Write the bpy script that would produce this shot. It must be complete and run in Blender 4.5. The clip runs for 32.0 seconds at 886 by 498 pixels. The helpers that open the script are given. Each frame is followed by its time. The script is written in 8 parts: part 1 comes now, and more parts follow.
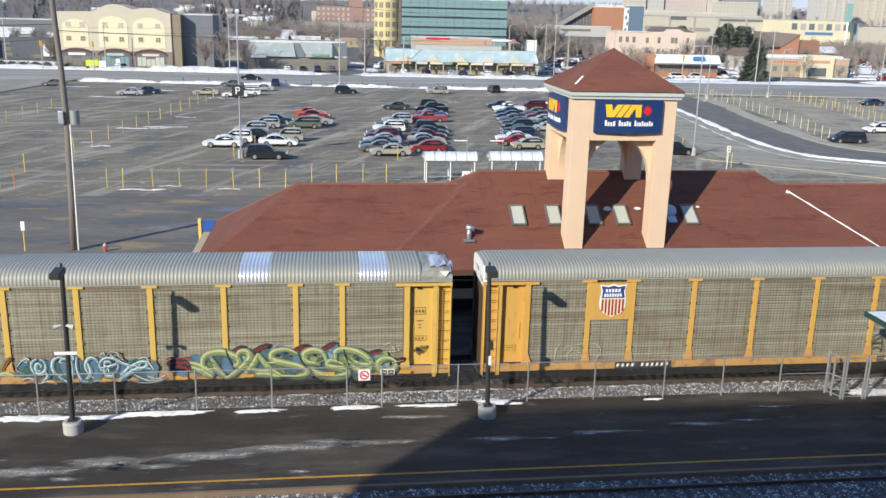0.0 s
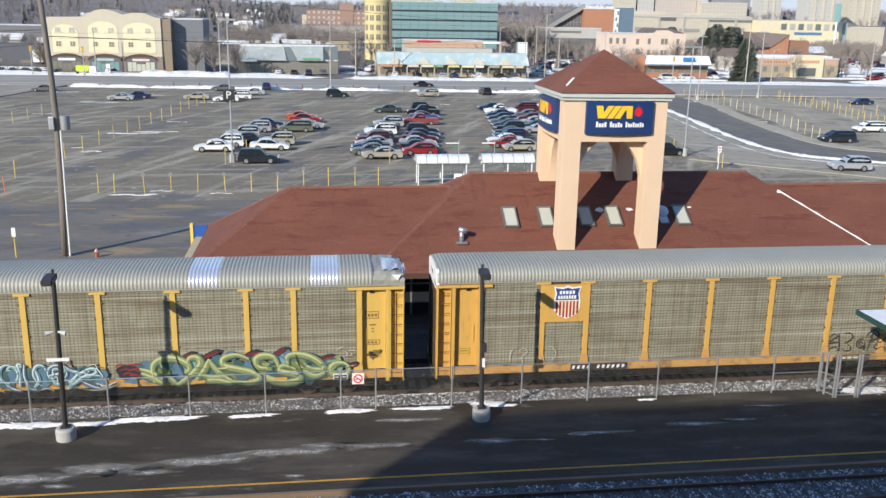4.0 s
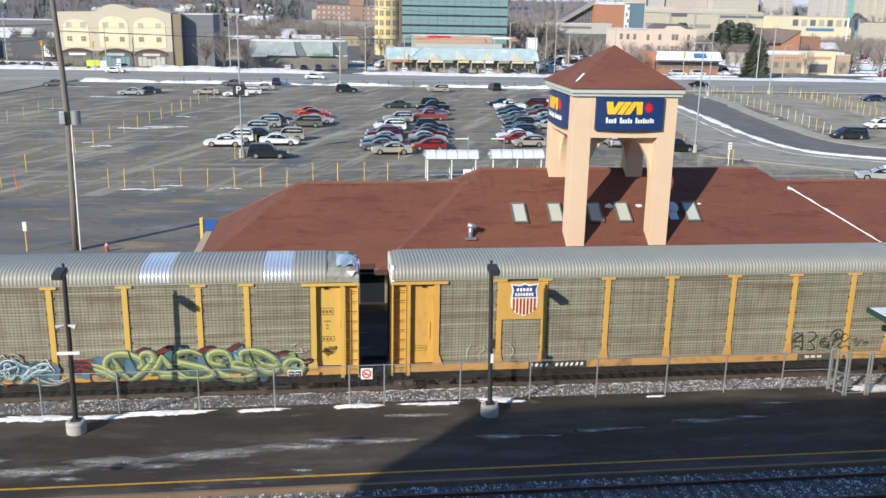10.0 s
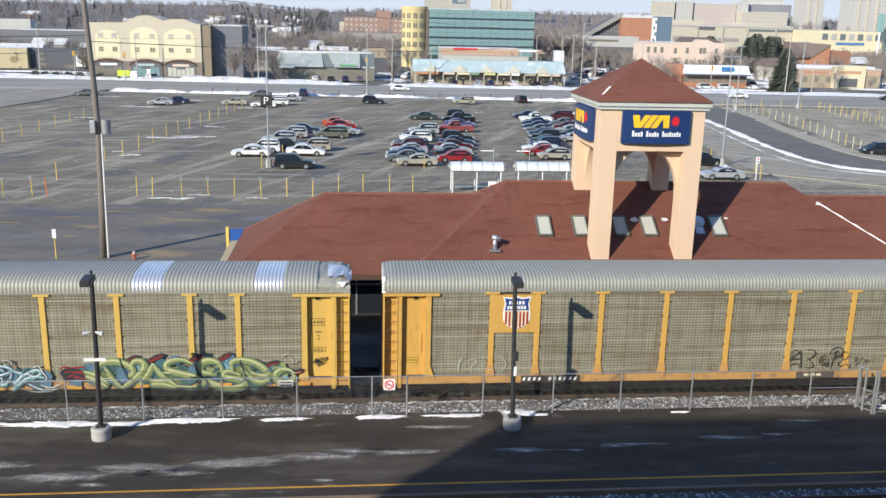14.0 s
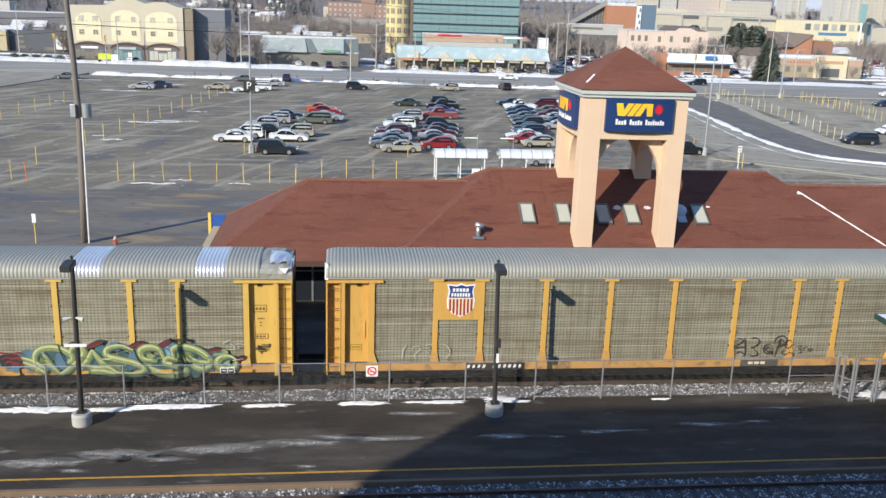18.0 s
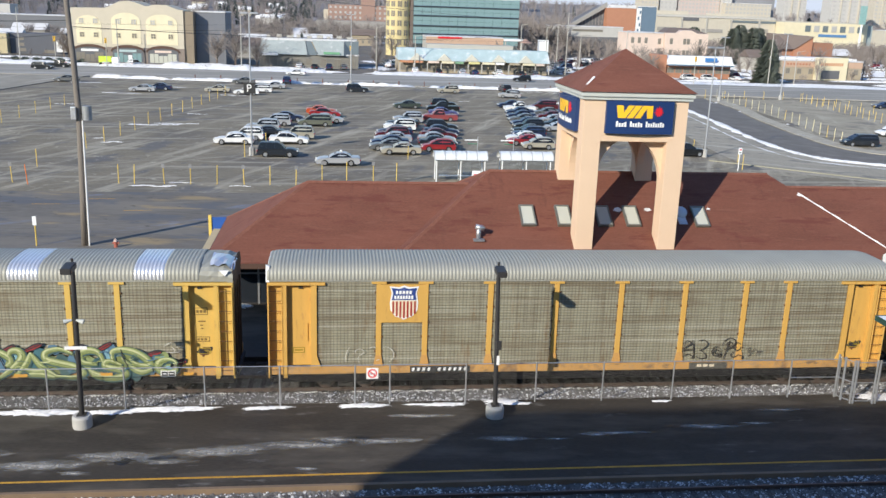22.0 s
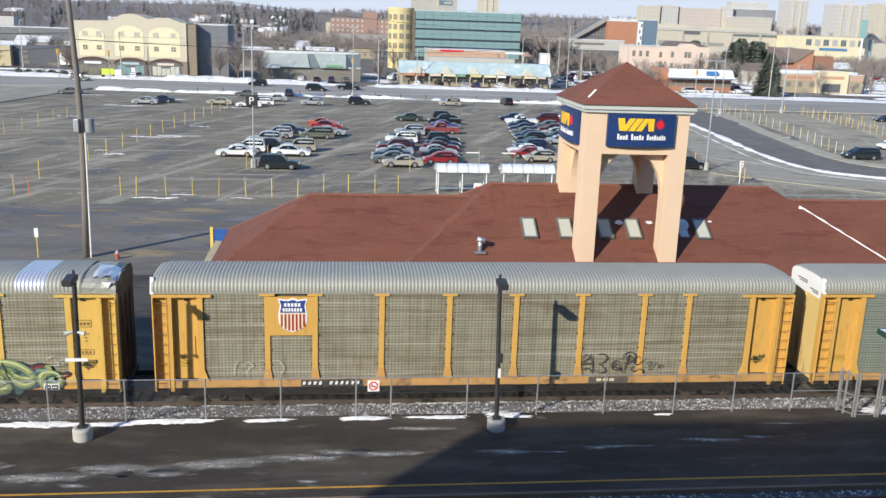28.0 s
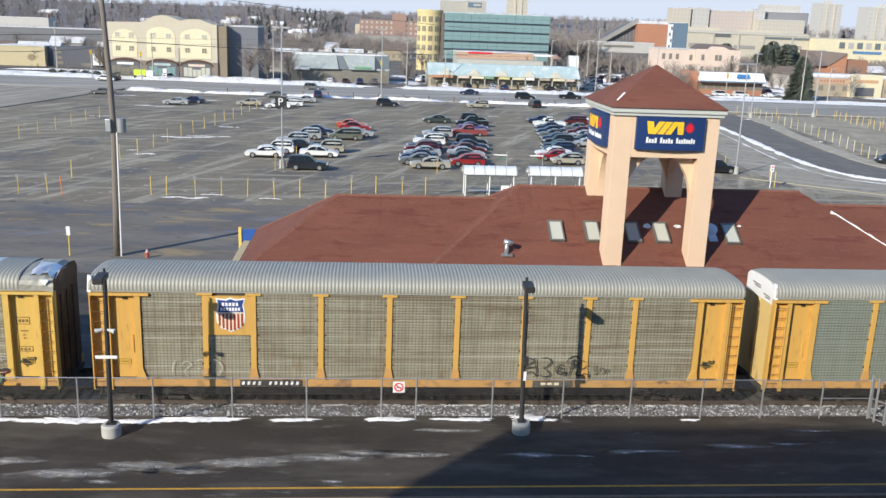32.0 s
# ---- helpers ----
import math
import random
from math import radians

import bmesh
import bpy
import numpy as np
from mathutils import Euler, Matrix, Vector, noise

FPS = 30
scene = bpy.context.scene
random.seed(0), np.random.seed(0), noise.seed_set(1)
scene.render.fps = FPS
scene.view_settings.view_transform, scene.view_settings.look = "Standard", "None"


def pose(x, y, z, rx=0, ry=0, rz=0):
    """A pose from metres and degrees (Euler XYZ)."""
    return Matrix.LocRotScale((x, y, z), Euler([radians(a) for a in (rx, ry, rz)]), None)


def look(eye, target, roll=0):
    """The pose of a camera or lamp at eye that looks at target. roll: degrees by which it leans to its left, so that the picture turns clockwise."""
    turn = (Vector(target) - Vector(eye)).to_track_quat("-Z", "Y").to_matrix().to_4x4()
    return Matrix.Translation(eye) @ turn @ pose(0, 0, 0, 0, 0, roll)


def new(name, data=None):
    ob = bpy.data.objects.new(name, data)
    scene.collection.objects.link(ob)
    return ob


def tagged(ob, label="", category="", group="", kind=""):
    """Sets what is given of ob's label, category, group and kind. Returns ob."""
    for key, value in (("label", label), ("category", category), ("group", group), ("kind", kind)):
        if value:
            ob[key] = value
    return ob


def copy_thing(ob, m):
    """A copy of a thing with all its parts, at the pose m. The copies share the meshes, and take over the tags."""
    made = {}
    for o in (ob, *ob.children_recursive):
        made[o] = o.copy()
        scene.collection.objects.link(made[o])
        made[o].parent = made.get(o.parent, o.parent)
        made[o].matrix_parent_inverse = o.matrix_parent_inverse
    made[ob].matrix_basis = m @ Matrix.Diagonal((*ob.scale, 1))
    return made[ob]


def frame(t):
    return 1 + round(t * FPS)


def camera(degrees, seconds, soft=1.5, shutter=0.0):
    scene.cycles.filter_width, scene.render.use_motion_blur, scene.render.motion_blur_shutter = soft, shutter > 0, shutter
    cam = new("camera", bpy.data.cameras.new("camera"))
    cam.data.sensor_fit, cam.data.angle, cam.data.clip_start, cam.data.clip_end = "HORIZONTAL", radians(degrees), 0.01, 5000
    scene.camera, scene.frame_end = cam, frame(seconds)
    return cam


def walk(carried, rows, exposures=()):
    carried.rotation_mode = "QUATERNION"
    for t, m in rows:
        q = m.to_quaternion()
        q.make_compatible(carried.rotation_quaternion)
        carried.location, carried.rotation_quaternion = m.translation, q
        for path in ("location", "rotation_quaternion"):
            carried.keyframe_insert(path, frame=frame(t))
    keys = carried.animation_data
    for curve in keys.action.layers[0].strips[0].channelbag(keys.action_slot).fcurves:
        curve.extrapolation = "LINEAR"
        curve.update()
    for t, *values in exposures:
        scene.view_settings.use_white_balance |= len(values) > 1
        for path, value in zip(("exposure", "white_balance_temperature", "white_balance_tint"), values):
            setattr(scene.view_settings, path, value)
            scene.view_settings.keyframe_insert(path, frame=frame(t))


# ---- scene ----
EYE = (0.0, 0.0, 16.35)
PATH = [
    (0.0, 75.078, -1.404, -7.066),
    (0.5, 74.896, -1.424, -6.906),
    (1.0, 74.798, -1.283, -6.741),
    (1.5, 74.976, -1.275, -6.700),
    (2.0, 75.485, -1.209, -6.899),
    (2.5, 75.480, -1.218, -7.272),
    (3.0, 75.333, -1.203, -7.430),
    (3.5, 75.242, -1.051, -7.633),
    (5.5, 75.335, -0.865, -7.582),
    (6.0, 75.222, -0.848, -7.515),
    (6.5, 75.194, -0.910, -7.690),
    (7.0, 75.071, -1.029, -7.959),
    (7.5, 75.242, -1.044, -8.252),
    (8.0, 75.278, -1.022, -7.990),
    (8.5, 75.149, -1.137, -7.065),
    (9.0, 75.084, -1.015, -6.800),
    (9.5, 75.056, -1.069, -6.768),
    (10.0, 74.963, -1.091, -7.040),
    (10.5, 75.000, -1.074, -7.069),
    (11.0, 75.098, -1.085, -6.862),
    (11.5, 74.970, -1.012, -6.060),
    (12.0, 75.235, -1.065, -5.547),
    (12.5, 75.585, -1.243, -5.359),
    (13.0, 75.795, -1.319, -5.367),
    (13.5, 75.783, -1.355, -5.369),
    (14.0, 75.679, -1.336, -5.362),
    (14.5, 75.401, -1.540, -5.405),
    (16.5, 75.231, -1.928, -5.763),
    (17.0, 75.096, -1.863, -6.005),
    (17.5, 75.009, -1.941, -6.149),
    (18.0, 74.867, -1.912, -6.328),
    (18.5, 74.762, -1.854, -6.516),
    (19.0, 74.686, -1.881, -6.759),
    (19.5, 74.700, -1.777, -6.878),
    (20.0, 74.813, -1.637, -6.847),
    (20.5, 74.897, -1.384, -6.592),
    (21.0, 75.209, -1.357, -6.431),
    (21.5, 75.207, -1.538, -6.321),
    (22.0, 75.008, -1.854, -6.321),
    (22.5, 74.953, -2.097, -6.576),
    (23.0, 74.921, -2.160, -6.624),
    (23.5, 74.987, -2.130, -6.531),
    (24.0, 75.162, -1.961, -6.406),
    (24.5, 75.432, -2.005, -6.259),
    (25.0, 75.756, -1.913, -6.021),
    (25.5, 75.926, -1.961, -6.028),
    (27.5, 76.020, -2.103, -6.404),
    (28.0, 75.803, -1.920, -6.207),
    (28.5, 75.978, -1.846, -6.028),
    (29.0, 76.006, -2.015, -5.501),
    (29.5, 75.923, -2.205, -5.000),
    (30.0, 75.872, -2.302, -4.847),
    (30.5, 75.860, -2.311, -4.779),
    (31.0, 75.846, -2.173, -4.533),
    (31.5, 75.854, -2.067, -4.408),
    (32.0, 75.868, -2.050, -4.404),
]
cam = camera(53.0, 32.0, soft=1.5)
walk(cam, [(t, pose(*EYE, rx, ry, rz)) for t, rx, ry, rz in PATH], exposures=[(0.0, 0.5), (32.0, 0.5)])


# daylight: low winter sun from behind on the left
SUN_EL = radians(25.0)
SUN_WAY = Vector((0.96, 1.0, 0.0)).normalized() * math.cos(SUN_EL) + Vector((0, 0, -math.sin(SUN_EL)))
world = bpy.data.worlds.new("winter_sky")
scene.world = world
world.use_nodes = True
wn = world.node_tree
sky = wn.nodes.new("ShaderNodeTexSky")
sky.sky_type, sky.sun_disc = "NISHITA", False
sky.sun_elevation = SUN_EL
sky.sun_rotation = math.atan2(-SUN_WAY.x, -SUN_WAY.y)
sky.air_density, sky.dust_density, sky.ozone_density = 0.7, 0.0, 2.5
wn.nodes["Background"].inputs[1].default_value = 0.2
tint = wn.nodes.new("ShaderNodeMix")
tint.data_type, tint.blend_type = "RGBA", "MULTIPLY"
tint.inputs[0].default_value, tint.inputs[7].default_value = 1.0, (0.87, 0.94, 1.09, 1)
wn.links.new(sky.outputs[0], tint.inputs[6])
# an upper limit on the sky colour dims the bright band above the horizon
sky_cap = wn.nodes.new("ShaderNodeMix")
sky_cap.data_type, sky_cap.blend_type = "RGBA", "DARKEN"
sky_cap.inputs[0].default_value, sky_cap.inputs[7].default_value = 1.0, (2.5, 2.8, 3.35, 1)
wn.links.new(tint.outputs[2], sky_cap.inputs[6])
wn.links.new(sky_cap.outputs[2], wn.nodes["Background"].inputs[0])
sun = new("sun", bpy.data.lights.new("sun", "SUN"))
sun.data.energy, sun.data.angle, sun.data.color = 4.0, radians(0.55), (1.0, 0.93, 0.815)
sun.matrix_world = look((-60, -60, 60), Vector((-60, -60, 60)) + SUN_WAY)


def mat(name, base, rough=0.7, metal=0.0, var=0.2, scale=1.5, bump=0.15, bscale=30.0, stain=None, stain_at=0.6, stain_scale=0.6, stretch=(1, 1, 1), rnd=0.0, spec=0.4):
    """A surface with broad and fine variation, optional stains and a change from object to object."""
    m = bpy.data.materials.new(name)
    m.use_nodes = True
    n, l = m.node_tree.nodes, m.node_tree.links
    p = n["Principled BSDF"]
    p.inputs["Roughness"].default_value, p.inputs["Metallic"].default_value = rough, metal
    p.inputs["Specular IOR Level"].default_value = spec
    co, mp = n.new("ShaderNodeTexCoord"), n.new("ShaderNodeMapping")
    mp.inputs["Scale"].default_value = stretch
    l.new(co.outputs["Object"], mp.inputs[0])
    broad, fine = n.new("ShaderNodeTexNoise"), n.new("ShaderNodeTexNoise")
    for t, sc in ((broad, scale), (fine, bscale)):
        t.inputs["Scale"].default_value, t.inputs["Detail"].default_value = sc, 5
        l.new(mp.outputs[0], t.inputs[0])
    ad = n.new("ShaderNodeMath")
    ad.operation = "ADD"
    l.new(broad.outputs[0], ad.inputs[0])
    l.new(fine.outputs[0], ad.inputs[1])
    mr = n.new("ShaderNodeMapRange")
    mr.inputs[1].default_value, mr.inputs[2].default_value = 0.6, 1.4
    mr.inputs[3].default_value, mr.inputs[4].default_value = 1 - var, 1 + var
    l.new(ad.outputs[0], mr.inputs[0])
    value = mr.outputs[0]
    if rnd:
        oi, rr, mu = n.new("ShaderNodeObjectInfo"), n.new("ShaderNodeMapRange"), n.new("ShaderNodeMath")
        rr.inputs[3].default_value, rr.inputs[4].default_value = 1 - rnd, 1 + rnd
        mu.operation = "MULTIPLY"
        l.new(oi.outputs["Random"], rr.inputs[0])
        l.new(value, mu.inputs[0])
        l.new(rr.outputs[0], mu.inputs[1])
        value = mu.outputs[0]
    hs = n.new("ShaderNodeHueSaturation")
    hs.inputs["Color"].default_value = (*base, 1)
    l.new(value, hs.inputs["Value"])
    colour = hs.outputs[0]
    if stain:
        st, rp, mx = n.new("ShaderNodeTexNoise"), n.new("ShaderNodeMapRange"), n.new("ShaderNodeMix")
        st.inputs["Scale"].default_value, st.inputs["Detail"].default_value = stain_scale, 7
        st.inputs["Roughness"].default_value = 0.62
        l.new(mp.outputs[0], st.inputs[0])
        rp.inputs[1].default_value, rp.inputs[2].default_value = stain_at, stain_at + 0.1
        l.new(st.outputs[0], rp.inputs[0])
        mx.data_type = "RGBA"
        l.new(rp.outputs[0], mx.inputs[0])
        l.new(colour, mx.inputs[6])
        mx.inputs[7].default_value = (*stain, 1)
        colour = mx.outputs[2]
    l.new(colour, p.inputs["Base Color"])
    if bump:
        bp = n.new("ShaderNodeBump")
        bp.inputs["Strength"].default_value, bp.inputs["Distance"].default_value = bump, 0.02
        l.new(fine.outputs[0], bp.inputs["Height"])
        l.new(bp.outputs[0], p.inputs["Normal"])
    return m


LOT_TURN = 68.0


def layer(m, c, at, scale, stretch=(1, 1, 1), angle=0.0, soft=0.12, most=1.0, detail=6):
    """Lays a second tone over a surface where a turned, stretched noise is high."""
    n, l = m.node_tree.nodes, m.node_tree.links
    p = n["Principled BSDF"]
    src = p.inputs["Base Color"].links[0].from_socket
    co, mp, ns, mr, mx = n.new("ShaderNodeTexCoord"), n.new("ShaderNodeMapping"), n.new("ShaderNodeTexNoise"), n.new("ShaderNodeMapRange"), n.new("ShaderNodeMix")
    r1 = n.new("ShaderNodeMapping")
    r1.inputs["Rotation"].default_value = (0, 0, radians(angle))
    mp.inputs["Scale"].default_value = stretch
    l.new(co.outputs["Object"], r1.inputs[0])
    l.new(r1.outputs[0], mp.inputs[0])
    ns.inputs["Scale"].default_value, ns.inputs["Detail"].default_value, ns.inputs["Roughness"].default_value = scale, detail, 0.6
    l.new(mp.outputs[0], ns.inputs[0])
    mr.inputs[1].default_value, mr.inputs[2].default_value, mr.inputs[4].default_value = at, at + soft, most
    l.new(ns.outputs[0], mr.inputs[0])
    mx.data_type = "RGBA"
    l.new(mr.outputs[0], mx.inputs[0])
    l.new(src, mx.inputs[6])
    mx.inputs[7].default_value = (*c, 1)
    l.new(mx.outputs[2], p.inputs["Base Color"])
    return m


ASPHALT = mat("wet_asphalt", (0.05, 0.043, 0.035), 0.65, var=0.35, scale=0.5, bump=0.3, bscale=14, stain=(0.082, 0.072, 0.058), stain_at=0.53, stain_scale=0.35, stretch=(0.3, 1, 1), spec=0.2)
layer(ASPHALT, (0.12, 0.104, 0.082), 0.5, 0.7, (0.3, 1, 1), 4, 0.2, 0.8, 8)
layer(ASPHALT, (0.15, 0.13, 0.1), 0.56, 0.35, (0.35, 1, 1), -4, 0.2, 0.6, 10)
layer(ASPHALT, (0.24, 0.23, 0.21), 0.62, 1.8, (0.3, 1, 1), 3, 0.1, 0.5, 14)
layer(ASPHALT, (0.028, 0.027, 0.027), 0.58, 0.8, (0.25, 1, 1), -3, 0.2, 0.5)
LOT = mat("parking_asphalt", (0.212, 0.185, 0.138), 0.95, var=0.22, scale=0.12, bump=0.15, bscale=2.5, stain=(0.165, 0.147, 0.12), stain_at=0.5, stain_scale=0.07, spec=0.12)
layer(LOT, (0.45, 0.41, 0.32), 0.53, 0.42, (0.12, 1, 1), -LOT_TURN, 0.13, 0.7, 9)
layer(LOT, (0.42, 0.385, 0.31), 0.53, 0.5, (0.1, 1, 1), 0, 0.13, 0.6, 9)
layer(LOT, (0.4, 0.365, 0.29), 0.56, 0.45, (0.08, 1, 1), -35, 0.12, 0.55, 9)
layer(LOT, (0.36, 0.325, 0.25), 0.56, 0.3, (0.6, 1, 1), 30, 0.14, 0.5, 10)
layer(LOT, (0.13, 0.128, 0.13), 0.58, 0.16, (0.5, 1, 1), -LOT_TURN, 0.05, 0.75)
layer(LOT, (0.115, 0.098, 0.075), 0.6, 0.9, (0.35, 1, 1), -20, 0.12, 0.6, 9)
layer(LOT, (0.5, 0.46, 0.36), 0.62, 1.1, (0.6, 1, 1), 20, 0.05, 0.6)
ROAD = mat("road_asphalt", (0.3, 0.285, 0.25), 0.95, var=0.2, scale=0.1, bump=0.2, bscale=20, stain=(0.4, 0.38, 0.34), stain_at=0.52, stain_scale=0.2, stretch=(0.12, 1, 1), spec=0.12)
GROUND = mat("winter_ground", (0.13, 0.115, 0.09), 0.95, var=0.35, scale=0.05, bump=0.3, bscale=3, stain=(0.5, 0.52, 0.56), stain_at=0.58, stain_scale=0.03)
SNOW = mat("snow", (0.8, 0.79, 0.765), 0.7, var=0.16, scale=2.5, bump=0.9, bscale=14, stain=(0.42, 0.4, 0.37), stain_at=0.57, stain_scale=0.8)
layer(SNOW, (0.5, 0.48, 0.45), 0.56, 5.0, (0.6, 1, 1), 0, 0.12, 0.6, 8)
BALLAST = mat("ballast", (0.13, 0.12, 0.11), 0.9, var=0.5, scale=8, bump=1.0, bscale=35, stain=(0.62, 0.63, 0.66), stain_at=0.6, stain_scale=3.5)
STONE = mat("ballast_stone", (0.15, 0.142, 0.135), 0.9, var=0.5, scale=14, bump=0.4, bscale=60)


def snowy_islands(m, share, c):
    """Lets a share of the loose pieces be white with snow."""
    n, l = m.node_tree.nodes, m.node_tree.links
    p = n["Principled BSDF"]
    src = p.inputs["Base Color"].links[0].from_socket
    ge, ns, co, ad, cm, mx = n.new("ShaderNodeNewGeometry"), n.new("ShaderNodeTexNoise"), n.new("ShaderNodeTexCoord"), n.new("ShaderNodeMath"), n.new("ShaderNodeMapRange"), n.new("ShaderNodeMix")
    ns.inputs["Scale"].default_value, ns.inputs["Detail"].default_value = 1.3, 4
    l.new(co.outputs["Object"], ns.inputs[0])
    l.new(ge.outputs["Random Per Island"], ad.inputs[0])
    l.new(ns.outputs[0], ad.inputs[1])
    cm.inputs[1].default_value, cm.inputs[2].default_value = 1.5 - share, 1.55 - share
    l.new(ad.outputs[0], cm.inputs[0])
    mx.data_type = "RGBA"
    l.new(cm.outputs[0], mx.inputs[0])
    l.new(src, mx.inputs[6])
    mx.inputs[7].default_value = (*c, 1)
    l.new(mx.outputs[2], p.inputs["Base Color"])


snowy_islands(STONE, 0.22, (0.6, 0.6, 0.6))
LOT_FRONT = mat("lane_asphalt", (0.165, 0.15, 0.13), 0.95, var=0.25, scale=0.2, bump=0.15, bscale=3, stain=(0.2, 0.18, 0.15), stain_at=0.52, stain_scale=0.25, stretch=(0.3, 1, 1), spec=0.15)
layer(LOT_FRONT, (0.12, 0.125, 0.135), 0.54, 0.25, (0.45, 1, 1), 10, 0.06, 0.8)
layer(LOT_FRONT, (0.34, 0.255, 0.14), 0.58, 0.4, (0.3, 1, 1), 5, 0.08, 0.75, 9)
# bluish streaks: sky reflected in puddles, put into the colour
layer(LOT_FRONT, (0.19, 0.22, 0.29), 0.6, 0.3, (0.3, 1, 1), -30, 0.05, 0.7, 8)
layer(LOT_FRONT, (0.07, 0.066, 0.06), 0.62, 1.2, (0.5, 1, 1), 15, 0.05, 0.7, 9)
layer(LOT_FRONT, (0.29, 0.26, 0.2), 0.57, 0.5, (0.15, 1, 1), -12, 0.14, 0.6)
LOT_EAST = mat("gravelly_asphalt", (0.34, 0.306, 0.235), 0.95, var=0.25, scale=0.15, bump=0.2, bscale=3, stain=(0.22, 0.2, 0.17), stain_at=0.54, stain_scale=0.12, spec=0.1)
layer(LOT_EAST, (0.17, 0.15, 0.115), 0.56, 0.35, (0.5, 1, 1), 40, 0.1, 0.7, 9)
layer(LOT_EAST, (0.46, 0.42, 0.33), 0.54, 0.4, (0.12, 1, 1), -LOT_TURN, 0.14, 0.7)
SALT_LANE = mat("salted_lane", (0.33, 0.3, 0.24), 0.95, var=0.2, scale=0.3, bump=0.15, bscale=3, stain=(0.2, 0.187, 0.165), stain_at=0.53, stain_scale=0.3, spec=0.1)
layer(SALT_LANE, (0.5, 0.47, 0.39), 0.52, 0.6, (0.12, 1, 1), 35, 0.14, 0.7, 8)
CONCRETE = mat("concrete", (0.42, 0.41, 0.38), 0.85, var=0.18, scale=2, bump=0.3, bscale=40)
SHINGLE = mat("red_shingle", (0.168, 0.062, 0.039), 0.9, var=0.24, scale=0.5, bump=0.5, bscale=12, stain=(0.135, 0.042, 0.028), stain_at=0.55, stain_scale=0.9, stretch=(0.5, 1.5, 1.5))
layer(SHINGLE, (0.21, 0.09, 0.06), 0.56, 3.0, (0.25, 1.6, 1.6), 0, 0.1, 0.45, 8)
layer(SHINGLE, (0.1, 0.034, 0.024), 0.6, 0.7, (1.6, 0.35, 0.35), 0, 0.12, 0.5, 8)
CAP_SHINGLE = mat("cap_shingle", (0.2, 0.08, 0.052), 0.9, var=0.3, scale=4, bump=0.5, bscale=12)
STUCCO = mat("peach_stucco", (0.7, 0.515, 0.355), 0.85, var=0.05, scale=0.8, bump=0.25, bscale=60)
BROWN_TRIM = mat("dark_brown_trim", (0.09, 0.05, 0.035), 0.6, var=0.1, bump=0.05)
TRIM = mat("pale_green_trim", (0.5, 0.52, 0.48), 0.5, var=0.06, bump=0.05)
SIGN_BLUE = mat("sign_blue", (0.015, 0.04, 0.13), 0.4, var=0.08, scale=1, bump=0.02)
SIGN_YELLOW = mat("sign_yellow", (0.85, 0.5, 0.03), 0.45, var=0.05, bump=0)
SIGN_RED = mat("sign_red", (0.65, 0.02, 0.03), 0.45, var=0.05, bump=0)
SHIELD_RED = mat("brick_red_enamel", (0.33, 0.05, 0.035), 0.5, var=0.06, bump=0)
SHIELD_CREAM = mat("cream_enamel", (0.72, 0.62, 0.45), 0.5, var=0.06, bump=0)
SHIELD_BLUE = mat("blue_enamel", (0.03, 0.06, 0.22), 0.45, var=0.06, bump=0)
WHITE = mat("white_paint", (0.78, 0.78, 0.76), 0.5, var=0.06, scale=2, bump=0.05, stain=(0.5, 0.46, 0.4), stain_at=0.66, stain_scale=2.5)
BLACK = mat("black_paint", (0.035, 0.034, 0.034), 0.5, var=0.3, bump=0.1)
STEEL = mat("galvanised_steel", (0.5, 0.51, 0.52), 0.42, 0.75, var=0.15, scale=6, bump=0.05)
DARK_STEEL = mat("dark_steel", (0.05, 0.047, 0.045), 0.65, 0.3, var=0.4, scale=3, bump=0.3)
RAIL = mat("rail_steel", (0.16, 0.12, 0.1), 0.5, 0.6, var=0.3, scale=3, bump=0.2)
TIE = mat("timber_tie", (0.07, 0.06, 0.055), 0.9, var=0.3, scale=3, bump=0.5)
YELLOW = mat("wagon_yellow", (0.58, 0.34, 0.085), 0.5, var=0.1, scale=1.2, bump=0.06, stain=(0.4, 0.22, 0.08), stain_at=0.6, stain_scale=1.3, stretch=(2.5, 1, 0.6))
layer(YELLOW, (0.3, 0.17, 0.07), 0.62, 2.2, (2.5, 1, 0.5), 0, 0.12, 0.7)
SILL = mat("dirty_sill", (0.5, 0.275, 0.085), 0.7, var=0.2, scale=1.2, bump=0.1, stain=(0.22, 0.13, 0.065), stain_at=0.53, stain_scale=1.0, stretch=(0.8, 1, 1))
layer(SILL, (0.12, 0.085, 0.055), 0.57, 2.6, (0.6, 1, 1.4), 0, 0.1, 0.8, 8)
layer(SILL, (0.3, 0.22, 0.14), 0.58, 1.3, (0.5, 1, 1.5), 0, 0.12, 0.7, 8)
ROOF_METAL = mat("roof_galvanised", (0.335, 0.332, 0.285), 0.6, 0.22, var=0.1, scale=0.7, bump=0.05, stain=(0.3, 0.27, 0.2), stain_at=0.64, stain_scale=0.5)
ROOF_NEW = mat("bright_roof_sheet", (0.72, 0.73, 0.74), 0.36, 0.6, var=0.06, bump=0.02)
PANEL = mat("perforated_panel", (0.3, 0.285, 0.205), 0.6, 0.2, var=0.2, scale=1.1, bump=0.08, bscale=16, stain=(0.24, 0.185, 0.115), stain_at=0.56, stain_scale=0.7, stretch=(2.2, 1, 0.45))
layer(PANEL, (0.2, 0.168, 0.112), 0.5, 1.5, (0.07, 1, 1.6), 0, 0.12, 0.8)
layer(PANEL, (0.16, 0.115, 0.07), 0.56, 0.9, (0.35, 1, 0.9), 0, 0.14, 0.6, 9)
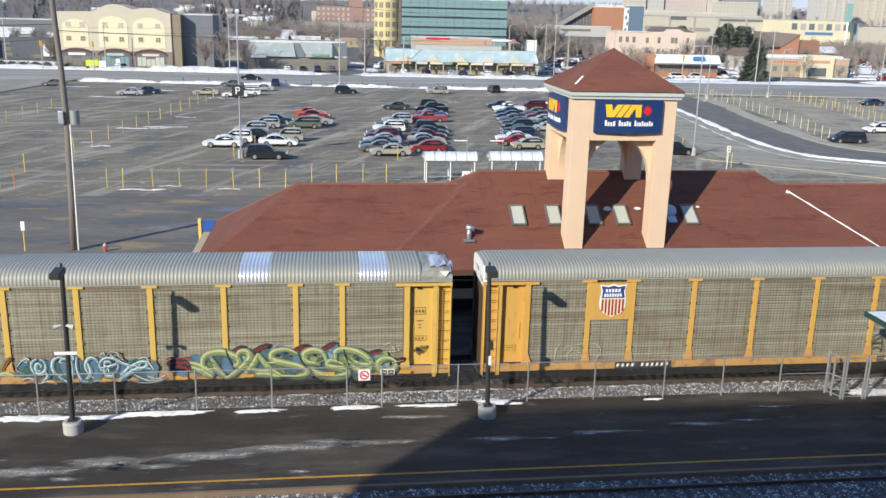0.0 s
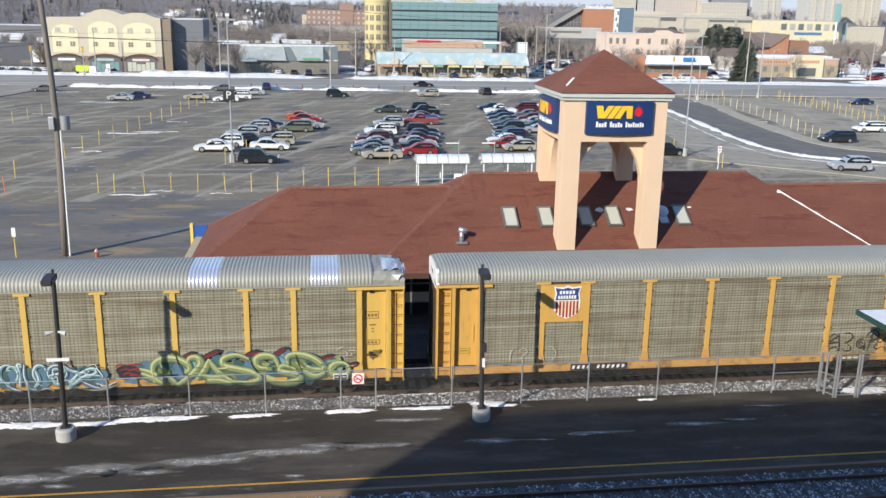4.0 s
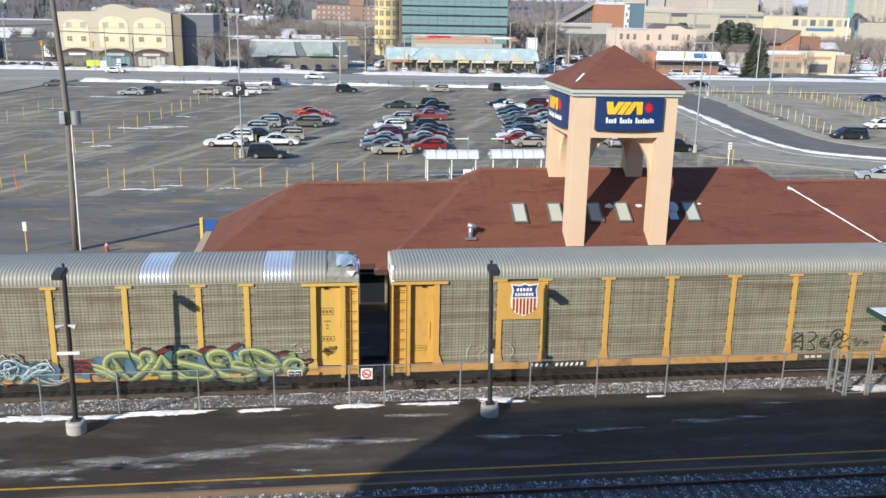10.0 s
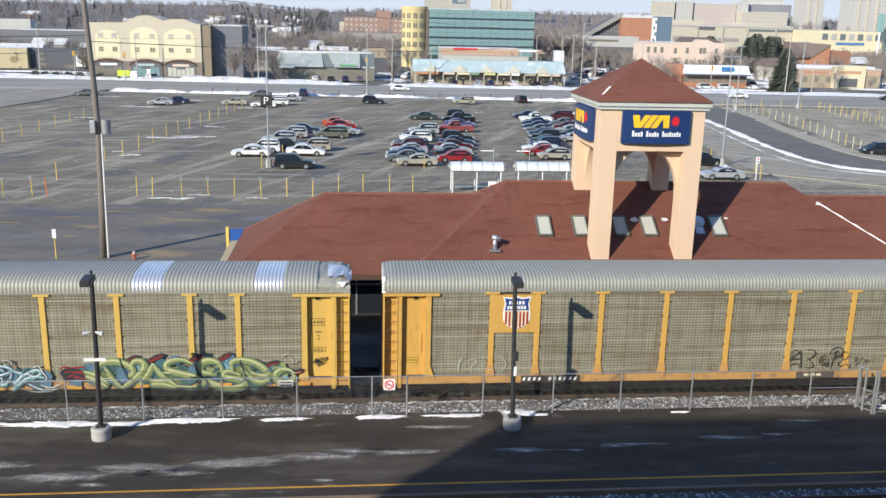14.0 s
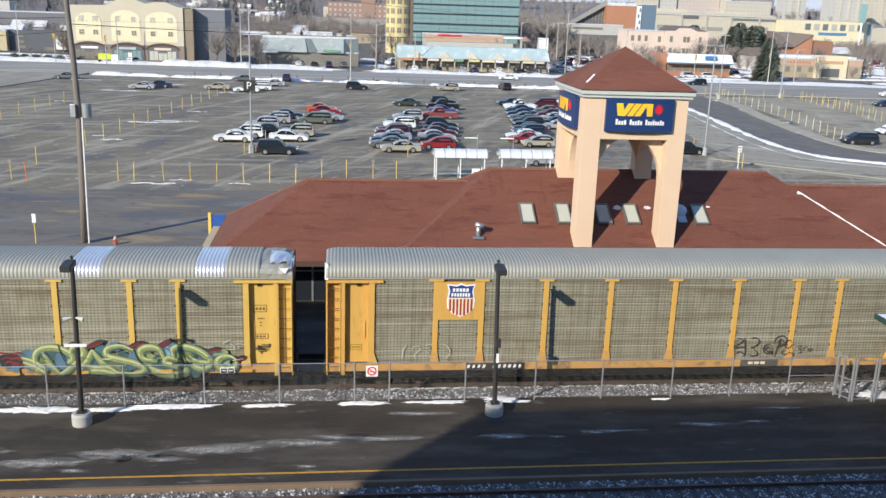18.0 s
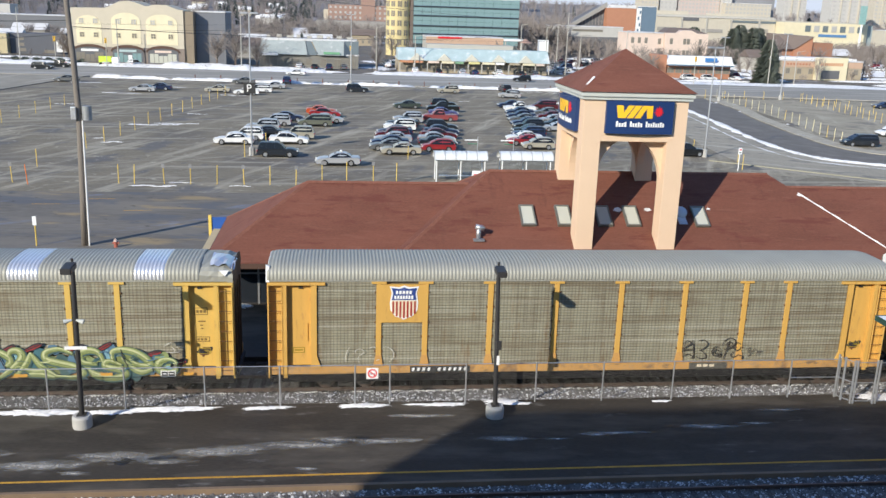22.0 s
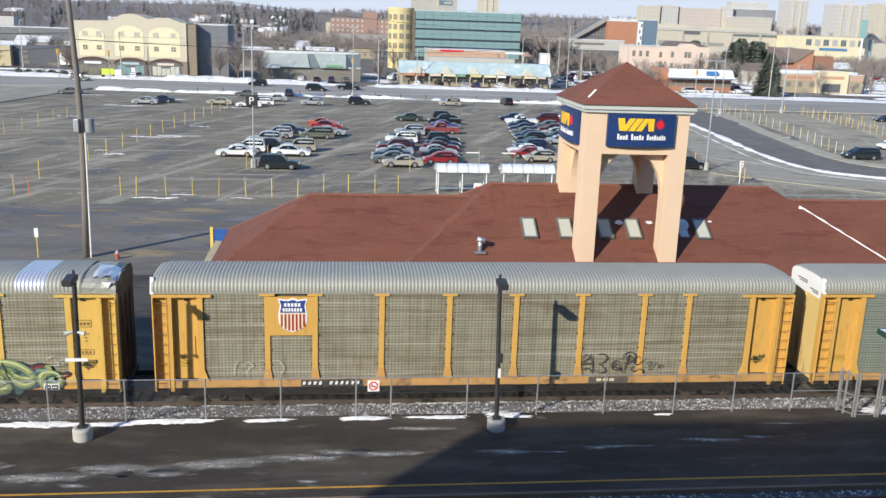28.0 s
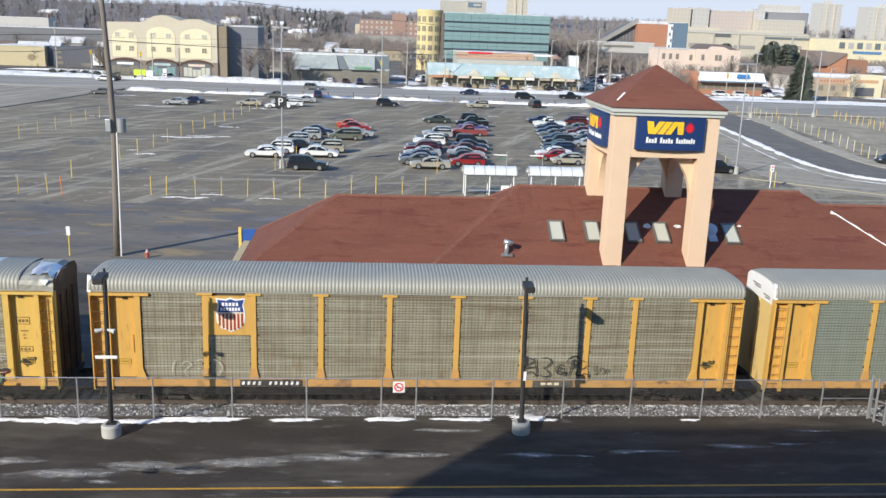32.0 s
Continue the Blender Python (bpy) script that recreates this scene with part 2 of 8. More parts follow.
layer(PANEL, (0.2, 0.14, 0.08), 0.6, 1.4, (3.5, 1, 0.25), 0, 0.12, 0.7)
layer(PANEL, (0.16, 0.136, 0.095), 0.5, 5.0, (1, 1, 0.03), 0, 0.16, 0.5, 3)
layer(PANEL, (0.44, 0.425, 0.34), 0.52, 4.0, (0.02, 1, 1.3), 0, 0.14, 0.6, 3)
PANEL_GREEN = mat("fresh_panel", (0.28, 0.31, 0.25), 0.5, 0.35, var=0.12, scale=1.1, bump=0.1, bscale=26, stretch=(2.2, 1, 0.5))
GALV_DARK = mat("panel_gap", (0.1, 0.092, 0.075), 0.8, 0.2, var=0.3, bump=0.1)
YELLOW_A = mat("lemon_wagon_yellow", (0.6, 0.395, 0.1), 0.5, var=0.1, scale=1.2, bump=0.06, stain=(0.4, 0.24, 0.09), stain_at=0.61, stain_scale=1.4, stretch=(2.5, 1, 0.6))
# grime brown, deepened so it also holds the shade between wagons
SHADED_GRIME = mat("shaded_grimy_end", (0.07, 0.045, 0.025), 0.8, var=0.4, scale=2, bump=0.2, stain=(0.16, 0.1, 0.045), stain_at=0.58, stain_scale=1.2)
PALE_DOOR = mat("pale_yellow_door", (0.68, 0.5, 0.2), 0.5, var=0.1, scale=1.0, bump=0.05, stain=(0.42, 0.3, 0.13), stain_at=0.58, stain_scale=0.9, stretch=(1, 1, 0.4))
WEB = mat("black_web_paint", (0.014, 0.013, 0.014), 0.85, var=0.4, scale=2, bump=0.1, spec=0.15)
RUST = mat("rust_brown", (0.13, 0.07, 0.035), 0.9, var=0.3, scale=6, bump=0.1)
LINE_YELLOW = mat("worn_yellow_line", (0.5, 0.27, 0.035), 0.7, var=0.3, scale=3, bump=0.1, stain=(0.25, 0.17, 0.06), stain_at=0.62, stain_scale=3)
POST_YELLOW = mat("post_yellow", (0.68, 0.48, 0.11), 0.5, var=0.12, bump=0.05, rnd=0.15)
POST_PALE = mat("faded_post", (0.66, 0.58, 0.34), 0.6, var=0.15, bump=0.05, rnd=0.15)
ORANGE = mat("orange_paint", (0.75, 0.2, 0.04), 0.5, var=0.1, bump=0.05)
RUBBER = mat("tyre_rubber", (0.018, 0.018, 0.018), 0.85, var=0.2, bump=0.1)
WOOD_POLE = mat("weathered_pole", (0.19, 0.165, 0.14), 0.9, var=0.3, scale=3, bump=0.5, stretch=(4, 4, 0.4))
BARK = mat("winter_bark", (0.13, 0.1, 0.08), 0.95, var=0.3, scale=1, bump=0.3)
# twig and needle colours are lightened to carry some distance haze
TWIG = mat("winter_twigs", (0.23, 0.2, 0.18), 0.95, var=0.3, scale=0.3, bump=0)
SPRUCE = mat("spruce_needles", (0.105, 0.12, 0.095), 0.9, var=0.4, scale=1, bump=0.2)


def glass(name, tint, rough=0.08):
    m = bpy.data.materials.new(name)
    m.use_nodes = True
    p = m.node_tree.nodes["Principled BSDF"]
    p.inputs["Base Color"].default_value = (*tint, 1)
    p.inputs["Roughness"].default_value = rough
    p.inputs["Specular IOR Level"].default_value = 0.5
    return m


GLASS_DARK = glass("dark_glass", (0.02, 0.024, 0.03))
GLASS_TEAL = glass("teal_glass", (0.2, 0.31, 0.31), 0.25)
GLASS_TOWN = glass("curtained_glass", (0.2, 0.18, 0.145), 0.35)
# pale glass: the far windows carry haze in their colour
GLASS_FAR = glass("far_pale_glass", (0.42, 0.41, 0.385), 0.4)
GLASS_SKY = glass("skylight_glass", (0.5, 0.5, 0.42), 0.2)


def box(bm, x0, x1, y0, y1, z0, z1, bevel=0.0):
    v = [bm.verts.new(c) for c in ((x0, y0, z0), (x1, y0, z0), (x1, y1, z0), (x0, y1, z0), (x0, y0, z1), (x1, y0, z1), (x1, y1, z1), (x0, y1, z1))]
    fs = [bm.faces.new([v[i] for i in q]) for q in ((0, 3, 2, 1), (4, 5, 6, 7), (0, 1, 5, 4), (1, 2, 6, 5), (2, 3, 7, 6), (3, 0, 4, 7))]
    if bevel:
        bmesh.ops.bevel(bm, geom=list({e for f in fs for e in f.edges}), offset=bevel, segments=2, affect="EDGES", profile=0.6)
    return bm


def rod(bm, a, b, r0, r1=None, n=8):
    """A round or tapered bar from a to b."""
    r1 = r0 if r1 is None else r1
    a, b = Vector(a), Vector(b)
    w = (b - a).normalized()
    u = w.orthogonal().normalized()
    s = w.cross(u)
    rings = []
    for p, r in ((a, r0), (b, r1)):
        rings.append([bm.verts.new(p + (u * math.cos(k) + s * math.sin(k)) * r) for k in (2 * math.pi * i / n for i in range(n))])
    for i in range(n):
        bm.faces.new((rings[0][i], rings[0][(i + 1) % n], rings[1][(i + 1) % n], rings[1][i]))
    bm.faces.new(rings[0][::-1])
    bm.faces.new(rings[1])
    return bm


def prism(bm, outline, way, at=(0, 0, 0)):
    """Extrude a closed outline of 3D points along way."""
    a = [bm.verts.new(Vector(p) + Vector(at)) for p in outline]
    b = [bm.verts.new(Vector(p) + Vector(at) + Vector(way)) for p in outline]
    n = len(a)
    bm.faces.new(a[::-1])
    bm.faces.new(b)
    for i in range(n):
        bm.faces.new((a[i], a[(i + 1) % n], b[(i + 1) % n], b[i]))
    return bm


def loft(bm, rings, caps=True):
    """Join rings of points, all with the same number, into a skin."""
    vs = [[bm.verts.new(p) for p in r] for r in rings]
    n = len(vs[0])
    for a, b in zip(vs, vs[1:]):
        for i in range(n):
            bm.faces.new((a[i], a[(i + 1) % n], b[(i + 1) % n], b[i]))
    if caps:
        bm.faces.new(vs[0][::-1])
        bm.faces.new(vs[-1])
    return bm


def sheet(bm, rows):
    vs = [[bm.verts.new(p) for p in r] for r in rows]
    for a, b in zip(vs, vs[1:]):
        for i in range(len(a) - 1):
            bm.faces.new((a[i], a[i + 1], b[i + 1], b[i]))
    return bm


def mesh_of(name, bm, material, smooth=False):
    bmesh.ops.recalc_face_normals(bm, faces=bm.faces)
    me = bpy.data.meshes.new(name)
    bm.to_mesh(me)
    bm.free()
    me.materials.append(material)
    if smooth:
        for f in me.polygons:
            f.use_smooth = True
    return me


def part(name, bm, material, parent, label="", at=None, smooth=False):
    """One mesh object, from a bmesh or a shared mesh, under a thing or a part."""
    me = bm if isinstance(bm, bpy.types.Mesh) else mesh_of(name, bm, material, smooth)
    ob = new(name, me)
    ob.parent = parent
    if at is not None:
        ob.matrix_basis = at if isinstance(at, Matrix) else Matrix.Translation(at)
    if label:
        tagged(ob, label)
    return ob


def thing(name, m, label, category, group=""):
    ob = new(name)
    ob.empty_display_size = 0.3
    ob.matrix_basis = m if isinstance(m, Matrix) else Matrix.Translation(m)
    return tagged(ob, label, category, group)


def solid(name, bm, material, label="", category="", kind="", group="", at=None, smooth=False):
    ob = new(name, mesh_of(name, bm, material, smooth))
    if at is not None:
        ob.matrix_basis = at if isinstance(at, Matrix) else Matrix.Translation(at)
    return tagged(ob, label, category, group, kind)


def B():
    return bmesh.new()


train, movers = [], []
TRACK_Y, RAIL_Z, SIZE = 37.02, -0.39, 1.024


# ---- ground, platforms, tracks, roads ----
def slab(name, outline, z0, z1, material, label):
    bm = B()
    prism(bm, [(x, y, z0) for x, y in outline], (0, 0, z1 - z0))
    return solid(name, bm, material, label, "ground", "structure")


solid("ground", prism(B(), [(-3000, -300, -1.3), (-3000, -300, -0.75), (-3000, 40.74, -0.75), (-3000, 40.8, -0.3), (-3000, 4000, -0.3), (-3000, 4000, -1.3)], (6000, 0, 0)), GROUND, "brown winter ground with patches of old snow", "ground", "structure")
slab("platform", [(-90, 28.55), (90, 28.55), (90, 35.3), (-90, 35.3)], -0.9, 0.0, ASPHALT, "dark damp asphalt platform streaked with salt")
slab("station_forecourt", [(-90, 40.75), (90, 40.75), (90, 57.2), (-90, 57.2)], -0.9, -0.05, ASPHALT, "dark asphalt paving round the station")
slab("front_lane", [(-170, 57.2), (170, 57.2), (170, 81), (-170, 79)], -0.9, -0.02, LOT_FRONT, "dark damp asphalt lane before the station")
slab("parking_lot", [(-170, 79), (170, 81), (170, 185), (-170, 212)], -0.9, -0.02, LOT, "large grey asphalt parking lot with salt streaks")
slab("overflow_lot", [(86, 103), (170, 86), (170, 184), (80, 186), (78, 160), (74, 130)], -0.9, -0.012, LOT_EAST, "pale gravelly asphalt of the overflow lot")
slab("road", [(-170, 219), (200, 184), (260, 178), (260, 215), (-170, 247)], -0.8, -0.06, ROAD, "grey main road beyond the parking lot")
slab("driveway", [(-2.6, 232), (8.4, 231), (13, 290), (24, 420), (10, 420), (3.2, 300)], -0.6, -0.18, LOT_FRONT, "dark salted driveway between the shops")
for nm, pts in (("snow_verge", [(-170, 214), (170, 185.3), (170, 187), (-170, 217)]), ("snow_bank", [(-170, 248), (170, 225), (170, 233), (-170, 256)])):
    bm = B()
    (x0, y0), (x1, y1), (x2, y2), (x3, y3) = pts
    rows = []
    for i in range(360):
        k = i / 359
        row = []
        for j in range(5):
            q = j / 4
            a = Vector((x0 + (x1 - x0) * k, y0 + (y1 - y0) * k, 0)).lerp(Vector((x3 + (x2 - x3) * k, y3 + (y2 - y3) * k, 0)), q)
            g = noise.noise(Vector((a.x * 0.15, a.y * 0.4, 3))) + 0.35 * noise.noise(Vector((a.x * 0.6, q * 3, 7)))
            a.y += 1.3 * (noise.noise(Vector((a.x * 0.35, q * 2, 11))) + 0.5 * noise.noise(Vector((a.x * 1.3, q * 2, 5))))
            open_way = -3.5 < a.x < 8.5 if nm == "snow_bank" else not -54 < a.x < 74
            a.z = -0.27 if open_way else -0.25 + (0.3 + max(0.0, 0.4 + g) * 0.8) * math.sin(math.pi * q) * (1 if g > (-0.2 if nm == "snow_verge" else -0.42) else 0.1) * (1 if nm == "snow_verge" else 2.0 if -46 < a.x < -24 else 0.55 if a.x > 86 else 1)
            row.append(a)
        rows.append(row)
    sheet(bm, rows)
    solid(nm, bm, SNOW, "old ploughed snow along the main road", "snow", "structure", smooth=True)


def track(y, x0, x1, z, name, shoulder=2.2, spacing=0.56, rise=0.0):
    """Ballast bed with ties and two rails; y is the centre line."""
    near = [(x0, y - 3.27, z + rise - 0.16), (x0, y - 3.27, -1.0)] if rise else [(x0, y - 1.7, z - 0.16)]
    bm = B()
    prism(bm, [(x0, y - 2.6, -1.0), (x0, y + shoulder, -1.0), (x0, y + shoulder - 0.05, z - 0.17), (x0, y - 1.3, z - 0.16), *near], (x1 - x0, 0, 0))
    bed = solid(name, bm, BALLAST, "grey stone ballast bed dusted with snow", "track", "structure")
    for s in (-0.75, 0.75):
        bm = B()
        box(bm, x0, x1, y + s - 0.075, y + s + 0.075, z - 0.17, z - 0.155)
        box(bm, x0, x1, y + s - 0.01, y + s + 0.01, z - 0.155, z - 0.03)
        box(bm, x0, x1, y + s - 0.036, y + s + 0.036, z - 0.03, z)
        part("rail", bm, RAIL, bed)
    tie = mesh_of("tie", box(B(), -0.11, 0.11, -1.3, 1.3, -0.1, 0.03, 0.015), TIE)
    x = -22.0
    while x < 26:
        part("tie", tie, None, bed, at=(x, y, z - 0.18))
        x += spacing
    return bed


def stones(name, x0, x1, y0, y1, z0, z1, count, seed):
    """Loose stones of the ballast slope, with each stone a low polyhedron."""
    rng = random.Random(seed)
    verts, faces = [], []
    for _ in range(count):
        k = rng.random()
        x, y = rng.uniform(x0, x1), y0 + (y1 - y0) * k
        z, r = z0 + (z1 - z0) * k, rng.uniform(0.022, 0.058)
        b, turn = len(verts), rng.random() * 6.28
        for a in range(4):
            an = turn + a * 1.571
            verts.append((x + r * 1.3 * math.cos(an), y + r * math.sin(an), z + rng.uniform(-0.3, 0.3) * r))
        verts += [(x + rng.uniform(-0.3, 0.3) * r, y + rng.uniform(-0.3, 0.3) * r, z + r * rng.uniform(0.7, 1.2)), (x, y, z - r)]
        for a in range(4):
            faces.append((b + a, b + (a + 1) % 4, b + 4))
            faces.append((b + (a + 1) % 4, b + a, b + 5))
    me = bpy.data.meshes.new(name)
    me.from_pydata(verts, [], faces)
    me.materials.append(STONE)
    return tagged(new(name, me), "loose grey ballast stones with snow between them", "stones", "", "stuff")


track(38.58, -95, 95, RAIL_Z, "track_bed_far", rise=0.36)
track(26.9, -95, 95, -0.02, "track_bed_near", 1.5)
stones("ballast_stones", -26, 30, 35.3, 37.5, -0.16, -0.5, 22000, 5)
stones("ballast_stones", -16, 28, 25.2, 28.4, -0.19, -0.19, 30000, 6)
bm = B()
box(bm, -90, 90, 29.17, 29.28, -0.02, 0.004)
solid("platform_line", bm, LINE_YELLOW, "worn yellow safety line painted along the platform edge", "line", "structure")
bm = B()
box(bm, -90, 90, 28.4, 28.56, -0.9, 0.012, 0.01)
solid("platform_edge", bm, mat("brown_edge", (0.2, 0.14, 0.09), 0.85, var=0.25, scale=1, bump=0.3), "brown timber edge of the platform", "kerb", "structure")


# ---- station building ----
SL = 0.643


def roof_faces(bm, faces, thick=0.16):
    for f in faces:
        vs = [Vector(p) for p in f]
        up = [bm.verts.new(v) for v in vs]
        dn = [bm.verts.new(v - Vector((0, 0, thick))) for v in vs]
        bm.faces.new(up)
        bm.faces.new(dn[::-1])
        for i in range(len(vs)):
            bm.faces.new((up[i], dn[i], dn[(i + 1) % len(vs)], up[(i + 1) % len(vs)]))
    return bm


station = thing("station_building", (0, 0, 0), "low station with red shingled hip roofs and a dark glazed front", "building")
EZ = 3.0
# eave outlines: x0, x1, y0, y1
MAIN, WEST, EAST = (2.26, 32.87, 45.33, 58.49), (-7.27, 7.6, 46.49, 57.21), (27.55, 62.0, 46.49, 57.21)


def hip(e, ends=(1, 1)):
    x0, x1, y0, y1 = e
    d = (y1 - y0) / 2
    z = EZ + SL * d
    a, b = x0 + (d if ends[0] else 0), x1 - (d if ends[1] else 0)
    ym = (y0 + y1) / 2
    front = [(x0, y0, EZ), (x1, y0, EZ), (b, ym, z), (a, ym, z)]
    back = [(x1, y1, EZ), (x0, y1, EZ), (a, ym, z), (b, ym, z)]
    left = [(x0, y1, EZ), (x0, y0, EZ), (a, ym, z)]
    right = [(x1, y0, EZ), (x1, y1, EZ), (b, ym, z)]
    return front, back, left, right


for e, nm, ends in ((MAIN, "main_roof", (1, 1)), (WEST, "side_roof", (1, 0)), (EAST, "side_roof", (0, 1))):
    roof_ob = part(nm, roof_faces(B(), hip(e, ends)), SHINGLE, station, "red shingled hip roof")
    # courses of shingles, as thin steps on the front and left slopes
    x0, x1, y0, y1 = e
    d = (y1 - y0) / 2
    n = int(d / 0.16)
    for i in range(n):
        bm = B()
        u0, u1 = d * i / n, d * (i + 1) / n
        z0, z1 = EZ + SL * u0, EZ + SL * u1
        bm.faces.new([bm.verts.new(p) for p in ((x0 + u0 * ends[0], y0 + u0, z0 + 0.014), (x1 - u0 * ends[1], y0 + u0, z0 + 0.014), (x1 - u1 * ends[1], y0 + u1, z1 + 0.004), (x0 + u1 * ends[0], y0 + u1, z1 + 0.004))])
        if ends[0]:
            bm.faces.new([bm.verts.new(p) for p in ((x0 + u0, y1 - u0, z0 + 0.014), (x0 + u0, y0 + u0, z0 + 0.014), (x0 + u1, y0 + u1, z1 + 0.004), (x0 + u1, y1 - u1, z1 + 0.004))])
        part("shingle_course", bm, SHINGLE, roof_ob)
    bm = B()
    box(bm, x0 - 0.02, x1 + 0.02, y0 - 0.06, y0 - 0.003, EZ - 0.3, EZ - 0.02)
    box(bm, x0 - 0.06, x0 - 0.003, y0, y1, EZ - 0.3, EZ - 0.02)
    part("gutter", bm, BROWN_TRIM, station, "dark brown metal gutter along the eave")
    bm = B()
    box(bm, x0 + 0.3, x1 - 0.3, y0 + 0.3, y1 - 0.3, EZ - 0.35, EZ - 0.22)
    part("soffit", bm, BROWN_TRIM, station)
for x0, x1, y0, y1 in ((-7.9, 3.2, 48.9, 55.4), (3.2, 31.0, 47.6, 56.8), (31.0, 58.0, 48.9, 55.4)):
    bm = B()
    box(bm, x0, x1, y0, y1, -0.1, EZ - 0.3)
    part("wall", bm, mat("buff_wall", (0.5, 0.4, 0.24), 0.8, var=0.08, bump=0.15), station, "buff panelled wall below dark glazing")
# raised rows of cap shingles along the hips and ridges
for e, ends in ((MAIN, (1, 1)), (WEST, (1, 0)), (EAST, (0, 1))):
    x0, x1, y0, y1 = e
    d = (y1 - y0) / 2
    peak = EZ + SL * d
    runs = [((x0 + d * ends[0], y0 + d, peak), (x1 - d * ends[1], y0 + d, peak))]
    if ends[0]:
        runs += [((x0, y0, EZ), (x0 + d, y0 + d, peak)), ((x0, y1, EZ), (x0 + d, y0 + d, peak))]
    if ends[1] and e is not MAIN:
        runs += [((x1, y0, EZ), (x1 - d, y0 + d, peak))]
    for p, q in runs:
        p, q = Vector(p), Vector(q)
        across = (q - p).cross(Vector((0, 0, 1))).normalized() * 0.15
        lift, drop = Vector((0, 0, 0.07)), Vector((0, 0, 0.05))
        part("hip_cap", loft(B(), [[c + across - drop, c + lift, c - across - drop] for c in (p, q)]), CAP_SHINGLE, station, "row of cap shingles")
# glazed front with mullions
for x0, x1, y in ((-6.1, 3.0, 48.87), (3.22, 30.9, 47.57)):
    part("glazed_fascia", box(B(), x0, x1, y - 0.06, y + 0.02, 2.72, EZ - 0.32), DARK_STEEL, station, "dark panel above the glazing")
    k = max(1, round((x1 - x0) / 1.6))
    for i in range(k):
        a, b = x0 + (x1 - x0) * i / k, x0 + (x1 - x0) * (i + 1) / k
        win = part("window", box(B(), a + 0.05, b - 0.05, y - 0.05, y + 0.02, -0.04, 2.68), DARK_STEEL, station)
        part("pane", box(B(), a + 0.1, b - 0.1, y - 0.07, y - 0.052, 0.02, 1.72), GLASS_DARK, win)
        part("pane", box(B(), a + 0.1, b - 0.1, y - 0.07, y - 0.052, 1.82, 2.55), GLASS_DARK, win)
        part("mullion", box(B(), b - 0.05, b + 0.05, y - 0.1, y + 0.0, -0.04, 2.68), STEEL, win)
        part("transom", box(B(), a + 0.05, b - 0.05, y - 0.095, y, 1.72, 1.82), STEEL, win)
# snow left along the hip and valley
bm = B()
p0, p1 = Vector((27.7, 50.45, EZ + SL * 5.12)), Vector((32.87, 45.33, EZ))
side = (p1 - p0).cross(Vector((0, 0, 1))).normalized()
rings = []
for i in range(25):
    a, w = p0.lerp(p1, i / 24) + Vector((0, 0, 0.03)), 0.05 + 0.016 * math.sin(i * 1.7) + 0.01 * math.sin(i * 4.1)
    rings.append([a + side * w, a + Vector((0, 0, w)), a - side * w, a - Vector((0, 0, w))])
loft(bm, rings)
part("hip_flashing", bm, WHITE, station, "white metal flashing along the hip")


def on_roof(x, y):
    return EZ + SL * (y - MAIN[2])


ROOF_TILT = math.degrees(math.atan(SL))
sky_src = None
for x in (10.6, 12.7, 15.05, 16.72, 20.85):
    y = 48.68
    m = pose(x, y, on_roof(x, y) + 0.02, ROOF_TILT)
    if sky_src is None:
        sky_src = thing("skylight", m, "small roof skylight with a dark metal curb", "skylight", "skylights on the station roof")
        bm = B()
        for a in (box(bm, -0.42, 0.42, -0.8, -0.7, 0, 0.16), box(bm, -0.42, 0.42, 0.7, 0.8, 0, 0.16), box(bm, -0.42, -0.34, -0.7, 0.7, 0, 0.16), box(bm, 0.34, 0.42, -0.7, 0.7, 0, 0.16)):
            pass
        part("curb", bm, mat("curb_metal", (0.2, 0.2, 0.17), 0.5, 0.4), sky_src)
        part("pane", box(B(), -0.34, 0.34, -0.7, 0.7, 0.08, 0.12), GLASS_SKY, sky_src)
    else:
        copy_thing(sky_src, m)
vent = thing("roof_vent", (7.6, 47.2, on_roof(0, 47.2)), "galvanised roof vent pipe with a hood", "vent")
bm = B()
rod(bm, (0, 0, 0.0), (0, 0, 0.62), 0.13, n=14)
part("pipe", bm, STEEL, vent, smooth=True)
bm = B()
rod(bm, (-0.18, 0, 0.72), (0.3, -0.04, 0.6), 0.15, n=14)
part("hood", bm, STEEL, vent, smooth=True)
part("flashing", box(B(), -0.3, 0.3, -0.32, 0.28, -0.06, 0.03), STEEL, vent)

CAP = mat("pale_cap", (0.55, 0.6, 0.65), 0.6, bump=0.05)
for x, y, r in ((20.2, 51.5, 0.34), (19.75, 49.0, 0.42)):
    cap = thing("roof_vent", pose(x, y, on_roof(x, y), ROOF_TILT), "pale blue-grey domed metal vent on the roof", "vent", "domed vents on the roof")
    part("dome", loft(B(), [[(r * k * math.cos(a), r * k * math.sin(a), z) for a in (2 * math.pi * i / 20 for i in range(20))] for k, z in ((1.0, -0.02), (1.0, 0.1), (0.86, 0.22), (0.55, 0.31), (0.15, 0.34))]), CAP, cap, smooth=True)
    part("flashing", box(B(), -r * 0.6, r * 0.6, -r * 2.2, -r * 0.9, -0.02, 0.05, 0.01), CAP, cap)
rng = random.Random(4)
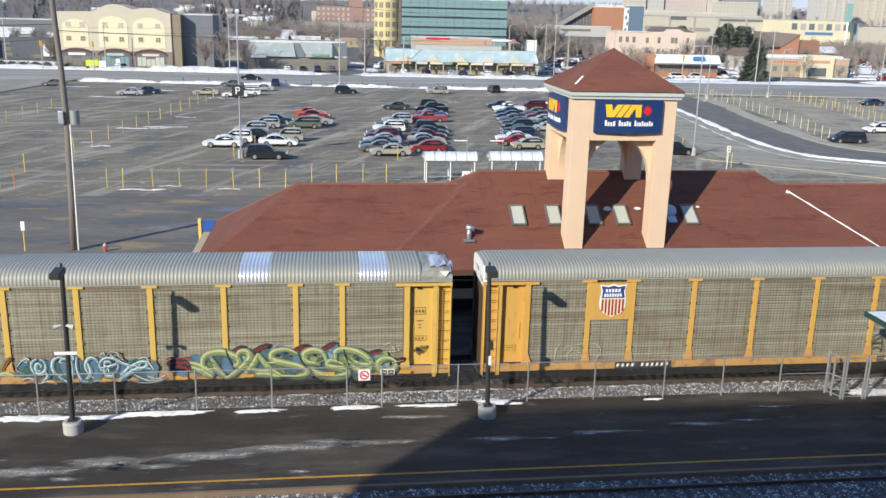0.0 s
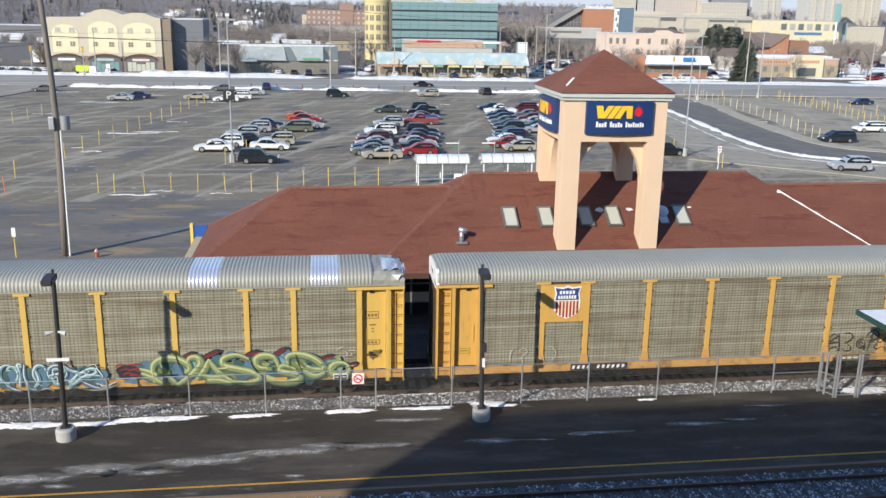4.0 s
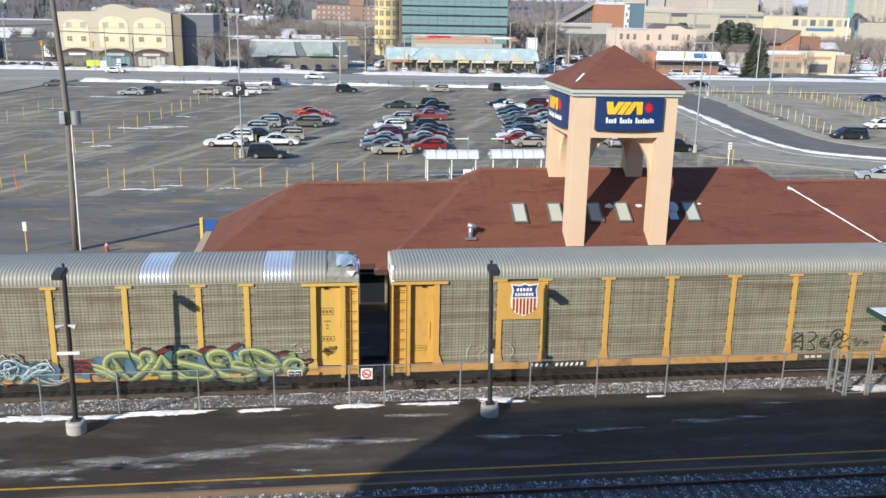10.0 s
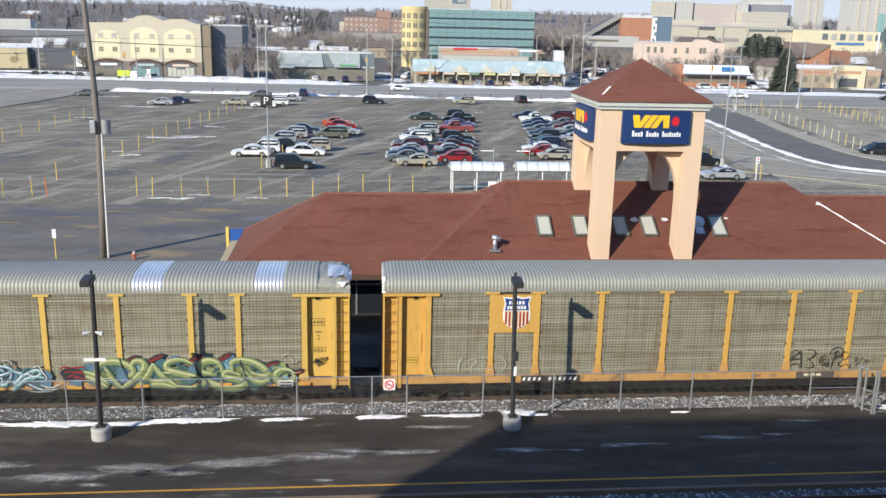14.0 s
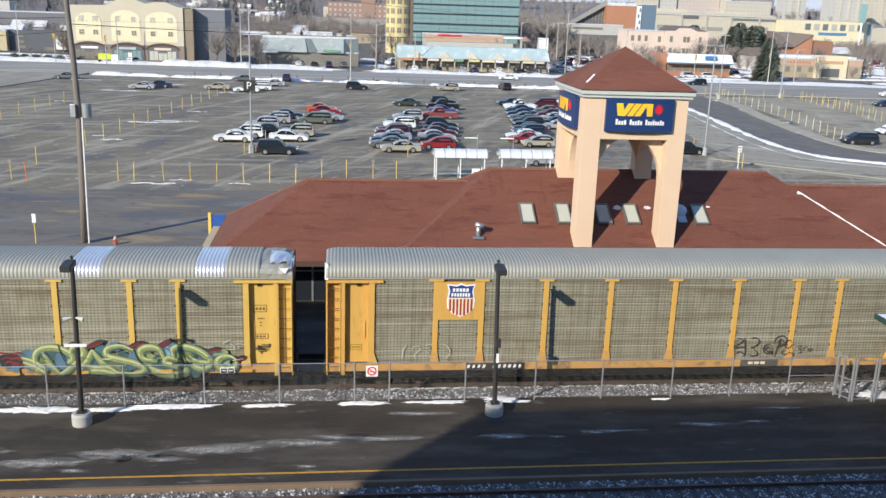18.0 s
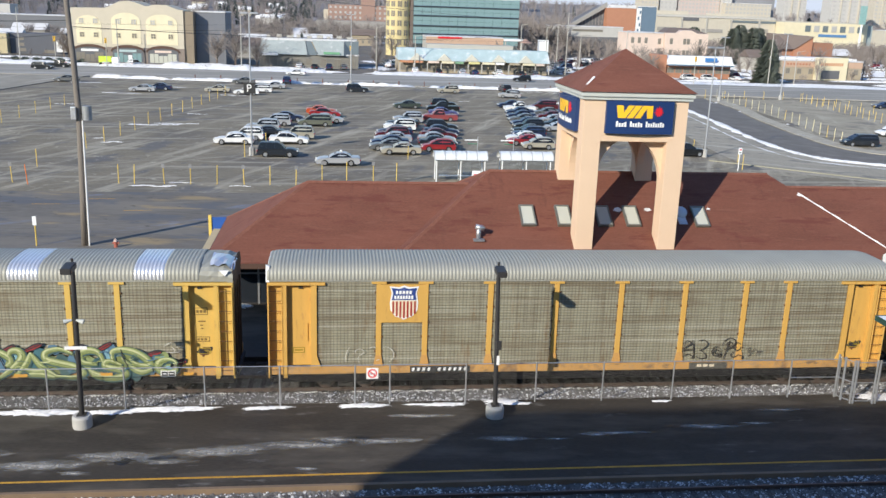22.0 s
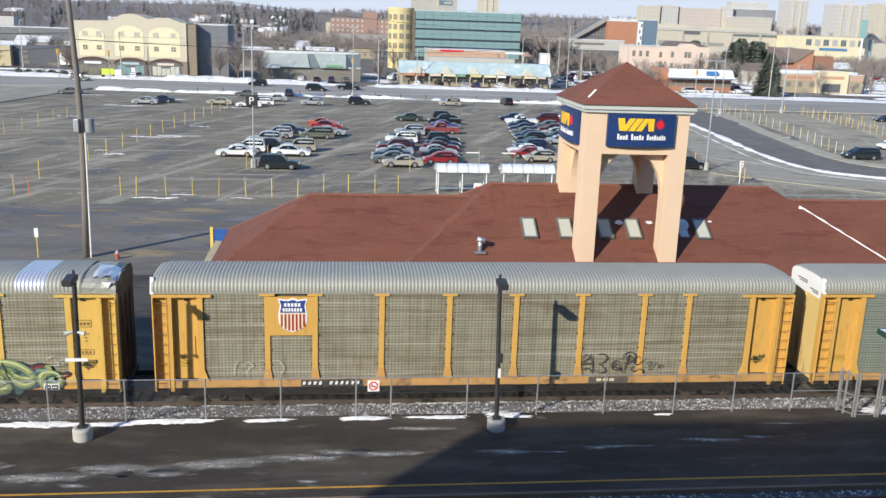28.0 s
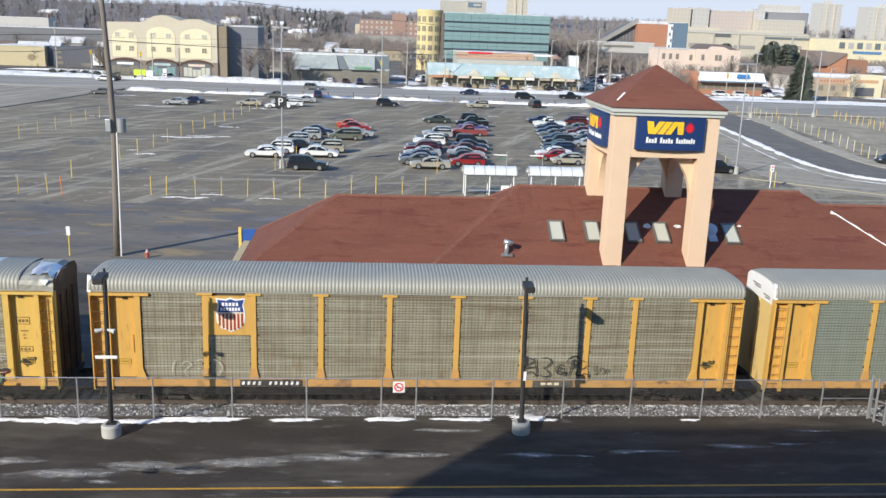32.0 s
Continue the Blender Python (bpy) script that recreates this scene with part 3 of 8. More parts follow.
for x, y, r in ((16.05, 49.2, 0.2), (17.86, 49.2, 0.14), (17.75, 49.2, 0.08), (21.6, 49.3, 0.09), (14.2, 57.4, 0.12), (27.75, 50.35, 0.1)):
    bm = B()
    prism(bm, [(r * 1.5 * rng.uniform(0.6, 1.2) * math.cos(a), r * rng.uniform(0.6, 1.2) * math.sin(a), -0.01) for a in (2 * math.pi * k / 14 for k in range(14))], (0, 0, 0.035))
    solid("roof_snow", bm, SNOW, "small leftover of snow on the red shingles", "snow", "structure", at=pose(x, y, on_roof(x, y), ROOF_TILT))

# ---- bell tower ----
TX0, TX1, TY0, TY1, COL, BEAM, TTOP = 12.9, 18.67, 46.57, 52.3, 1.02, 9.85, 12.2
tower = thing("sign_tower", (0, 0, 0), "peach stucco tower on four columns with a red pyramid roof", "tower")
for x in (TX0, TX1 - COL):
    for y in (TY0, TY1 - COL):
        bm = B()
        prism(bm, [(x - 0.05, y - 0.05, 2.9), (x + COL + 0.05, y - 0.05, 2.9), (x + COL + 0.05, y + COL + 0.05, 2.9), (x - 0.05, y + COL + 0.05, 2.9)], (0, 0, 0.5))
        box(bm, x, x + COL, y, y + COL, 3.0, TTOP, 0.02)
        part("column", bm, STUCCO, tower)


def arch_wall(bm, w, depth, top, spring, crown, n=16):
    """A wall piece with an arched underside, along local x, from 0 to w."""
    pts = [(0, 0, top)]
    for i in range(n + 1):
        a = math.pi * i / n
        pts.append((w / 2 - math.cos(a) * w / 2, 0, spring + (crown - spring) * math.sin(a)))
    pts.append((w, 0, top))
    a = [bm.verts.new(p) for p in pts]
    b = [bm.verts.new((p[0], depth, p[2])) for p in pts]
    k = len(pts)
    t0, t1 = [bm.verts.new((w * i / n, 0, top)) for i in range(1, n)], [bm.verts.new((w * i / n, depth, top)) for i in range(1, n)]
    ta, tb = [a[0], *t0, a[-1]], [b[0], *t1, b[-1]]
    for i in range(n):
        xs = (ta, a[1:-1]), (tb, b[1:-1])
        bm.faces.new((xs[0][0][i], xs[0][1][i], xs[0][1][i + 1], xs[0][0][i + 1]))
        bm.faces.new((xs[1][0][i + 1], xs[1][1][i + 1], xs[1][1][i], xs[1][0][i]))
        bm.faces.new((a[1 + i], b[1 + i], b[2 + i], a[2 + i]))
        bm.faces.new((ta[i], ta[i + 1], tb[i + 1], tb[i]))
    return bm


# on each side a lintel flush with the columns, and an arch set back behind it
SPAN = TX1 - TX0 - 2 * COL
for m in (pose(TX0 + COL, TY0, 0), pose(TX1, TY0 + COL, 0, 0, 0, 90), pose(TX1 - COL, TY1, 0, 0, 0, 180), pose(TX0, TY1 - COL, 0, 0, 0, -90)):
    w = SPAN if abs(m[0][0]) > 0.5 else TY1 - TY0 - 2 * COL
    part("lintel", box(B(), 0, w, 0.004, 0.45, BEAM, TTOP), STUCCO, tower, at=m)
    part("arched_beam", arch_wall(B(), w, 0.4, TTOP - 0.6, 7.35, 9.95), STUCCO, tower, at=m @ pose(0, COL - 0.41, 0))
part("tower_ceiling", box(B(), TX0 + 0.3, TX1 - 0.3, TY0 + 0.3, TY1 - 0.3, 11.2, 11.4), STUCCO, tower)
bm = B()
box(bm, TX0 - 0.22, TX1 + 0.27, TY0 - 0.24, TY1 + 0.24, 12.24, 12.5, 0.03)
box(bm, TX0 - 0.13, TX1 + 0.17, TY0 - 0.14, TY1 + 0.14, 12.08, 12.25)
part("cornice", bm, TRIM, tower, "pale green-grey metal cornice")
cx, cy = (TX0 + TX1) / 2, (TY0 + TY1) / 2
hw = (TX1 - TX0) / 2 + 0.32
bm = B()
base_ring = [(cx - hw, cy - hw, 12.5), (cx + hw, cy - hw, 12.5), (cx + hw, cy + hw, 12.5), (cx - hw, cy + hw, 12.5)]
ring_v = [bm.verts.new(p) for p in base_ring]
tip = bm.verts.new((cx + 0.03, cy, 14.66))
for i in range(4):
    bm.faces.new((ring_v[i], ring_v[(i + 1) % 4], tip))
bm.faces.new(ring_v[::-1])
part("pyramid_roof", bm, SHINGLE, tower, "red shingled pyramid roof")
part("roof_snow", box(B(), -0.35, 0.35, -0.06, 0.06, 0, 0.04, 0.01), SNOW, tower, at=pose(13.3, 47.1, 13.0, 0, -35, 35))


def sign_board(m, w):
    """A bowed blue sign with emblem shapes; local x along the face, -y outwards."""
    sg = thing("station_sign", m, "bowed blue sign with yellow emblem and red leaf on the tower", "sign", "signs on the tower")
    bm = B()
    n = 12
    rows = []
    for z in (0.0, 1.75):
        rows.append([Vector((w * (i / n - 0.5), -0.22 - 0.13 * math.sin(math.pi * i / n), z)) for i in range(n + 1)])
    back = [[Vector((p.x, 0.02, p.z)) for p in r] for r in rows]
    loft(bm, [[rows[0][i], rows[1][i], back[1][i], back[0][i]] for i in range(n + 1)])
    part("board", bm, SIGN_BLUE, sg, smooth=False)
    part("mount", box(B(), -w * 0.42, w * 0.42, -0.1, 0.0, 1.75, 1.9), SIGN_BLUE, sg)

    def f(x):
        return -0.222 - 0.13 * math.sin(math.pi * (x / w + 0.5)) - 0.016

    def shape(name, pts, material):
        bm = B()
        front = [bm.verts.new((x, f(x), z)) for x, z in pts]
        rear = [bm.verts.new((x, f(x) + 0.03, z)) for x, z in pts]
        bm.faces.new(front)
        bm.faces.new(rear[::-1])
        for i in range(len(pts)):
            bm.faces.new((front[i], rear[i], rear[(i + 1) % len(pts)], front[(i + 1) % len(pts)]))
        part(name, bm, material, sg)

    x0, z0, z1, q = -w * 0.36, 0.85, 1.52, w / 3.85
    shape("emblem_stroke", [(x0, z1), (x0 + 0.36 * q, z1), (x0 + 0.42 * q, z0 + 0.3), (x0 + 0.66 * q, z1), (x0 + 1.0 * q, z1), (x0 + 0.52 * q, z0), (x0 + 0.1 * q, z0)], SIGN_YELLOW)
    shape("emblem_stroke", [(x0 + 0.6 * q, z0), (x0 + 1.06 * q, z1), (x0 + 1.42 * q, z1), (x0 + 0.94 * q, z0)], SIGN_YELLOW)
    shape("emblem_stroke", [(x0 + 1.02 * q, z0), (x0 + 1.48 * q, z1), (x0 + 2.06 * q, z1), (x0 + 2.06 * q, z0), (x0 + 1.74 * q, z0), (x0 + 1.7 * q, z1 - 0.16), (x0 + 1.36 * q, z0)], SIGN_YELLOW)
    lx, lz = x0 + 2.42 * q, 1.2
    leaf = []
    for i in range(22):
        a = math.pi / 2 + 2 * math.pi * i / 22
        r = (0.32 if i % 2 == 0 else 0.19) * (1.05 if i in (0, 6, 16) else 0.92)
        leaf.append((lx + r * q * math.cos(a) * 0.95, lz + r * math.sin(a)))
    shape("leaf", leaf, SIGN_RED)
    x = x0 + 0.02
    for ww in (0.62, 0.74, 1.12):
        k = max(3, round(ww / 0.14))
        for j in range(k):
            a = x + ww * q * j / k
            b = a + ww * q / k * 0.72
            hgt = 0.3 if j == 0 else 0.2 + 0.06 * ((j * 7) % 3 == 0)
            shape("lettering_bar", [(a, 0.38), (b, 0.38), (b, 0.38 + hgt), (a, 0.38 + hgt)], WHITE)
        x += (ww + 0.16) * q
    return sg


sign_board(pose(15.93, TY0 - 0.0, 10.3), 3.72)
sign_board(pose(TX0, (TY0 + TY1) / 2, 10.24, 0, 0, -90), 3.87)


# ---- freight train: three car-carrying wagons ----
WL, WW = 27.7, 3.05
RIBS = (4.7, 6.7, 9.53, 12.44, 15.36, 18.28, 21.1, 23.14)
RIBS_A = (4.5, 6.5, 9.32, 12.17, 15.1, 18.07, 21.04, 23.0)
ROOF_PROFILE = ((-0.03, 5.35), (-0.04, 5.56), (0.03, 5.73), (0.2, 5.87), (0.48, 5.96), (0.9, 6.0), (1.52, 6.01))
ROOF_PROFILE = ROOF_PROFILE + tuple((WW - y, z) for y, z in ROOF_PROFILE[-2::-1])


def roof_strip(x0, x1, drop=lambda x: 0.0, step=0.154):
    """Corrugated roof sheets from x0 to x1."""
    bm = B()
    n = max(1, round((x1 - x0) / step))
    rows = []
    for i in range(n * 4 + 1):
        x = x0 + (x1 - x0) * i / (n * 4)
        h = (0.0, 0.014, 0.034, 0.014)[i % 4]
        row = []
        for j, (y, z) in enumerate(ROOF_PROFILE):
            t = j / (len(ROOF_PROFILE) - 1)
            a = math.pi * t
            d = drop(x)
            row.append((x, y - math.cos(a) * h, z + math.sin(a) * h - d * (0.2 + 0.8 * math.sin(a))))
        rows.append(row)
    return sheet(bm, rows)


def end_drop(x, length):
    e = min(x, length - x)
    return 0.1 * max(0.0, 1 - e / 0.5) ** 1.5


def panel_mesh(x0, x1, z0, z1, y=0.025, pitch=0.128):
    """A side screen of ridged steel strips."""
    n = round((z1 - z0) / pitch)
    p = (z1 - z0) / n
    rows = []
    for i in range(n):
        a = z0 + p * i
        out = (0.022, 0.013, 0.022, 0.02, 0.012, 0.022, 0.016, 0.004)[i % 8]
        rows += [[(x, y - d, a + p * k) for x in (x0, x1)] for k, d in ((0.0, 0.0), (0.25, out), (0.7, out), (0.82, 0.0))]
    rows.append([(x, y, z1) for x in (x0, x1)])
    return sheet(B(), rows)


def rib_mesh():
    bm = B()
    box(bm, -0.115, 0.115, -0.04, 0.08, 1.34, 5.14, 0.012)
    box(bm, -0.32, 0.32, -0.06, 0.06, 5.15, 5.25, 0.01)
    return bm


WAGON_MESH = {}


def end_face_outline(x, z0, z1, steps=10):
    """The outline of an end wall between two heights, under the roof curve."""
    pts = [(x, 0.02, z0), (x, WW - 0.02, z0)]
    upper = [(x, y, min(z - 0.08, z1)) for y, z in ROOF_PROFILE[::-1]]
    return pts + [(x, min(max(y, 0.03), WW - 0.03), max(z, z0 + 0.01)) for x, y, z in upper]


def wagon(left, label, panel, badge=True, patches=(), damaged=False, ribs=RIBS, doors=(), caps=(), length=WL):
    w = thing("autorack_wagon", pose(left, TRACK_Y, RAIL_Z), label, "train car", "wagons of the freight train")
    w.scale = (SIZE, SIZE, SIZE * 0.984)
    g = WAGON_MESH
    if not g:
        g["rib"] = mesh_of("rib", rib_mesh(), YELLOW)
        g["foot"] = mesh_of("rib_foot", prism(B(), [(-0.21, -0.062, 1.33), (0.21, -0.062, 1.33), (0.12, -0.062, 1.86), (-0.12, -0.062, 1.86)], (0, 0.062, 0)), SILL)
        g["bolt"] = mesh_of("bolt", box(B(), -0.03, 0.03, -0.03, 0.02, 0, 0.08), RUST)
        bm = B()
        n = 9
        rod(bm, (0.05, -0.09, 1.0), (0.05, -0.09, 5.05), 0.026, n=6)
        rod(bm, (0.6, -0.09, 1.0), (0.6, -0.09, 5.05), 0.026, n=6)
        g["stile"] = mesh_of("stile", bm, YELLOW)
        g["rung"] = mesh_of("rung", rod(B(), (0.05, -0.09, 0), (0.6, -0.09, 0), 0.015, n=5), RUST)
        g["wheel"] = mesh_of("wheel", rod(rod(B(), (0, 0, 0), (0, 0.13, 0), 0.43, n=24), (0, 0.13, 0), (0, 0.16, 0), 0.47, n=24), RAIL)
        bm = B()
        box(bm, -1.25, 1.25, -0.1, 0.14, 0.42, 0.72, 0.03)
        box(bm, -0.35, 0.35, -0.12, 0.16, 0.22, 0.74, 0.03)
        box(bm, -1.1, -0.62, -0.11, 0.15, 0.28, 0.62, 0.03)
        box(bm, 0.62, 1.1, -0.11, 0.15, 0.28, 0.62, 0.03)
        g["side_frame"] = mesh_of("side_frame", bm, DARK_STEEL)
        # end frame with a recessed door: local x from the end inwards
        bm = B()
        box(bm, 0.0, 0.06, -0.06, 0.24, 0.86, 5.1)
        box(bm, 0.64, 0.8, -0.07, 0.24, 0.86, 5.1)
        box(bm, 1.82, 2.06, -0.06, 0.24, 1.34, 5.1)
        prism(bm, [(1.78, -0.08, 1.33), (2.24, -0.08, 1.33), (2.06, -0.08, 1.85), (1.84, -0.08, 1.85)], (0, 0.09, 0))
        box(bm, 0.0, 2.42, -0.1, 0.24, 5.1, 5.22, 0.01)
        g["end_frame"] = mesh_of("end_frame", bm, YELLOW)
        bm = B()
        box(bm, 0.8, 1.82, 0.17, 0.24, 1.36, 5.1, 0.01)
        box(bm, 1.62, 1.68, 0.13, 0.18, 2.5, 3.3, 0.01)
        for z in (2.2, 3.6, 4.6):
            box(bm, 1.76, 1.84, 0.12, 0.18, z, z + 0.16, 0.01)
        g["door_panel"] = mesh_of("door_panel", bm, YELLOW)
        g["ladder_back"] = mesh_of("ladder_back", box(B(), 0.06, 0.64, 0.2, 0.26, 0.95, 5.1), YELLOW)
        bm = B()
        for a in (box(bm, 1.02, 1.54, 0.155, 0.172, 1.94, 1.965), box(bm, 1.02, 1.54, 0.155, 0.172, 2.17, 2.195), box(bm, 1.02, 1.045, 0.155, 0.172, 1.965, 2.17), box(bm, 1.515, 1.54, 0.155, 0.172, 1.965, 2.17), box(bm, 1.1, 1.46, 0.158, 0.172, 2.04, 2.1)):
            pass
        g["placard"] = mesh_of("placard_frame", bm, mat("placard_olive", (0.3, 0.22, 0.02), 0.6, var=0.1, bump=0))
        g["light"] = mesh_of("marker_box", box(B(), 1.3, 1.48, 0.1, 0.18, 4.9, 5.0, 0.01), BLACK)
    body_z = 5.252
    # sill and underframe
    bm = B()
    box(bm, 0.0, length, -0.03, 0.12, 1.0, 1.34, 0.01)
    box(bm, 0.0, length, WW - 0.12, WW + 0.03, 0.88, 1.34)
    part("side_sill", bm, SILL, w, "orange side sill with rust and dirt")
    part("sill_web", box(B(), 0.06, length - 0.06, -0.012, 0.1, 0.64, 0.998, 0.008), WEB, w, "black lower web of the sill")
    bm = B()
    box(bm, 0.1, length - 0.1, 0.02, WW - 0.02, 0.62, 0.88)
    box(bm, 2, length - 2, 0.5, WW - 0.5, 0.4, 0.62)
    part("underframe", bm, DARK_STEEL, w)
    part("deck", box(B(), 0.05, length - 0.05, 0.13, WW - 0.13, 0.9, 1.1), DARK_STEEL, w)
    # screens
    stops = [2.08, *ribs, length - 2.08]
    for i, (a, b) in enumerate(zip(stops, stops[1:])):
        top = 3.38 if badge and i == 1 else body_z
        part("side_panel", panel_mesh(a, b, 1.34, top), panel, w)
    part("far_side", box(B(), 0.1, length - 0.1, WW - 0.1, WW, 1.34, 5.36), panel, w)
    # dark sheet just behind the side screens
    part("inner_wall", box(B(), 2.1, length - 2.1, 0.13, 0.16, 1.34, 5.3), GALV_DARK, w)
    for x in ribs:
        rb = part("rib", g["rib"], None, w, at=(x, 0, 0))
        part("rib_foot", g["foot"], None, rb, "rust-stained flared foot of the rib")
        for k in range(5):
            for sx in (-0.15, 0.15):
                part("bolt", g["bolt"], None, rb, at=(sx, 0, 2.0 + k * 0.68))
    bm = B()
    box(bm, 0.05, length - 0.05, -0.02, 0.1, 5.255, 5.38)
    part("eave_rail", bm, ROOF_METAL, w, "dull grey eave rail")
    for side in (0, 1):
        m = Matrix.Identity(4) if not side else Matrix.Translation((length, 0, 0)) @ Matrix.Diagonal((-1, 1, 1, 1))
        for nm in ("end_frame", "door_panel", "ladder_back", "placard", "light"):
            o = part({"placard": "placard_frame", "light": "marker_box"}.get(nm, nm), g[nm], None, w)
            o.matrix_basis = m
        lad = part("ladder", g["stile"], None, w)
        lad.matrix_basis = m
        for i in range(9):
            part("rung", g["rung"], None, lad, at=(0, 0, 1.25 + 0.45 * i))
        x = 0.04 if not side else length - 0.04
        s = -1 if not side else 1
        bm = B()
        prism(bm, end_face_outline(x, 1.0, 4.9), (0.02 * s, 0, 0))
        for k in range(1, 4) if doors[side] is SHADED_GRIME else (2,):
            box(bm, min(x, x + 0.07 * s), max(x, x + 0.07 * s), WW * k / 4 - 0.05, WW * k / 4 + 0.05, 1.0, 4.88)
        part("end_door", bm, doors[side], w, "yellow folding end door" if doors[side] is not SHADED_GRIME else "end door dark with grime and painted-in shade")
        bm = B()
        prism(bm, end_face_outline(x, 4.9, 6.6), (0.03 * s, 0, 0))
        cap = part("end_cap", bm, caps[side], w, "white painted cap above the end door" if caps[side] is WHITE else "dark cap above the end door with grime and painted-in shade")
        for k, (y0, y1, z) in enumerate(((0.5, 1.2, 5.15), (0.5, 1.0, 5.05), (1.5, 2.4, 5.4), (1.5, 2.2, 5.3))):
            if caps[side] is WHITE:
                part("lettering_bar", box(B(), min(x, x + 0.034 * s), max(x, x + 0.034 * s), y0, y1, z, z + 0.05), BLACK, cap)
        bm = B()
        box(bm, min(x + 0.06 * s, x + 0.16 * s), max(x + 0.06 * s, x + 0.16 * s), 0.2, WW - 0.2, 0.8, 1.0)
        rod(bm, (x, WW / 2, 0.85), (x + 0.7 * s, WW / 2, 0.85), 0.12, n=8)
        part("coupler", bm, DARK_STEEL, w)
    part("end_trim", prism(B(), [(-0.05, -0.045, 5.24), (0.1, -0.045, 5.24), (0.1, 0.12, 5.9), (-0.05, 0.12, 5.95)], (0, 0.1, 0)), WHITE, w, "white edge trim at the roof end")
    for cx0 in (3.3, length - 3.3):
        for yy in (0.62, 2.3):
            part("side_frame", g["side_frame"], None, w, at=(cx0, yy - 0.1 if yy < 1 else yy + 0.1, 0))
        for dx in (-0.88, 0.88):
            for yy in (0.74, 2.15):
                part("wheel", g["wheel"], None, w, at=(cx0 + dx, yy, 0.43))
            part("axle", rod(B(), (cx0 + dx, 0.6, 0.43), (cx0 + dx, 2.4, 0.43), 0.08, n=8), DARK_STEEL, w)
    # roof
    cuts = [0.0]
    for a, b in patches:
        cuts += [a, b]
    cuts.append(length - (1.35 if damaged else 0.0))
    for i, (a, b) in enumerate(zip(cuts, cuts[1:])):
        part("roof_sheet", roof_strip(a, b, lambda x: end_drop(x, length)), ROOF_NEW if i % 2 else ROOF_METAL, w, "bright new corrugated roof sheet" if i % 2 else "dull corrugated steel roof", smooth=True)
    if damaged:
        rng = random.Random(8)
        rows = []
        for i in range(8):
            x = length - 1.36 + 1.36 * i / 7
            rows.append([(x, y + rng.uniform(-0.01, 0.02), z - 0.03 + rng.uniform(-0.04, 0.03) - 0.12 * (i > 5)) for y, z in ROOF_PROFILE])
        part("torn_roof_end", sheet(B(), rows), ROOF_METAL, w, "dented grey roof sheet at the wagon end")
        rows = []
        for i in range(7):
            x = length - 0.95 + 1.0 * i / 6
            rows.append([(x, y + rng.uniform(-0.02, 0.06), z + 0.05 + rng.uniform(-0.08, 0.1) - 0.14 * (i > 4)) for y, z in ROOF_PROFILE[3:7]])
        part("torn_flap", sheet(B(), rows), ROOF_NEW, w, "bright crumpled flap of torn roof sheet")
        part("white_tear", prism(B(), [(length - 0.55, -0.05, 5.75), (length - 0.15, -0.05, 5.75), (length - 0.3, -0.06, 5.5)], (0, 0.06, 0)), WHITE, w)
    if badge:
        a, b = RIBS[0], RIBS[1]
        part("badge_plate", box(B(), a + 0.1, b - 0.1, -0.04, 0.1, 3.38, 5.12, 0.01), YELLOW, w)
        cxm, q = 5.77, 0.0
        pts = [(-0.58, 5.0), (-0.2, 4.96), (0, 5.04), (0.2, 4.96), (0.58, 5.0), (0.5, 4.72), (0.57, 4.3), (0.54, 3.98), (0.36, 3.72), (0.12, 3.63), (0, 3.57), (-0.12, 3.63), (-0.36, 3.72), (-0.54, 3.98), (-0.57, 4.3), (-0.5, 4.72)]

        def flat(name, outline, y, material, parent):
            bm = B()
            prism(bm, [(cxm + x, y, z) for x, z in outline], (0, 0.012, 0))
            return part(name, bm, material, parent)

        sh = flat("shield", [(x * 1.07, 4.3 + (z - 4.3) * 1.06) for x, z in pts], -0.056, WHITE, w)
        flat("shield_top", [(-0.55, 4.98), (-0.2, 4.93), (0, 5.0), (0.2, 4.93), (0.55, 4.98), (0.47, 4.72), (0.53, 4.42), (-0.53, 4.42), (-0.47, 4.72)], -0.07, SHIELD_BLUE, sh)
        flat("shield_field", [(-0.53, 4.4), (0.53, 4.4), (0.55, 4.3), (0.52, 3.98), (0.35, 3.74), (0.12, 3.65), (0, 3.6), (-0.12, 3.65), (-0.35, 3.74), (-0.52, 3.98), (-0.55, 4.3)], -0.066, SHIELD_CREAM, sh)
        for i in range(-3, 4):
            x = i * 0.155
            low = 3.6 + 0.95 * (x * x)
            flat("shield_stripe", [(x - 0.04, low), (x + 0.04, low), (x + 0.04, 4.36), (x - 0.04, 4.36)], -0.076, SHIELD_RED, sh)
        for zz, ww in ((4.7, 0.36), (4.48, 0.42)):
            k = 5 if zz > 4.6 else 7
            for j in range(k):
                x = -ww + 2 * ww * j / k
                flat("lettering_bar", [(x, zz), (x + 2 * ww / k * 0.7, zz), (x + 2 * ww / k * 0.7, zz + 0.15), (x, zz + 0.15)], -0.084, WHITE, sh)
    patch2 = part("number_band", box(B(), 18.8, 20.6, -0.044, -0.028, 1.01, 1.33), GALV_DARK, w, "dark patch with small lettering bars")
    for j in range(3):
        part("lettering_bar", box(B(), 19.16 + 0.3 * j, 19.38 + 0.3 * j, -0.05, -0.043, 1.12, 1.24), SHIELD_CREAM, patch2)
    band = part("number_band", box(B(), 6.1, 8.75, -0.045, -0.028, 1.015, 1.325), BLACK, w, "black band with white lettering bars")
    x = 6.16
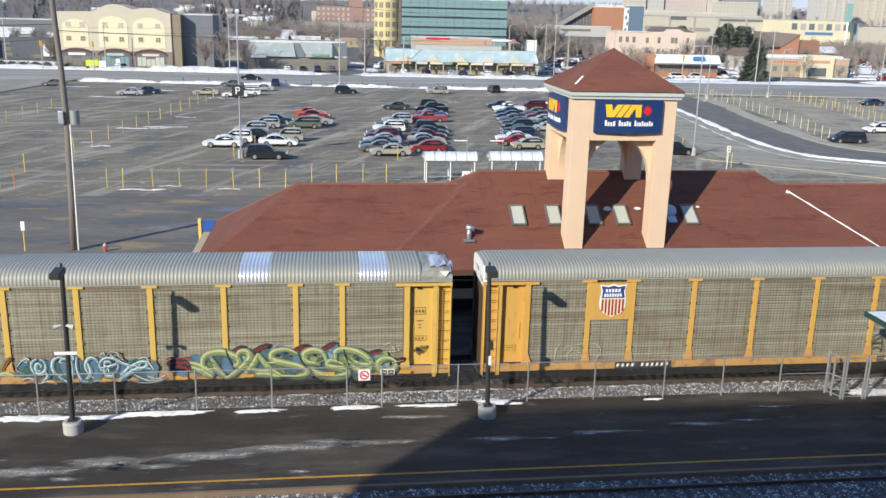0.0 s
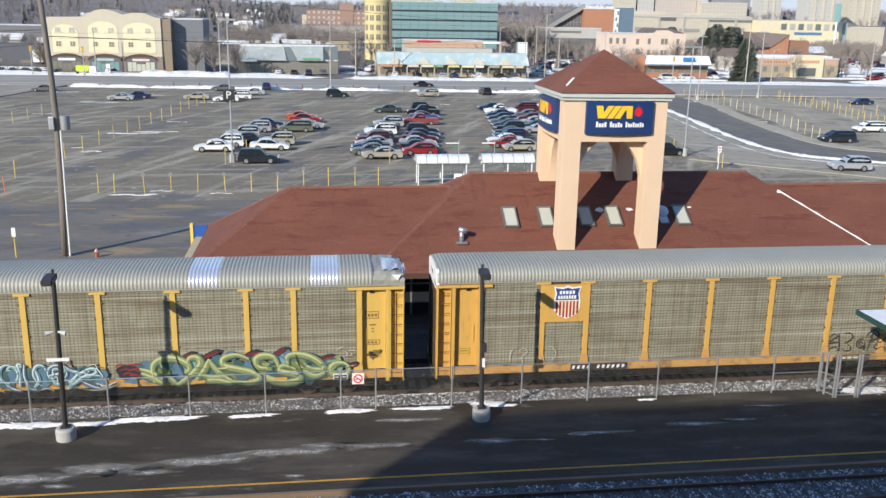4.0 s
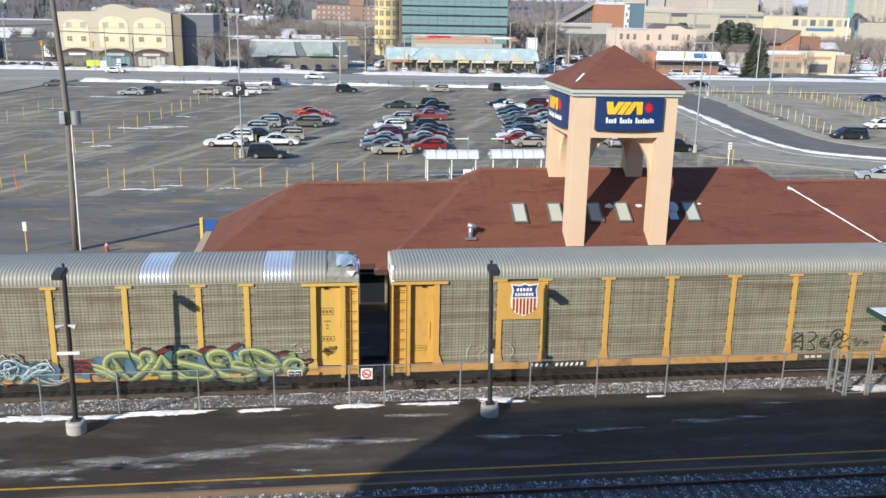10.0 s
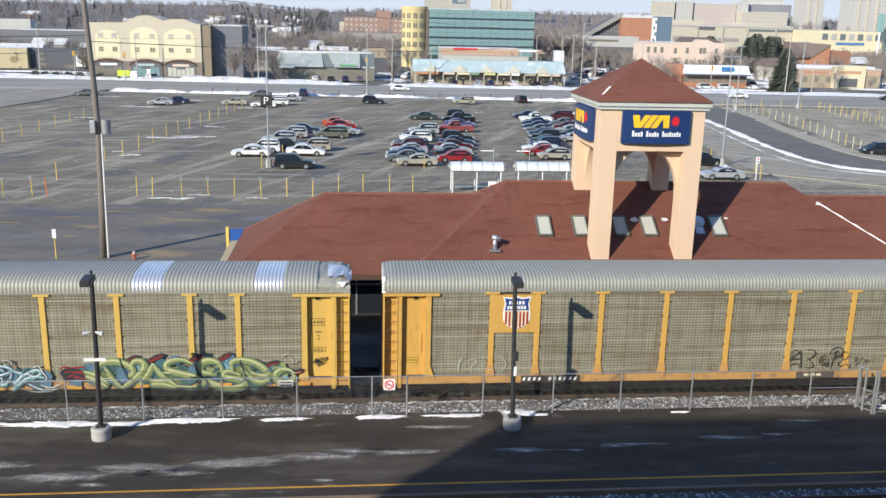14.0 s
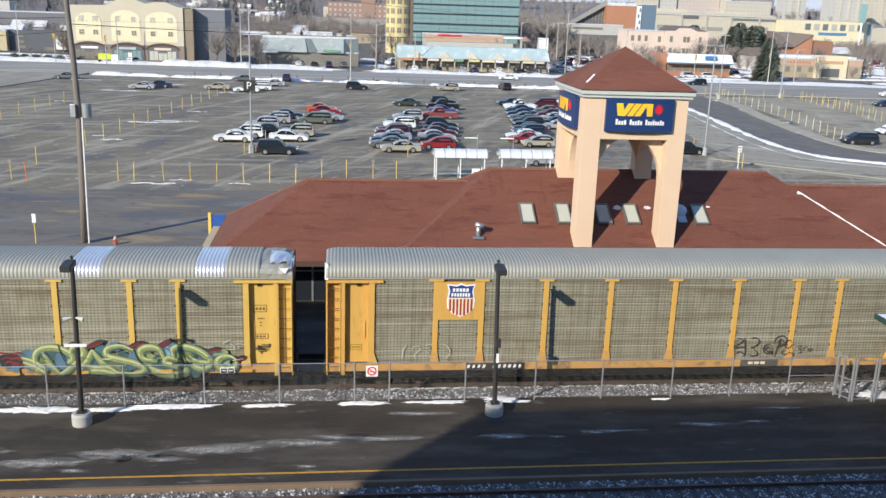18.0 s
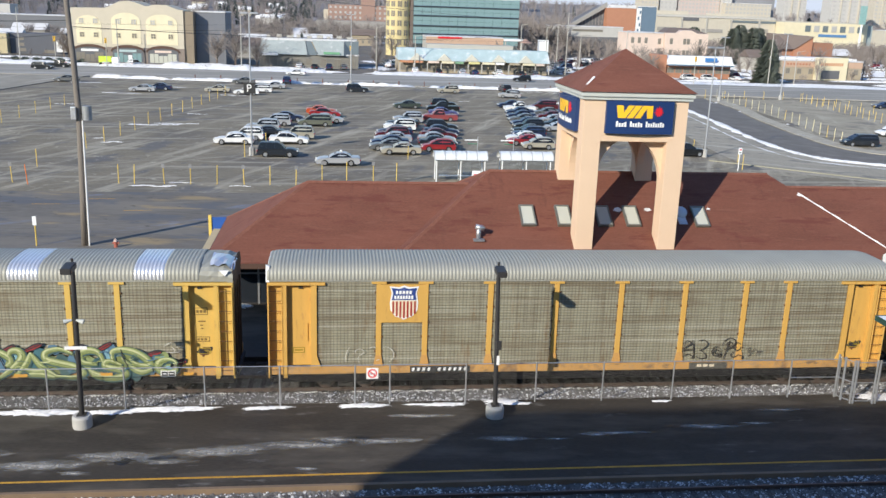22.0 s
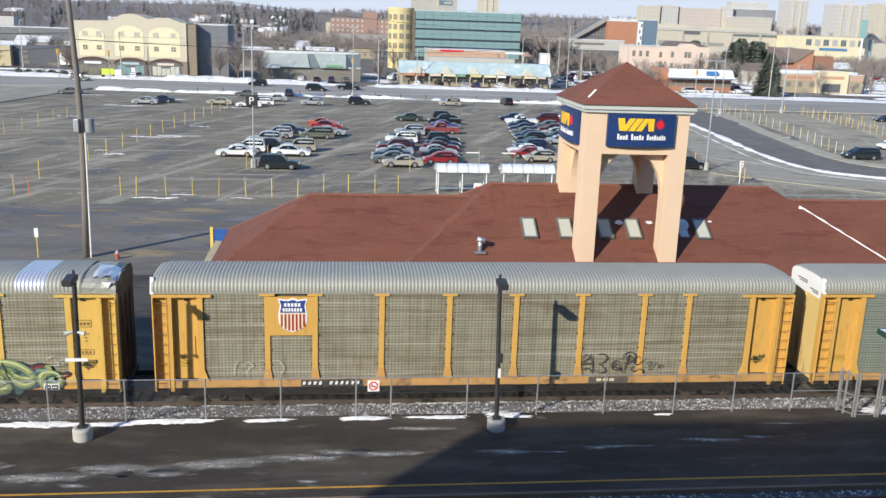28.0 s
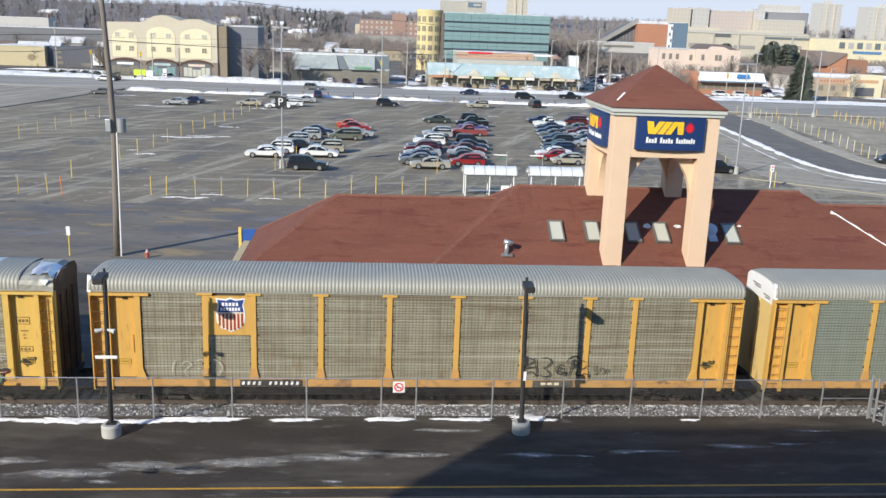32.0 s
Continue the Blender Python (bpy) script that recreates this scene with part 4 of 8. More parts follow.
    for j in range(11):
        if j != 4:
            part("lettering_bar", prism(B(), [(x, -0.058, 1.1), (x + 0.11, -0.058, 1.1), (x + 0.15, -0.058, 1.25), (x + 0.04, -0.058, 1.25)], (0, 0.012, 0)), WHITE, band)
        x += 0.23
    return w


def perforate(m, across=0.11, amount=0.3):
    """Adds the dark upright lines of the punched holes to a panel material."""
    n, l = m.node_tree.nodes, m.node_tree.links
    p = n["Principled BSDF"]
    src = p.inputs["Base Color"].links[0].from_socket
    co, wv, wz, mx, mr, mm = n.new("ShaderNodeTexCoord"), n.new("ShaderNodeTexWave"), n.new("ShaderNodeTexNoise"), n.new("ShaderNodeMix"), n.new("ShaderNodeMapRange"), n.new("ShaderNodeMath")
    wv.bands_direction = "X"
    wv.inputs["Scale"].default_value = 0.314 / across
    wv.inputs["Distortion"].default_value = 0.0
    l.new(co.outputs["Object"], wv.inputs[0])
    wz.inputs["Scale"].default_value, wz.inputs["Detail"].default_value = 1.4, 3
    l.new(co.outputs["Object"], wz.inputs[0])
    mr.inputs[1].default_value, mr.inputs[2].default_value, mr.inputs[3].default_value, mr.inputs[4].default_value = 0.55, 0.95, 0.0, amount * 2
    l.new(wv.outputs["Fac"], mr.inputs[0])
    mm.operation = "MULTIPLY"
    l.new(mr.outputs[0], mm.inputs[0])
    l.new(wz.outputs[0], mm.inputs[1])
    mx.data_type = "RGBA"
    l.new(mm.outputs[0], mx.inputs[0])
    l.new(src, mx.inputs[6])
    mx.inputs[7].default_value = (0.05, 0.045, 0.035, 1)
    l.new(mx.outputs[2], p.inputs["Base Color"])


perforate(PANEL, 0.15, 0.3)
perforate(PANEL_GREEN, 0.15, 0.2)
LEFT_A, LEFT_B, LEFT_C = -40.61, -11.51, 17.87
wagon_a = wagon(LEFT_A, "long yellow and grey car-carrying wagon with painted graffiti and patched roof", PANEL, False, ((18.74, 19.97), (23.73, 24.94)), True, RIBS_A, (SHADED_GRIME, SHADED_GRIME), (WHITE, SHADED_GRIME))
wagon_b = wagon(LEFT_B, "long yellow and grey car-carrying wagon with a shield emblem", PANEL, doors=(SHADED_GRIME, SHADED_GRIME), caps=(WHITE, SHADED_GRIME), length=WL + 0.3)
wagon_c = wagon(LEFT_C, "yellow car-carrying wagon with clean grey-green screens", PANEL_GREEN, False, doors=(PALE_DOOR, SHADED_GRIME), caps=(WHITE, WHITE))
train += [(wagon_a, LEFT_A), (wagon_b, LEFT_B), (wagon_c, LEFT_C)]


# ---- platform furniture ----
def platform_lamp(x, y, extras, lean=0.08, drop=0.0):
    lp = thing("platform_lamp", (x, y, 0), "black platform lamp post on a round concrete base", "lamp", "lamps on the platform")
    bm = B()
    rings = []
    for r, z in ((0.37, 0.0), (0.38, 0.04), (0.38, 0.42), (0.33, 0.5)):
        rings.append([(r * math.cos(a), r * math.sin(a), z) for a in (2 * math.pi * i / 28 for i in range(28))])
    part("base", loft(bm, rings), CONCRETE, lp, "pale concrete base", smooth=False)
    bm = B()
    box(bm, -0.17, 0.17, -0.17, 0.17, 0.5, 0.56, 0.01)
    rod(bm, (0, 0, 0.56), (lean, 0, 6.7 - drop), 0.1, 0.085, 12)
    part("pole", bm, BLACK, lp, smooth=False)
    bm = B()
    box(bm, lean - 0.06, lean + 0.06, -0.2, 0.06, 6.62 - drop, 6.74 - drop)
    part("arm", bm, BLACK, lp)
    bm = B()
    prism(bm, [(lean - 0.2, -0.12, 6.58 - drop), (lean + 0.2, -0.12, 6.58 - drop), (lean + 0.2, -0.9, 6.52 - drop), (lean - 0.2, -0.9, 6.52 - drop)], (0, 0, 0.24))
    bmesh.ops.bevel(bm, geom=list(bm.edges), offset=0.03, segments=2, affect="EDGES")
    part("lamp_head", bm, BLACK, lp)
    part("photocell", rod(B(), (lean, 0, 6.7 - drop), (lean, 0, 6.92 - drop), 0.05, n=8), BLACK, lp)
    for e in extras:
        e(lp)
    return lp


def horns(lp):
    for s in (-1, 1):
        bm = B()
        rod(bm, (0.08 * s, -0.05, 4.48), (0.36 * s, -0.08, 4.41), 0.04, 0.105, 10)
        part("loudspeaker", bm, TRIM, lp, "grey horn loudspeaker")


def plate(lp):
    part("plate", box(B(), -0.42, 0.42, -0.13, -0.1, 3.3, 3.43, 0.01), WHITE, lp, "small white sign plate")


def boxes(lp):
    part("control_box", box(B(), -0.11, 0.11, -0.22, -0.08, 3.05, 3.42, 0.02), BLACK, lp)
    part("sticker", box(B(), -0.05, 0.07, -0.098, -0.088, 2.35, 2.75), WHITE, lp, "white sticker")


platform_lamp(-10.12, 33.5, (horns, plate))
platform_lamp(6.44, 33.7, (boxes,), -0.14, 0.19)

FENCE_Y = 35.08
fence = thing("chain_link_fence", (0, FENCE_Y, 0), "grey galvanised chain-link fence along the platform", "fence")
XS = (-18.1, -15.0, -11.87, -8.83, -5.6, -2.51, 0.63, 2.11, 5.38, 8.45, 11.44, 14.63, 17.36, 20.08, 22.4)


WIRE = mat("dull_zinc_wire", (0.27, 0.26, 0.23), 0.6, 0.4, var=0.15, bump=0)


def chain_mesh(a, b, h=1.74, step=0.085, w=0.0025):
    bm = B()
    L = b - a
    for s in (1, -1):
        c = -h
        while c < L:
            x0, x1 = max(c, 0.0), min(c + h, L)
            if x1 > x0:
                z0, z1 = x0 - c, x1 - c
                if s < 0:
                    z0, z1 = h - z0, h - z1
                bm.faces.new([bm.verts.new(p) for p in ((a + x0, 0, 0.06 + z0 - w), (a + x1, 0, 0.06 + z1 - w), (a + x1, 0, 0.06 + z1 + w), (a + x0, 0, 0.06 + z0 + w))])
            c += step
    return bm


post = mesh_of("fence_post", rod(B(), (0, 0, 0), (0, 0, 1.83), 0.035, n=8), STEEL)
for x in XS:
    part("fence_post", post, None, fence, at=(x, 0, 0))
for a, b in zip(XS, XS[1:]):
    part("fence_mesh", chain_mesh(a, b), WIRE, fence)
    part("top_rail", rod(B(), (a, 0, 1.8), (b, 0, 1.8), 0.021, n=6), STEEL, fence)
part("mid_rail", rod(B(), (20.08, 0, 0.95), (22.4, 0, 0.95), 0.02, n=6), STEEL, fence)


# ---- parking lot: cars, posts, lamps, shelters ----
def paint(name, c, metal=0.35):
    return mat(name, c, 0.28, metal, var=0.05, scale=1.5, bump=0, stain=tuple(0.7 * v + 0.09 for v in c), stain_at=0.62, stain_scale=1.2, spec=0.6)


PAINT = {"white": paint("paint_white", (0.7, 0.7, 0.68), 0.0), "silver": paint("paint_silver", (0.45, 0.46, 0.47)), "grey": paint("paint_grey", (0.16, 0.165, 0.165)), "black": paint("paint_black", (0.018, 0.02, 0.022)), "navy": paint("paint_navy", (0.025, 0.04, 0.09)), "red": paint("paint_red", (0.36, 0.03, 0.035)), "maroon": paint("paint_maroon", (0.12, 0.02, 0.026)), "slate": paint("paint_slate", (0.028, 0.034, 0.043)), "faded red": paint("paint_faded_red", (0.34, 0.08, 0.08)), "beige": paint("paint_beige", (0.48, 0.44, 0.35)), "green": paint("paint_green", (0.06, 0.08, 0.07)), "orange": paint("paint_orange", (0.65, 0.12, 0.04)), "purple": paint("paint_violet_blue", (0.1, 0.1, 0.26)), "olive": paint("paint_olive_grey", (0.17, 0.18, 0.14))}
GLASS_CAR = glass("car_glass", (0.012, 0.014, 0.017), 0.12)
GLASS_CAR.node_tree.nodes["Principled BSDF"].inputs["Specular IOR Level"].default_value = 0.35
RIM = mat("wheel_rim", (0.5, 0.5, 0.5), 0.35, 0.8, bump=0)
LAMP_CLEAR = glass("headlamp_glass", (0.6, 0.6, 0.58), 0.1)
LAMP_RED = glass("taillamp_red", (0.35, 0.01, 0.01), 0.15)
# length, width, belt height, roof height, cabin x at belt (rear, front), cabin x at roof, hood height, tail height
SHAPES = {"sedan": (4.8, 1.8, 0.88, 1.4, (-1.62, 1.12), (-1.0, 0.18), 0.87, 0.97), "suv": (4.55, 1.84, 0.96, 1.64, (-2.2, 0.95), (-1.9, 0.2), 0.98, 0.98), "van": (4.9, 1.9, 0.95, 1.68, (-2.38, 1.6), (-2.1, 0.5), 0.92, 0.98), "hatch": (4.15, 1.72, 0.9, 1.5, (-2.0, 1.25), (-1.5, 0.2), 0.9, 0.93), "pickup": (5.5, 1.95, 1.04, 1.78, (-0.85, 1.3), (-0.55, 0.5), 1.05, 1.06)}
CAR_MESH = {}


def car_meshes(kind):
    if kind in CAR_MESH:
        return CAR_MESH[kind]
    L, Wd, belt, top, cb, ct, hood, tail = SHAPES[kind]
    h, w = L / 2, Wd / 2
    out = []
    low = 0.24
    side = [(-h, 0.5), (-h + 0.04, tail - 0.2), (-h + 0.1, tail - 0.05), (-h + 0.24, tail), (cb[0], max(belt, tail) if kind != "pickup" else belt), (cb[1], belt), (h - 1.0, hood + 0.02), (h - 0.5, hood - 0.06), (h - 0.18, hood - 0.18), (h - 0.03, hood - 0.34), (h, 0.5), (h - 0.05, 0.32), (h - 0.3, low)]
    for cx0 in (L * 0.29, -L * 0.29):
        for i in range(9):
            a = math.pi * i / 8
            side.append((cx0 + 0.38 * math.cos(a), low + 0.06 + 0.37 * math.sin(a)))
    side += [(-h + 0.25, low), (-h + 0.04, 0.34)]
    bm = B()
    rings = []
    for y, inset, dz in ((-w + 0.02, 0.09, 0.1), (-w, 0.05, 0.04), (-w + 0.1, 0.02, 0.0), (-w * 0.5, -0.03, -0.02), (w * 0.5, -0.03, -0.02), (w - 0.1, 0.02, 0.0), (w, 0.05, 0.04), (w - 0.02, 0.09, 0.1)):
        rings.append([(x * (1 - inset / h), y, z if z < 0.72 else z - dz) for x, z in side])
    loft(bm, rings)
    out.append(("body", mesh_of("body", bm, PAINT["white"]), True, None))
    wt = w - 0.24
    rise = top - belt
    prof = [(cb[0], belt - 0.06), (cb[0] * 0.55 + ct[0] * 0.45, belt + rise * 0.5), (ct[0], top - 0.05), (ct[0] + 0.18, top), (ct[0] * 0.5 + ct[1] * 0.5, top + 0.025), (ct[1] - 0.22, top + 0.005), (ct[1] + 0.02, top - 0.045), (cb[1] * 0.52 + ct[1] * 0.48, belt + rise * 0.5), (cb[1], belt - 0.06)]

    def half(z):
        f = min(1.0, max(0.0, (z - belt) / rise))
        return (w - 0.06) * (1 - f) + wt * f - 0.05 * f ** 6

    rows = [[(x, -half(z), z), (x, -half(z) * 0.8, z + 0.015), (x, half(z) * 0.8, z + 0.015), (x, half(z), z)] for x, z in prof]
    bm = B()
    sheet(bm, rows)
    for sy in (-1, 1):
        lo_v = [bm.verts.new((x, sy * half(z), z)) for x, z in prof]
        bm.faces.new(lo_v)
    out.append(("cabin", mesh_of("cabin", bm, PAINT["white"]), True, None))

    def roof_z(x):
        for (xa, za), (xb, zb) in zip(prof, prof[1:]):
            if xa <= x <= xb:
                return za + (zb - za) * (x - xa) / max(1e-6, xb - xa)
        return belt

    def end_pane(name, a, b, way):
        q = []
        for f, g in ((0.06, 0.94), (0.5, 0.92), (0.97, 0.9)):
            x, z = a[0] + (b[0] - a[0]) * f, a[1] + (b[1] - a[1]) * f
            q.append([(x + way * 0.014, -half(z) * g, z + 0.026), (x + way * 0.02, 0, z + 0.03), (x + way * 0.014, half(z) * g, z + 0.026)])
        out.append((name, mesh_of(name, sheet(B(), q), GLASS_CAR), False, None))

    end_pane("windscreen", prof[8], prof[6], 1)
    end_pane("rear_window", prof[0], prof[2], -1)
    x0, x1 = cb[0] + 0.16, cb[1] - 0.28
    n = 3 if kind in ("van", "suv") else 2
    cuts = [x0 + (x1 - x0) * k for k in ((0, 0.31, 0.64, 1) if n == 3 else (0, 0.5, 1))]
    for a, b in zip(cuts, cuts[1:]):
        for sy in (-1, 1):
            low_row, up_row = [], []
            for k in range(6):
                x = a + 0.018 + (b - a - 0.036) * k / 5
                zt = max(belt + 0.05, roof_z(x) - 0.05)
                low_row.append((x, sy * (half(belt + 0.04) + 0.012), belt + 0.02))
                up_row.append((x, sy * (half(zt) + 0.014), zt))
            out.append(("side_window", mesh_of("side_window", sheet(B(), [low_row, up_row]), GLASS_CAR), False, None))
    if kind == "pickup":
        out.append(("cargo_bed", mesh_of("cargo_bed", box(B(), -h + 0.12, cb[0] - 0.12, -w + 0.16, w - 0.16, belt - 0.1, belt + 0.012), BLACK), False, None))
    for sy in (-1, 1):
        out.append(("side_skirt", mesh_of("side_skirt", box(B(), -L * 0.29 + 0.42, L * 0.29 - 0.42, sy * (w - 0.02) - 0.03, sy * (w - 0.02) + 0.03, 0.22, 0.36, 0.015), RUBBER), False, None))
    for x, nm in ((h - 0.02, "bumper"), (-h + 0.02, "bumper")):
        out.append((nm, mesh_of(nm, box(B(), x - 0.05, x + 0.05, -w + 0.14, w - 0.14, 0.34, 0.46, 0.02), RUBBER), False, None))
    for sx in (1, -1):
        for sy in (1, -1):
            nm, m = ("headlight", LAMP_CLEAR) if sx > 0 else ("taillight", LAMP_RED)
            x = sx * (h - (0.09 if sx > 0 else 0.05))
            out.append((nm, mesh_of(nm, box(B(), x - 0.09, x + 0.09, sy * (w - 0.24) - 0.18, sy * (w - 0.24) + 0.18, hood - 0.3, hood - 0.16, 0.02), m), False, None))
    wheel = mesh_of("wheel", rod(B(), (0, -0.11, 0), (0, 0.11, 0), 0.35, n=18), RUBBER)
    rim = mesh_of("rim", rod(B(), (0, -0.118, 0), (0, 0.118, 0), 0.22, n=12), RIM)
    for sx in (1, -1):
        for sy in (1, -1):
            out.append(("wheel", wheel, False, ((sx * L * 0.29, sy * (w - 0.1), 0.35), rim)))
    CAR_MESH[kind] = out
    return out


KIND_WORDS = {"sedan": "sedan", "suv": "sport utility vehicle", "van": "minivan", "hatch": "hatchback", "pickup": "pickup truck"}


def car(kind, colour, x, y, turn, extra="parked on the asphalt lot", group="parked cars", z=-0.02):
    c = thing("car" if kind != "pickup" else "pickup_truck", pose(x, y, z, 0, 0, turn), "%s %s with dark windows %s" % (colour if colour not in ("beige", "olive") else colour, KIND_WORDS[kind], extra), "car", group)
    for nm, me, painted, wh in car_meshes(kind):
        o = part(nm, me, None, c, at=wh[0] if wh else None)
        if painted:
            o.material_slots[0].link = "OBJECT"
            o.material_slots[0].material = PAINT[colour]
        if wh:
            part("rim", wh[1], None, o)
    return c


# heading 180: nose to the west
for x, y, k, c in ((-36.8, 173.2, "sedan", "silver"), (-34.6, 177.3, "sedan", "navy"), (-55.5, 191.2, "sedan", "grey"), (-23.4, 175.5, "sedan", "beige"), (-17.6, 171.9, "sedan", "white"), (-15.6, 176.4, "van", "white"), (-20.6, 196.0, "sedan", "grey"), (-13.6, 186.0, "sedan", "silver"), (3.3, 182.6, "suv", "slate"), (11.3, 153.8, "sedan", "green"), (22.0, 184.6, "suv", "beige")):
    car(k, c, x, y, 180 if c != "slate" else 0)
car("suv", "navy", -11.7, 199.5, 92)
car("suv", "black", 35.0, 190.5, 95)
for x, y, k, c in ((-12.8, 109.3, "sedan", "white"), (-11.8, 113.0, "suv", "white"), (-9.6, 116.2, "sedan", "slate"), (-6.3, 110.4, "sedan", "white"), (-5.6, 114.8, "suv", "beige"), (-7.0, 100.6, "suv", "slate"), (-10.4, 121.6, "suv", "silver"), (-9.2, 127.5, "suv", "silver"), (-7.7, 133.0, "sedan", "navy"), (-3.6, 127.8, "van", "olive"), (-2.0, 131.6, "sedan", "silver"), (-2.4, 139.0, "sedan", "red"), (-3.0, 142.5, "sedan", "orange")):
    car(k, c, x, y, 180 if (x < -8 or c in ("beige", "olive")) else 0)
for x, y, k, c in ((7.0, 103.4, "sedan", "beige"), (5.8, 106.4, "sedan", "grey"), (6.0, 109.6, "sedan", "navy"), (6.6, 112.7, "sedan", "silver"), (6.7, 116.0, "suv", "maroon"), (7.2, 119.4, "sedan", "navy"), (8.2, 124.6, "suv", "white"), (8.8, 128.5, "sedan", "slate"), (10.0, 133.6, "suv", "silver")):
    car(k, c, x, y, 180)
for x, y, k, c in ((11.7, 106.2, "hatch", "red"), (12.0, 109.6, "sedan", "slate"), (12.2, 113.0, "sedan", "silver"), (12.9, 117.0, "sedan", "maroon"), (13.6, 120.6, "sedan", "navy"), (14.1, 124.8, "suv", "slate"), (15.1, 136.5, "pickup", "faded red"), (16.4, 143.2, "sedan", "purple"), (17.0, 149.5, "pickup", "black"), (17.9, 156.0, "suv", "black")):
    car(k, c, x, y, 180 if k == "pickup" or c == "red" else 0)
for x, y, k, c in ((24.6, 109.1, "hatch", "beige"), (23.7, 112.4, "sedan", "red"), (24.1, 115.5, "sedan", "white"), (25.4, 119.0, "suv", "navy"), (26.3, 123.2, "sedan", "black"), (27.2, 127.5, "suv", "black"), (27.8, 132.0, "sedan", "navy"), (28.2, 136.6, "sedan", "grey"), (28.8, 141.4, "sedan", "navy"), (29.6, 146.6, "sedan", "navy"), (30.6, 151.6, "pickup", "white"), (30.2, 158.0, "sedan", "navy"), (35.9, 156.4, "van", "maroon"), (31.2, 126.6, "sedan", "silver"), (32.0, 131.0, "sedan", "slate"), (32.8, 136.0, "sedan", "silver"), (33.6, 141.2, "sedan", "maroon"), (34.2, 146.5, "sedan", "grey")):
    car(k, c, x, y, 180)
for x, y, k, c, a in ((72.1, 116.7, "van", "slate", 176), (84.2, 127.9, "van", "white", 178), (110.6, 172.1, "sedan", "navy", 178), (42.6, 105.4, "suv", "black", 0)):
    car(k, c, x, y, a)
# moving cars
taxi = car("sedan", "silver", 75, 80, 180, "driving with a roof light", "moving cars")
part("roof_light", box(B(), -0.45, -0.2, -0.28, 0.28, 1.47, 1.62, 0.03), WHITE, taxi, "small white taxi roof light")
movers.append((taxi, [(t, pose(x, y, -0.02, 0, 0, a)) for t, x, y, a in ((0, 130, 66, 162), (8, 76, 80, 162), (10, 57, 85.5, 158), (11, 50.5, 88.5, 152), (12, 48, 91, 150), (13, 45, 94.2, 165), (14, 40.8, 95.4, 178), (18, 22.7, 95.6, 180), (22, -0.3, 95.4, 180), (24, -13.4, 96.2, 180), (28, -40, 97, 180), (32, -68, 97, 180))]))
van_m = car("suv", "silver", 49, 95, 180, "driving round the lot", "moving cars")
movers.append((van_m, [(t, pose(x, y, -0.02, 0, 0, a)) for t, x, y, a in ((0, 92, 88, 170), (3.5, 64, 93, 170), (5.5, 47.5, 95.6, 172), (6, 43.8, 96.2, 170), (7, 39.6, 98.0, 155), (8, 36.6, 102, 120), (9, 35.8, 106, 96), (10, 35.9, 110, 88), (13, 38.6, 124, 84), (17, 41, 152, 86), (19, 41.6, 166, 92), (20, 41, 172, 120), (21, 38.0, 175, 160), (22, 33.5, 177, 170), (23, 27.6, 178, 178), (25, 13.5, 178.5, 180), (28, -6, 179, 180), (29, -12.4, 179.5, 180), (30, -16.5, 180, 180), (31, -17.5, 180, 180), (32, -17.5, 180, 180))]))
ROAD_RUNS = (("sedan", "white", 6.0, -68.9, 12.0, 29.0, 228, 212), ("sedan", "white", 14.0, 10.5, 16.0, 42.0, 219, 213), ("suv", "grey", 28.0, -64.1, 30.0, -39.1, 230, 226), ("van", "black", 28.0, -6.3, 30.0, 15.1, 217, 214.5), ("pickup", "black", 24.0, -45.5, 26.0, -22.0, 229, 226), ("suv", "black", 24.0, 23.0, 25.0, 12.0, 224, 225), ("sedan", "navy", 32.0, 24.0, 30.0, 48.0, 221, 219), ("sedan", "white", 18.0, 41.0, 17.0, 54.0, 219, 217.5), ("sedan", "black", 6.0, 45.0, 8.0, 66.0, 209, 207), ("sedan", "white", 30.0, -88.0, 32.0, -66.0, 233, 231))
for k, c, ta, xa, tb, xb, ya, yb in ROAD_RUNS:
    vx, vy = (xb - xa) / (tb - ta), (yb - ya) / (tb - ta)
    ob = car(k, c, xa, ya, 0, "driving on the main road", "moving cars", -0.06)
    head = math.degrees(math.atan2(vy, vx))
    movers.append((ob, [(t, pose(xa + vx * (t - ta), ya + vy * (t - ta), -0.06, 0, 0, head)) for t in (0, 16, 32)]))

# yellow posts
post_src = mesh_of("post", rod(B(), (0, 0, 0), (0, 0, 1.55), 0.045, n=8), POST_YELLOW)
tall_src = mesh_of("post", rod(B(), (0, 0, 0), (0, 0, 1.8), 0.042, n=8), POST_YELLOW)
plate_src = mesh_of("plate", box(B(), -0.15, 0.15, -0.075, -0.055, 1.5, 1.88, 0.01), mat("grey_plate", (0.22, 0.22, 0.22), 0.6, bump=0))


def yellow_post(x, y, plate=False, tall=False, lean=0.0, top=None):
    p = thing("marker_post", pose(x, y, -0.02, 0, lean), "yellow steel marker post standing in the parking lot", "post", "yellow posts of the lot")
    part("post", tall_src if tall or plate else post_src, None, p)
    if plate:
        part("plate", plate_src, None, p, "small grey plate on a yellow post")
    return p


for i, x in enumerate((-29.8, -20.4, -19.0, -16.3, -13.9, -11.5, -9.0, -6.6, -4.2)):
    yellow_post(x, 83.8, i in (0, 3, 4, 6, 8), True, (i % 3 - 1) * 2)
for x in (-1.8, 0.6, 3.2, 5.5):
    yellow_post(x, 86.6, x in (3.2, -1.8), True)
orange_post = yellow_post(-28.2, 83.0, False, True, -4)
orange_post.children[0].material_slots[0].link = "OBJECT"
orange_post.children[0].material_slots[0].material = ORANGE
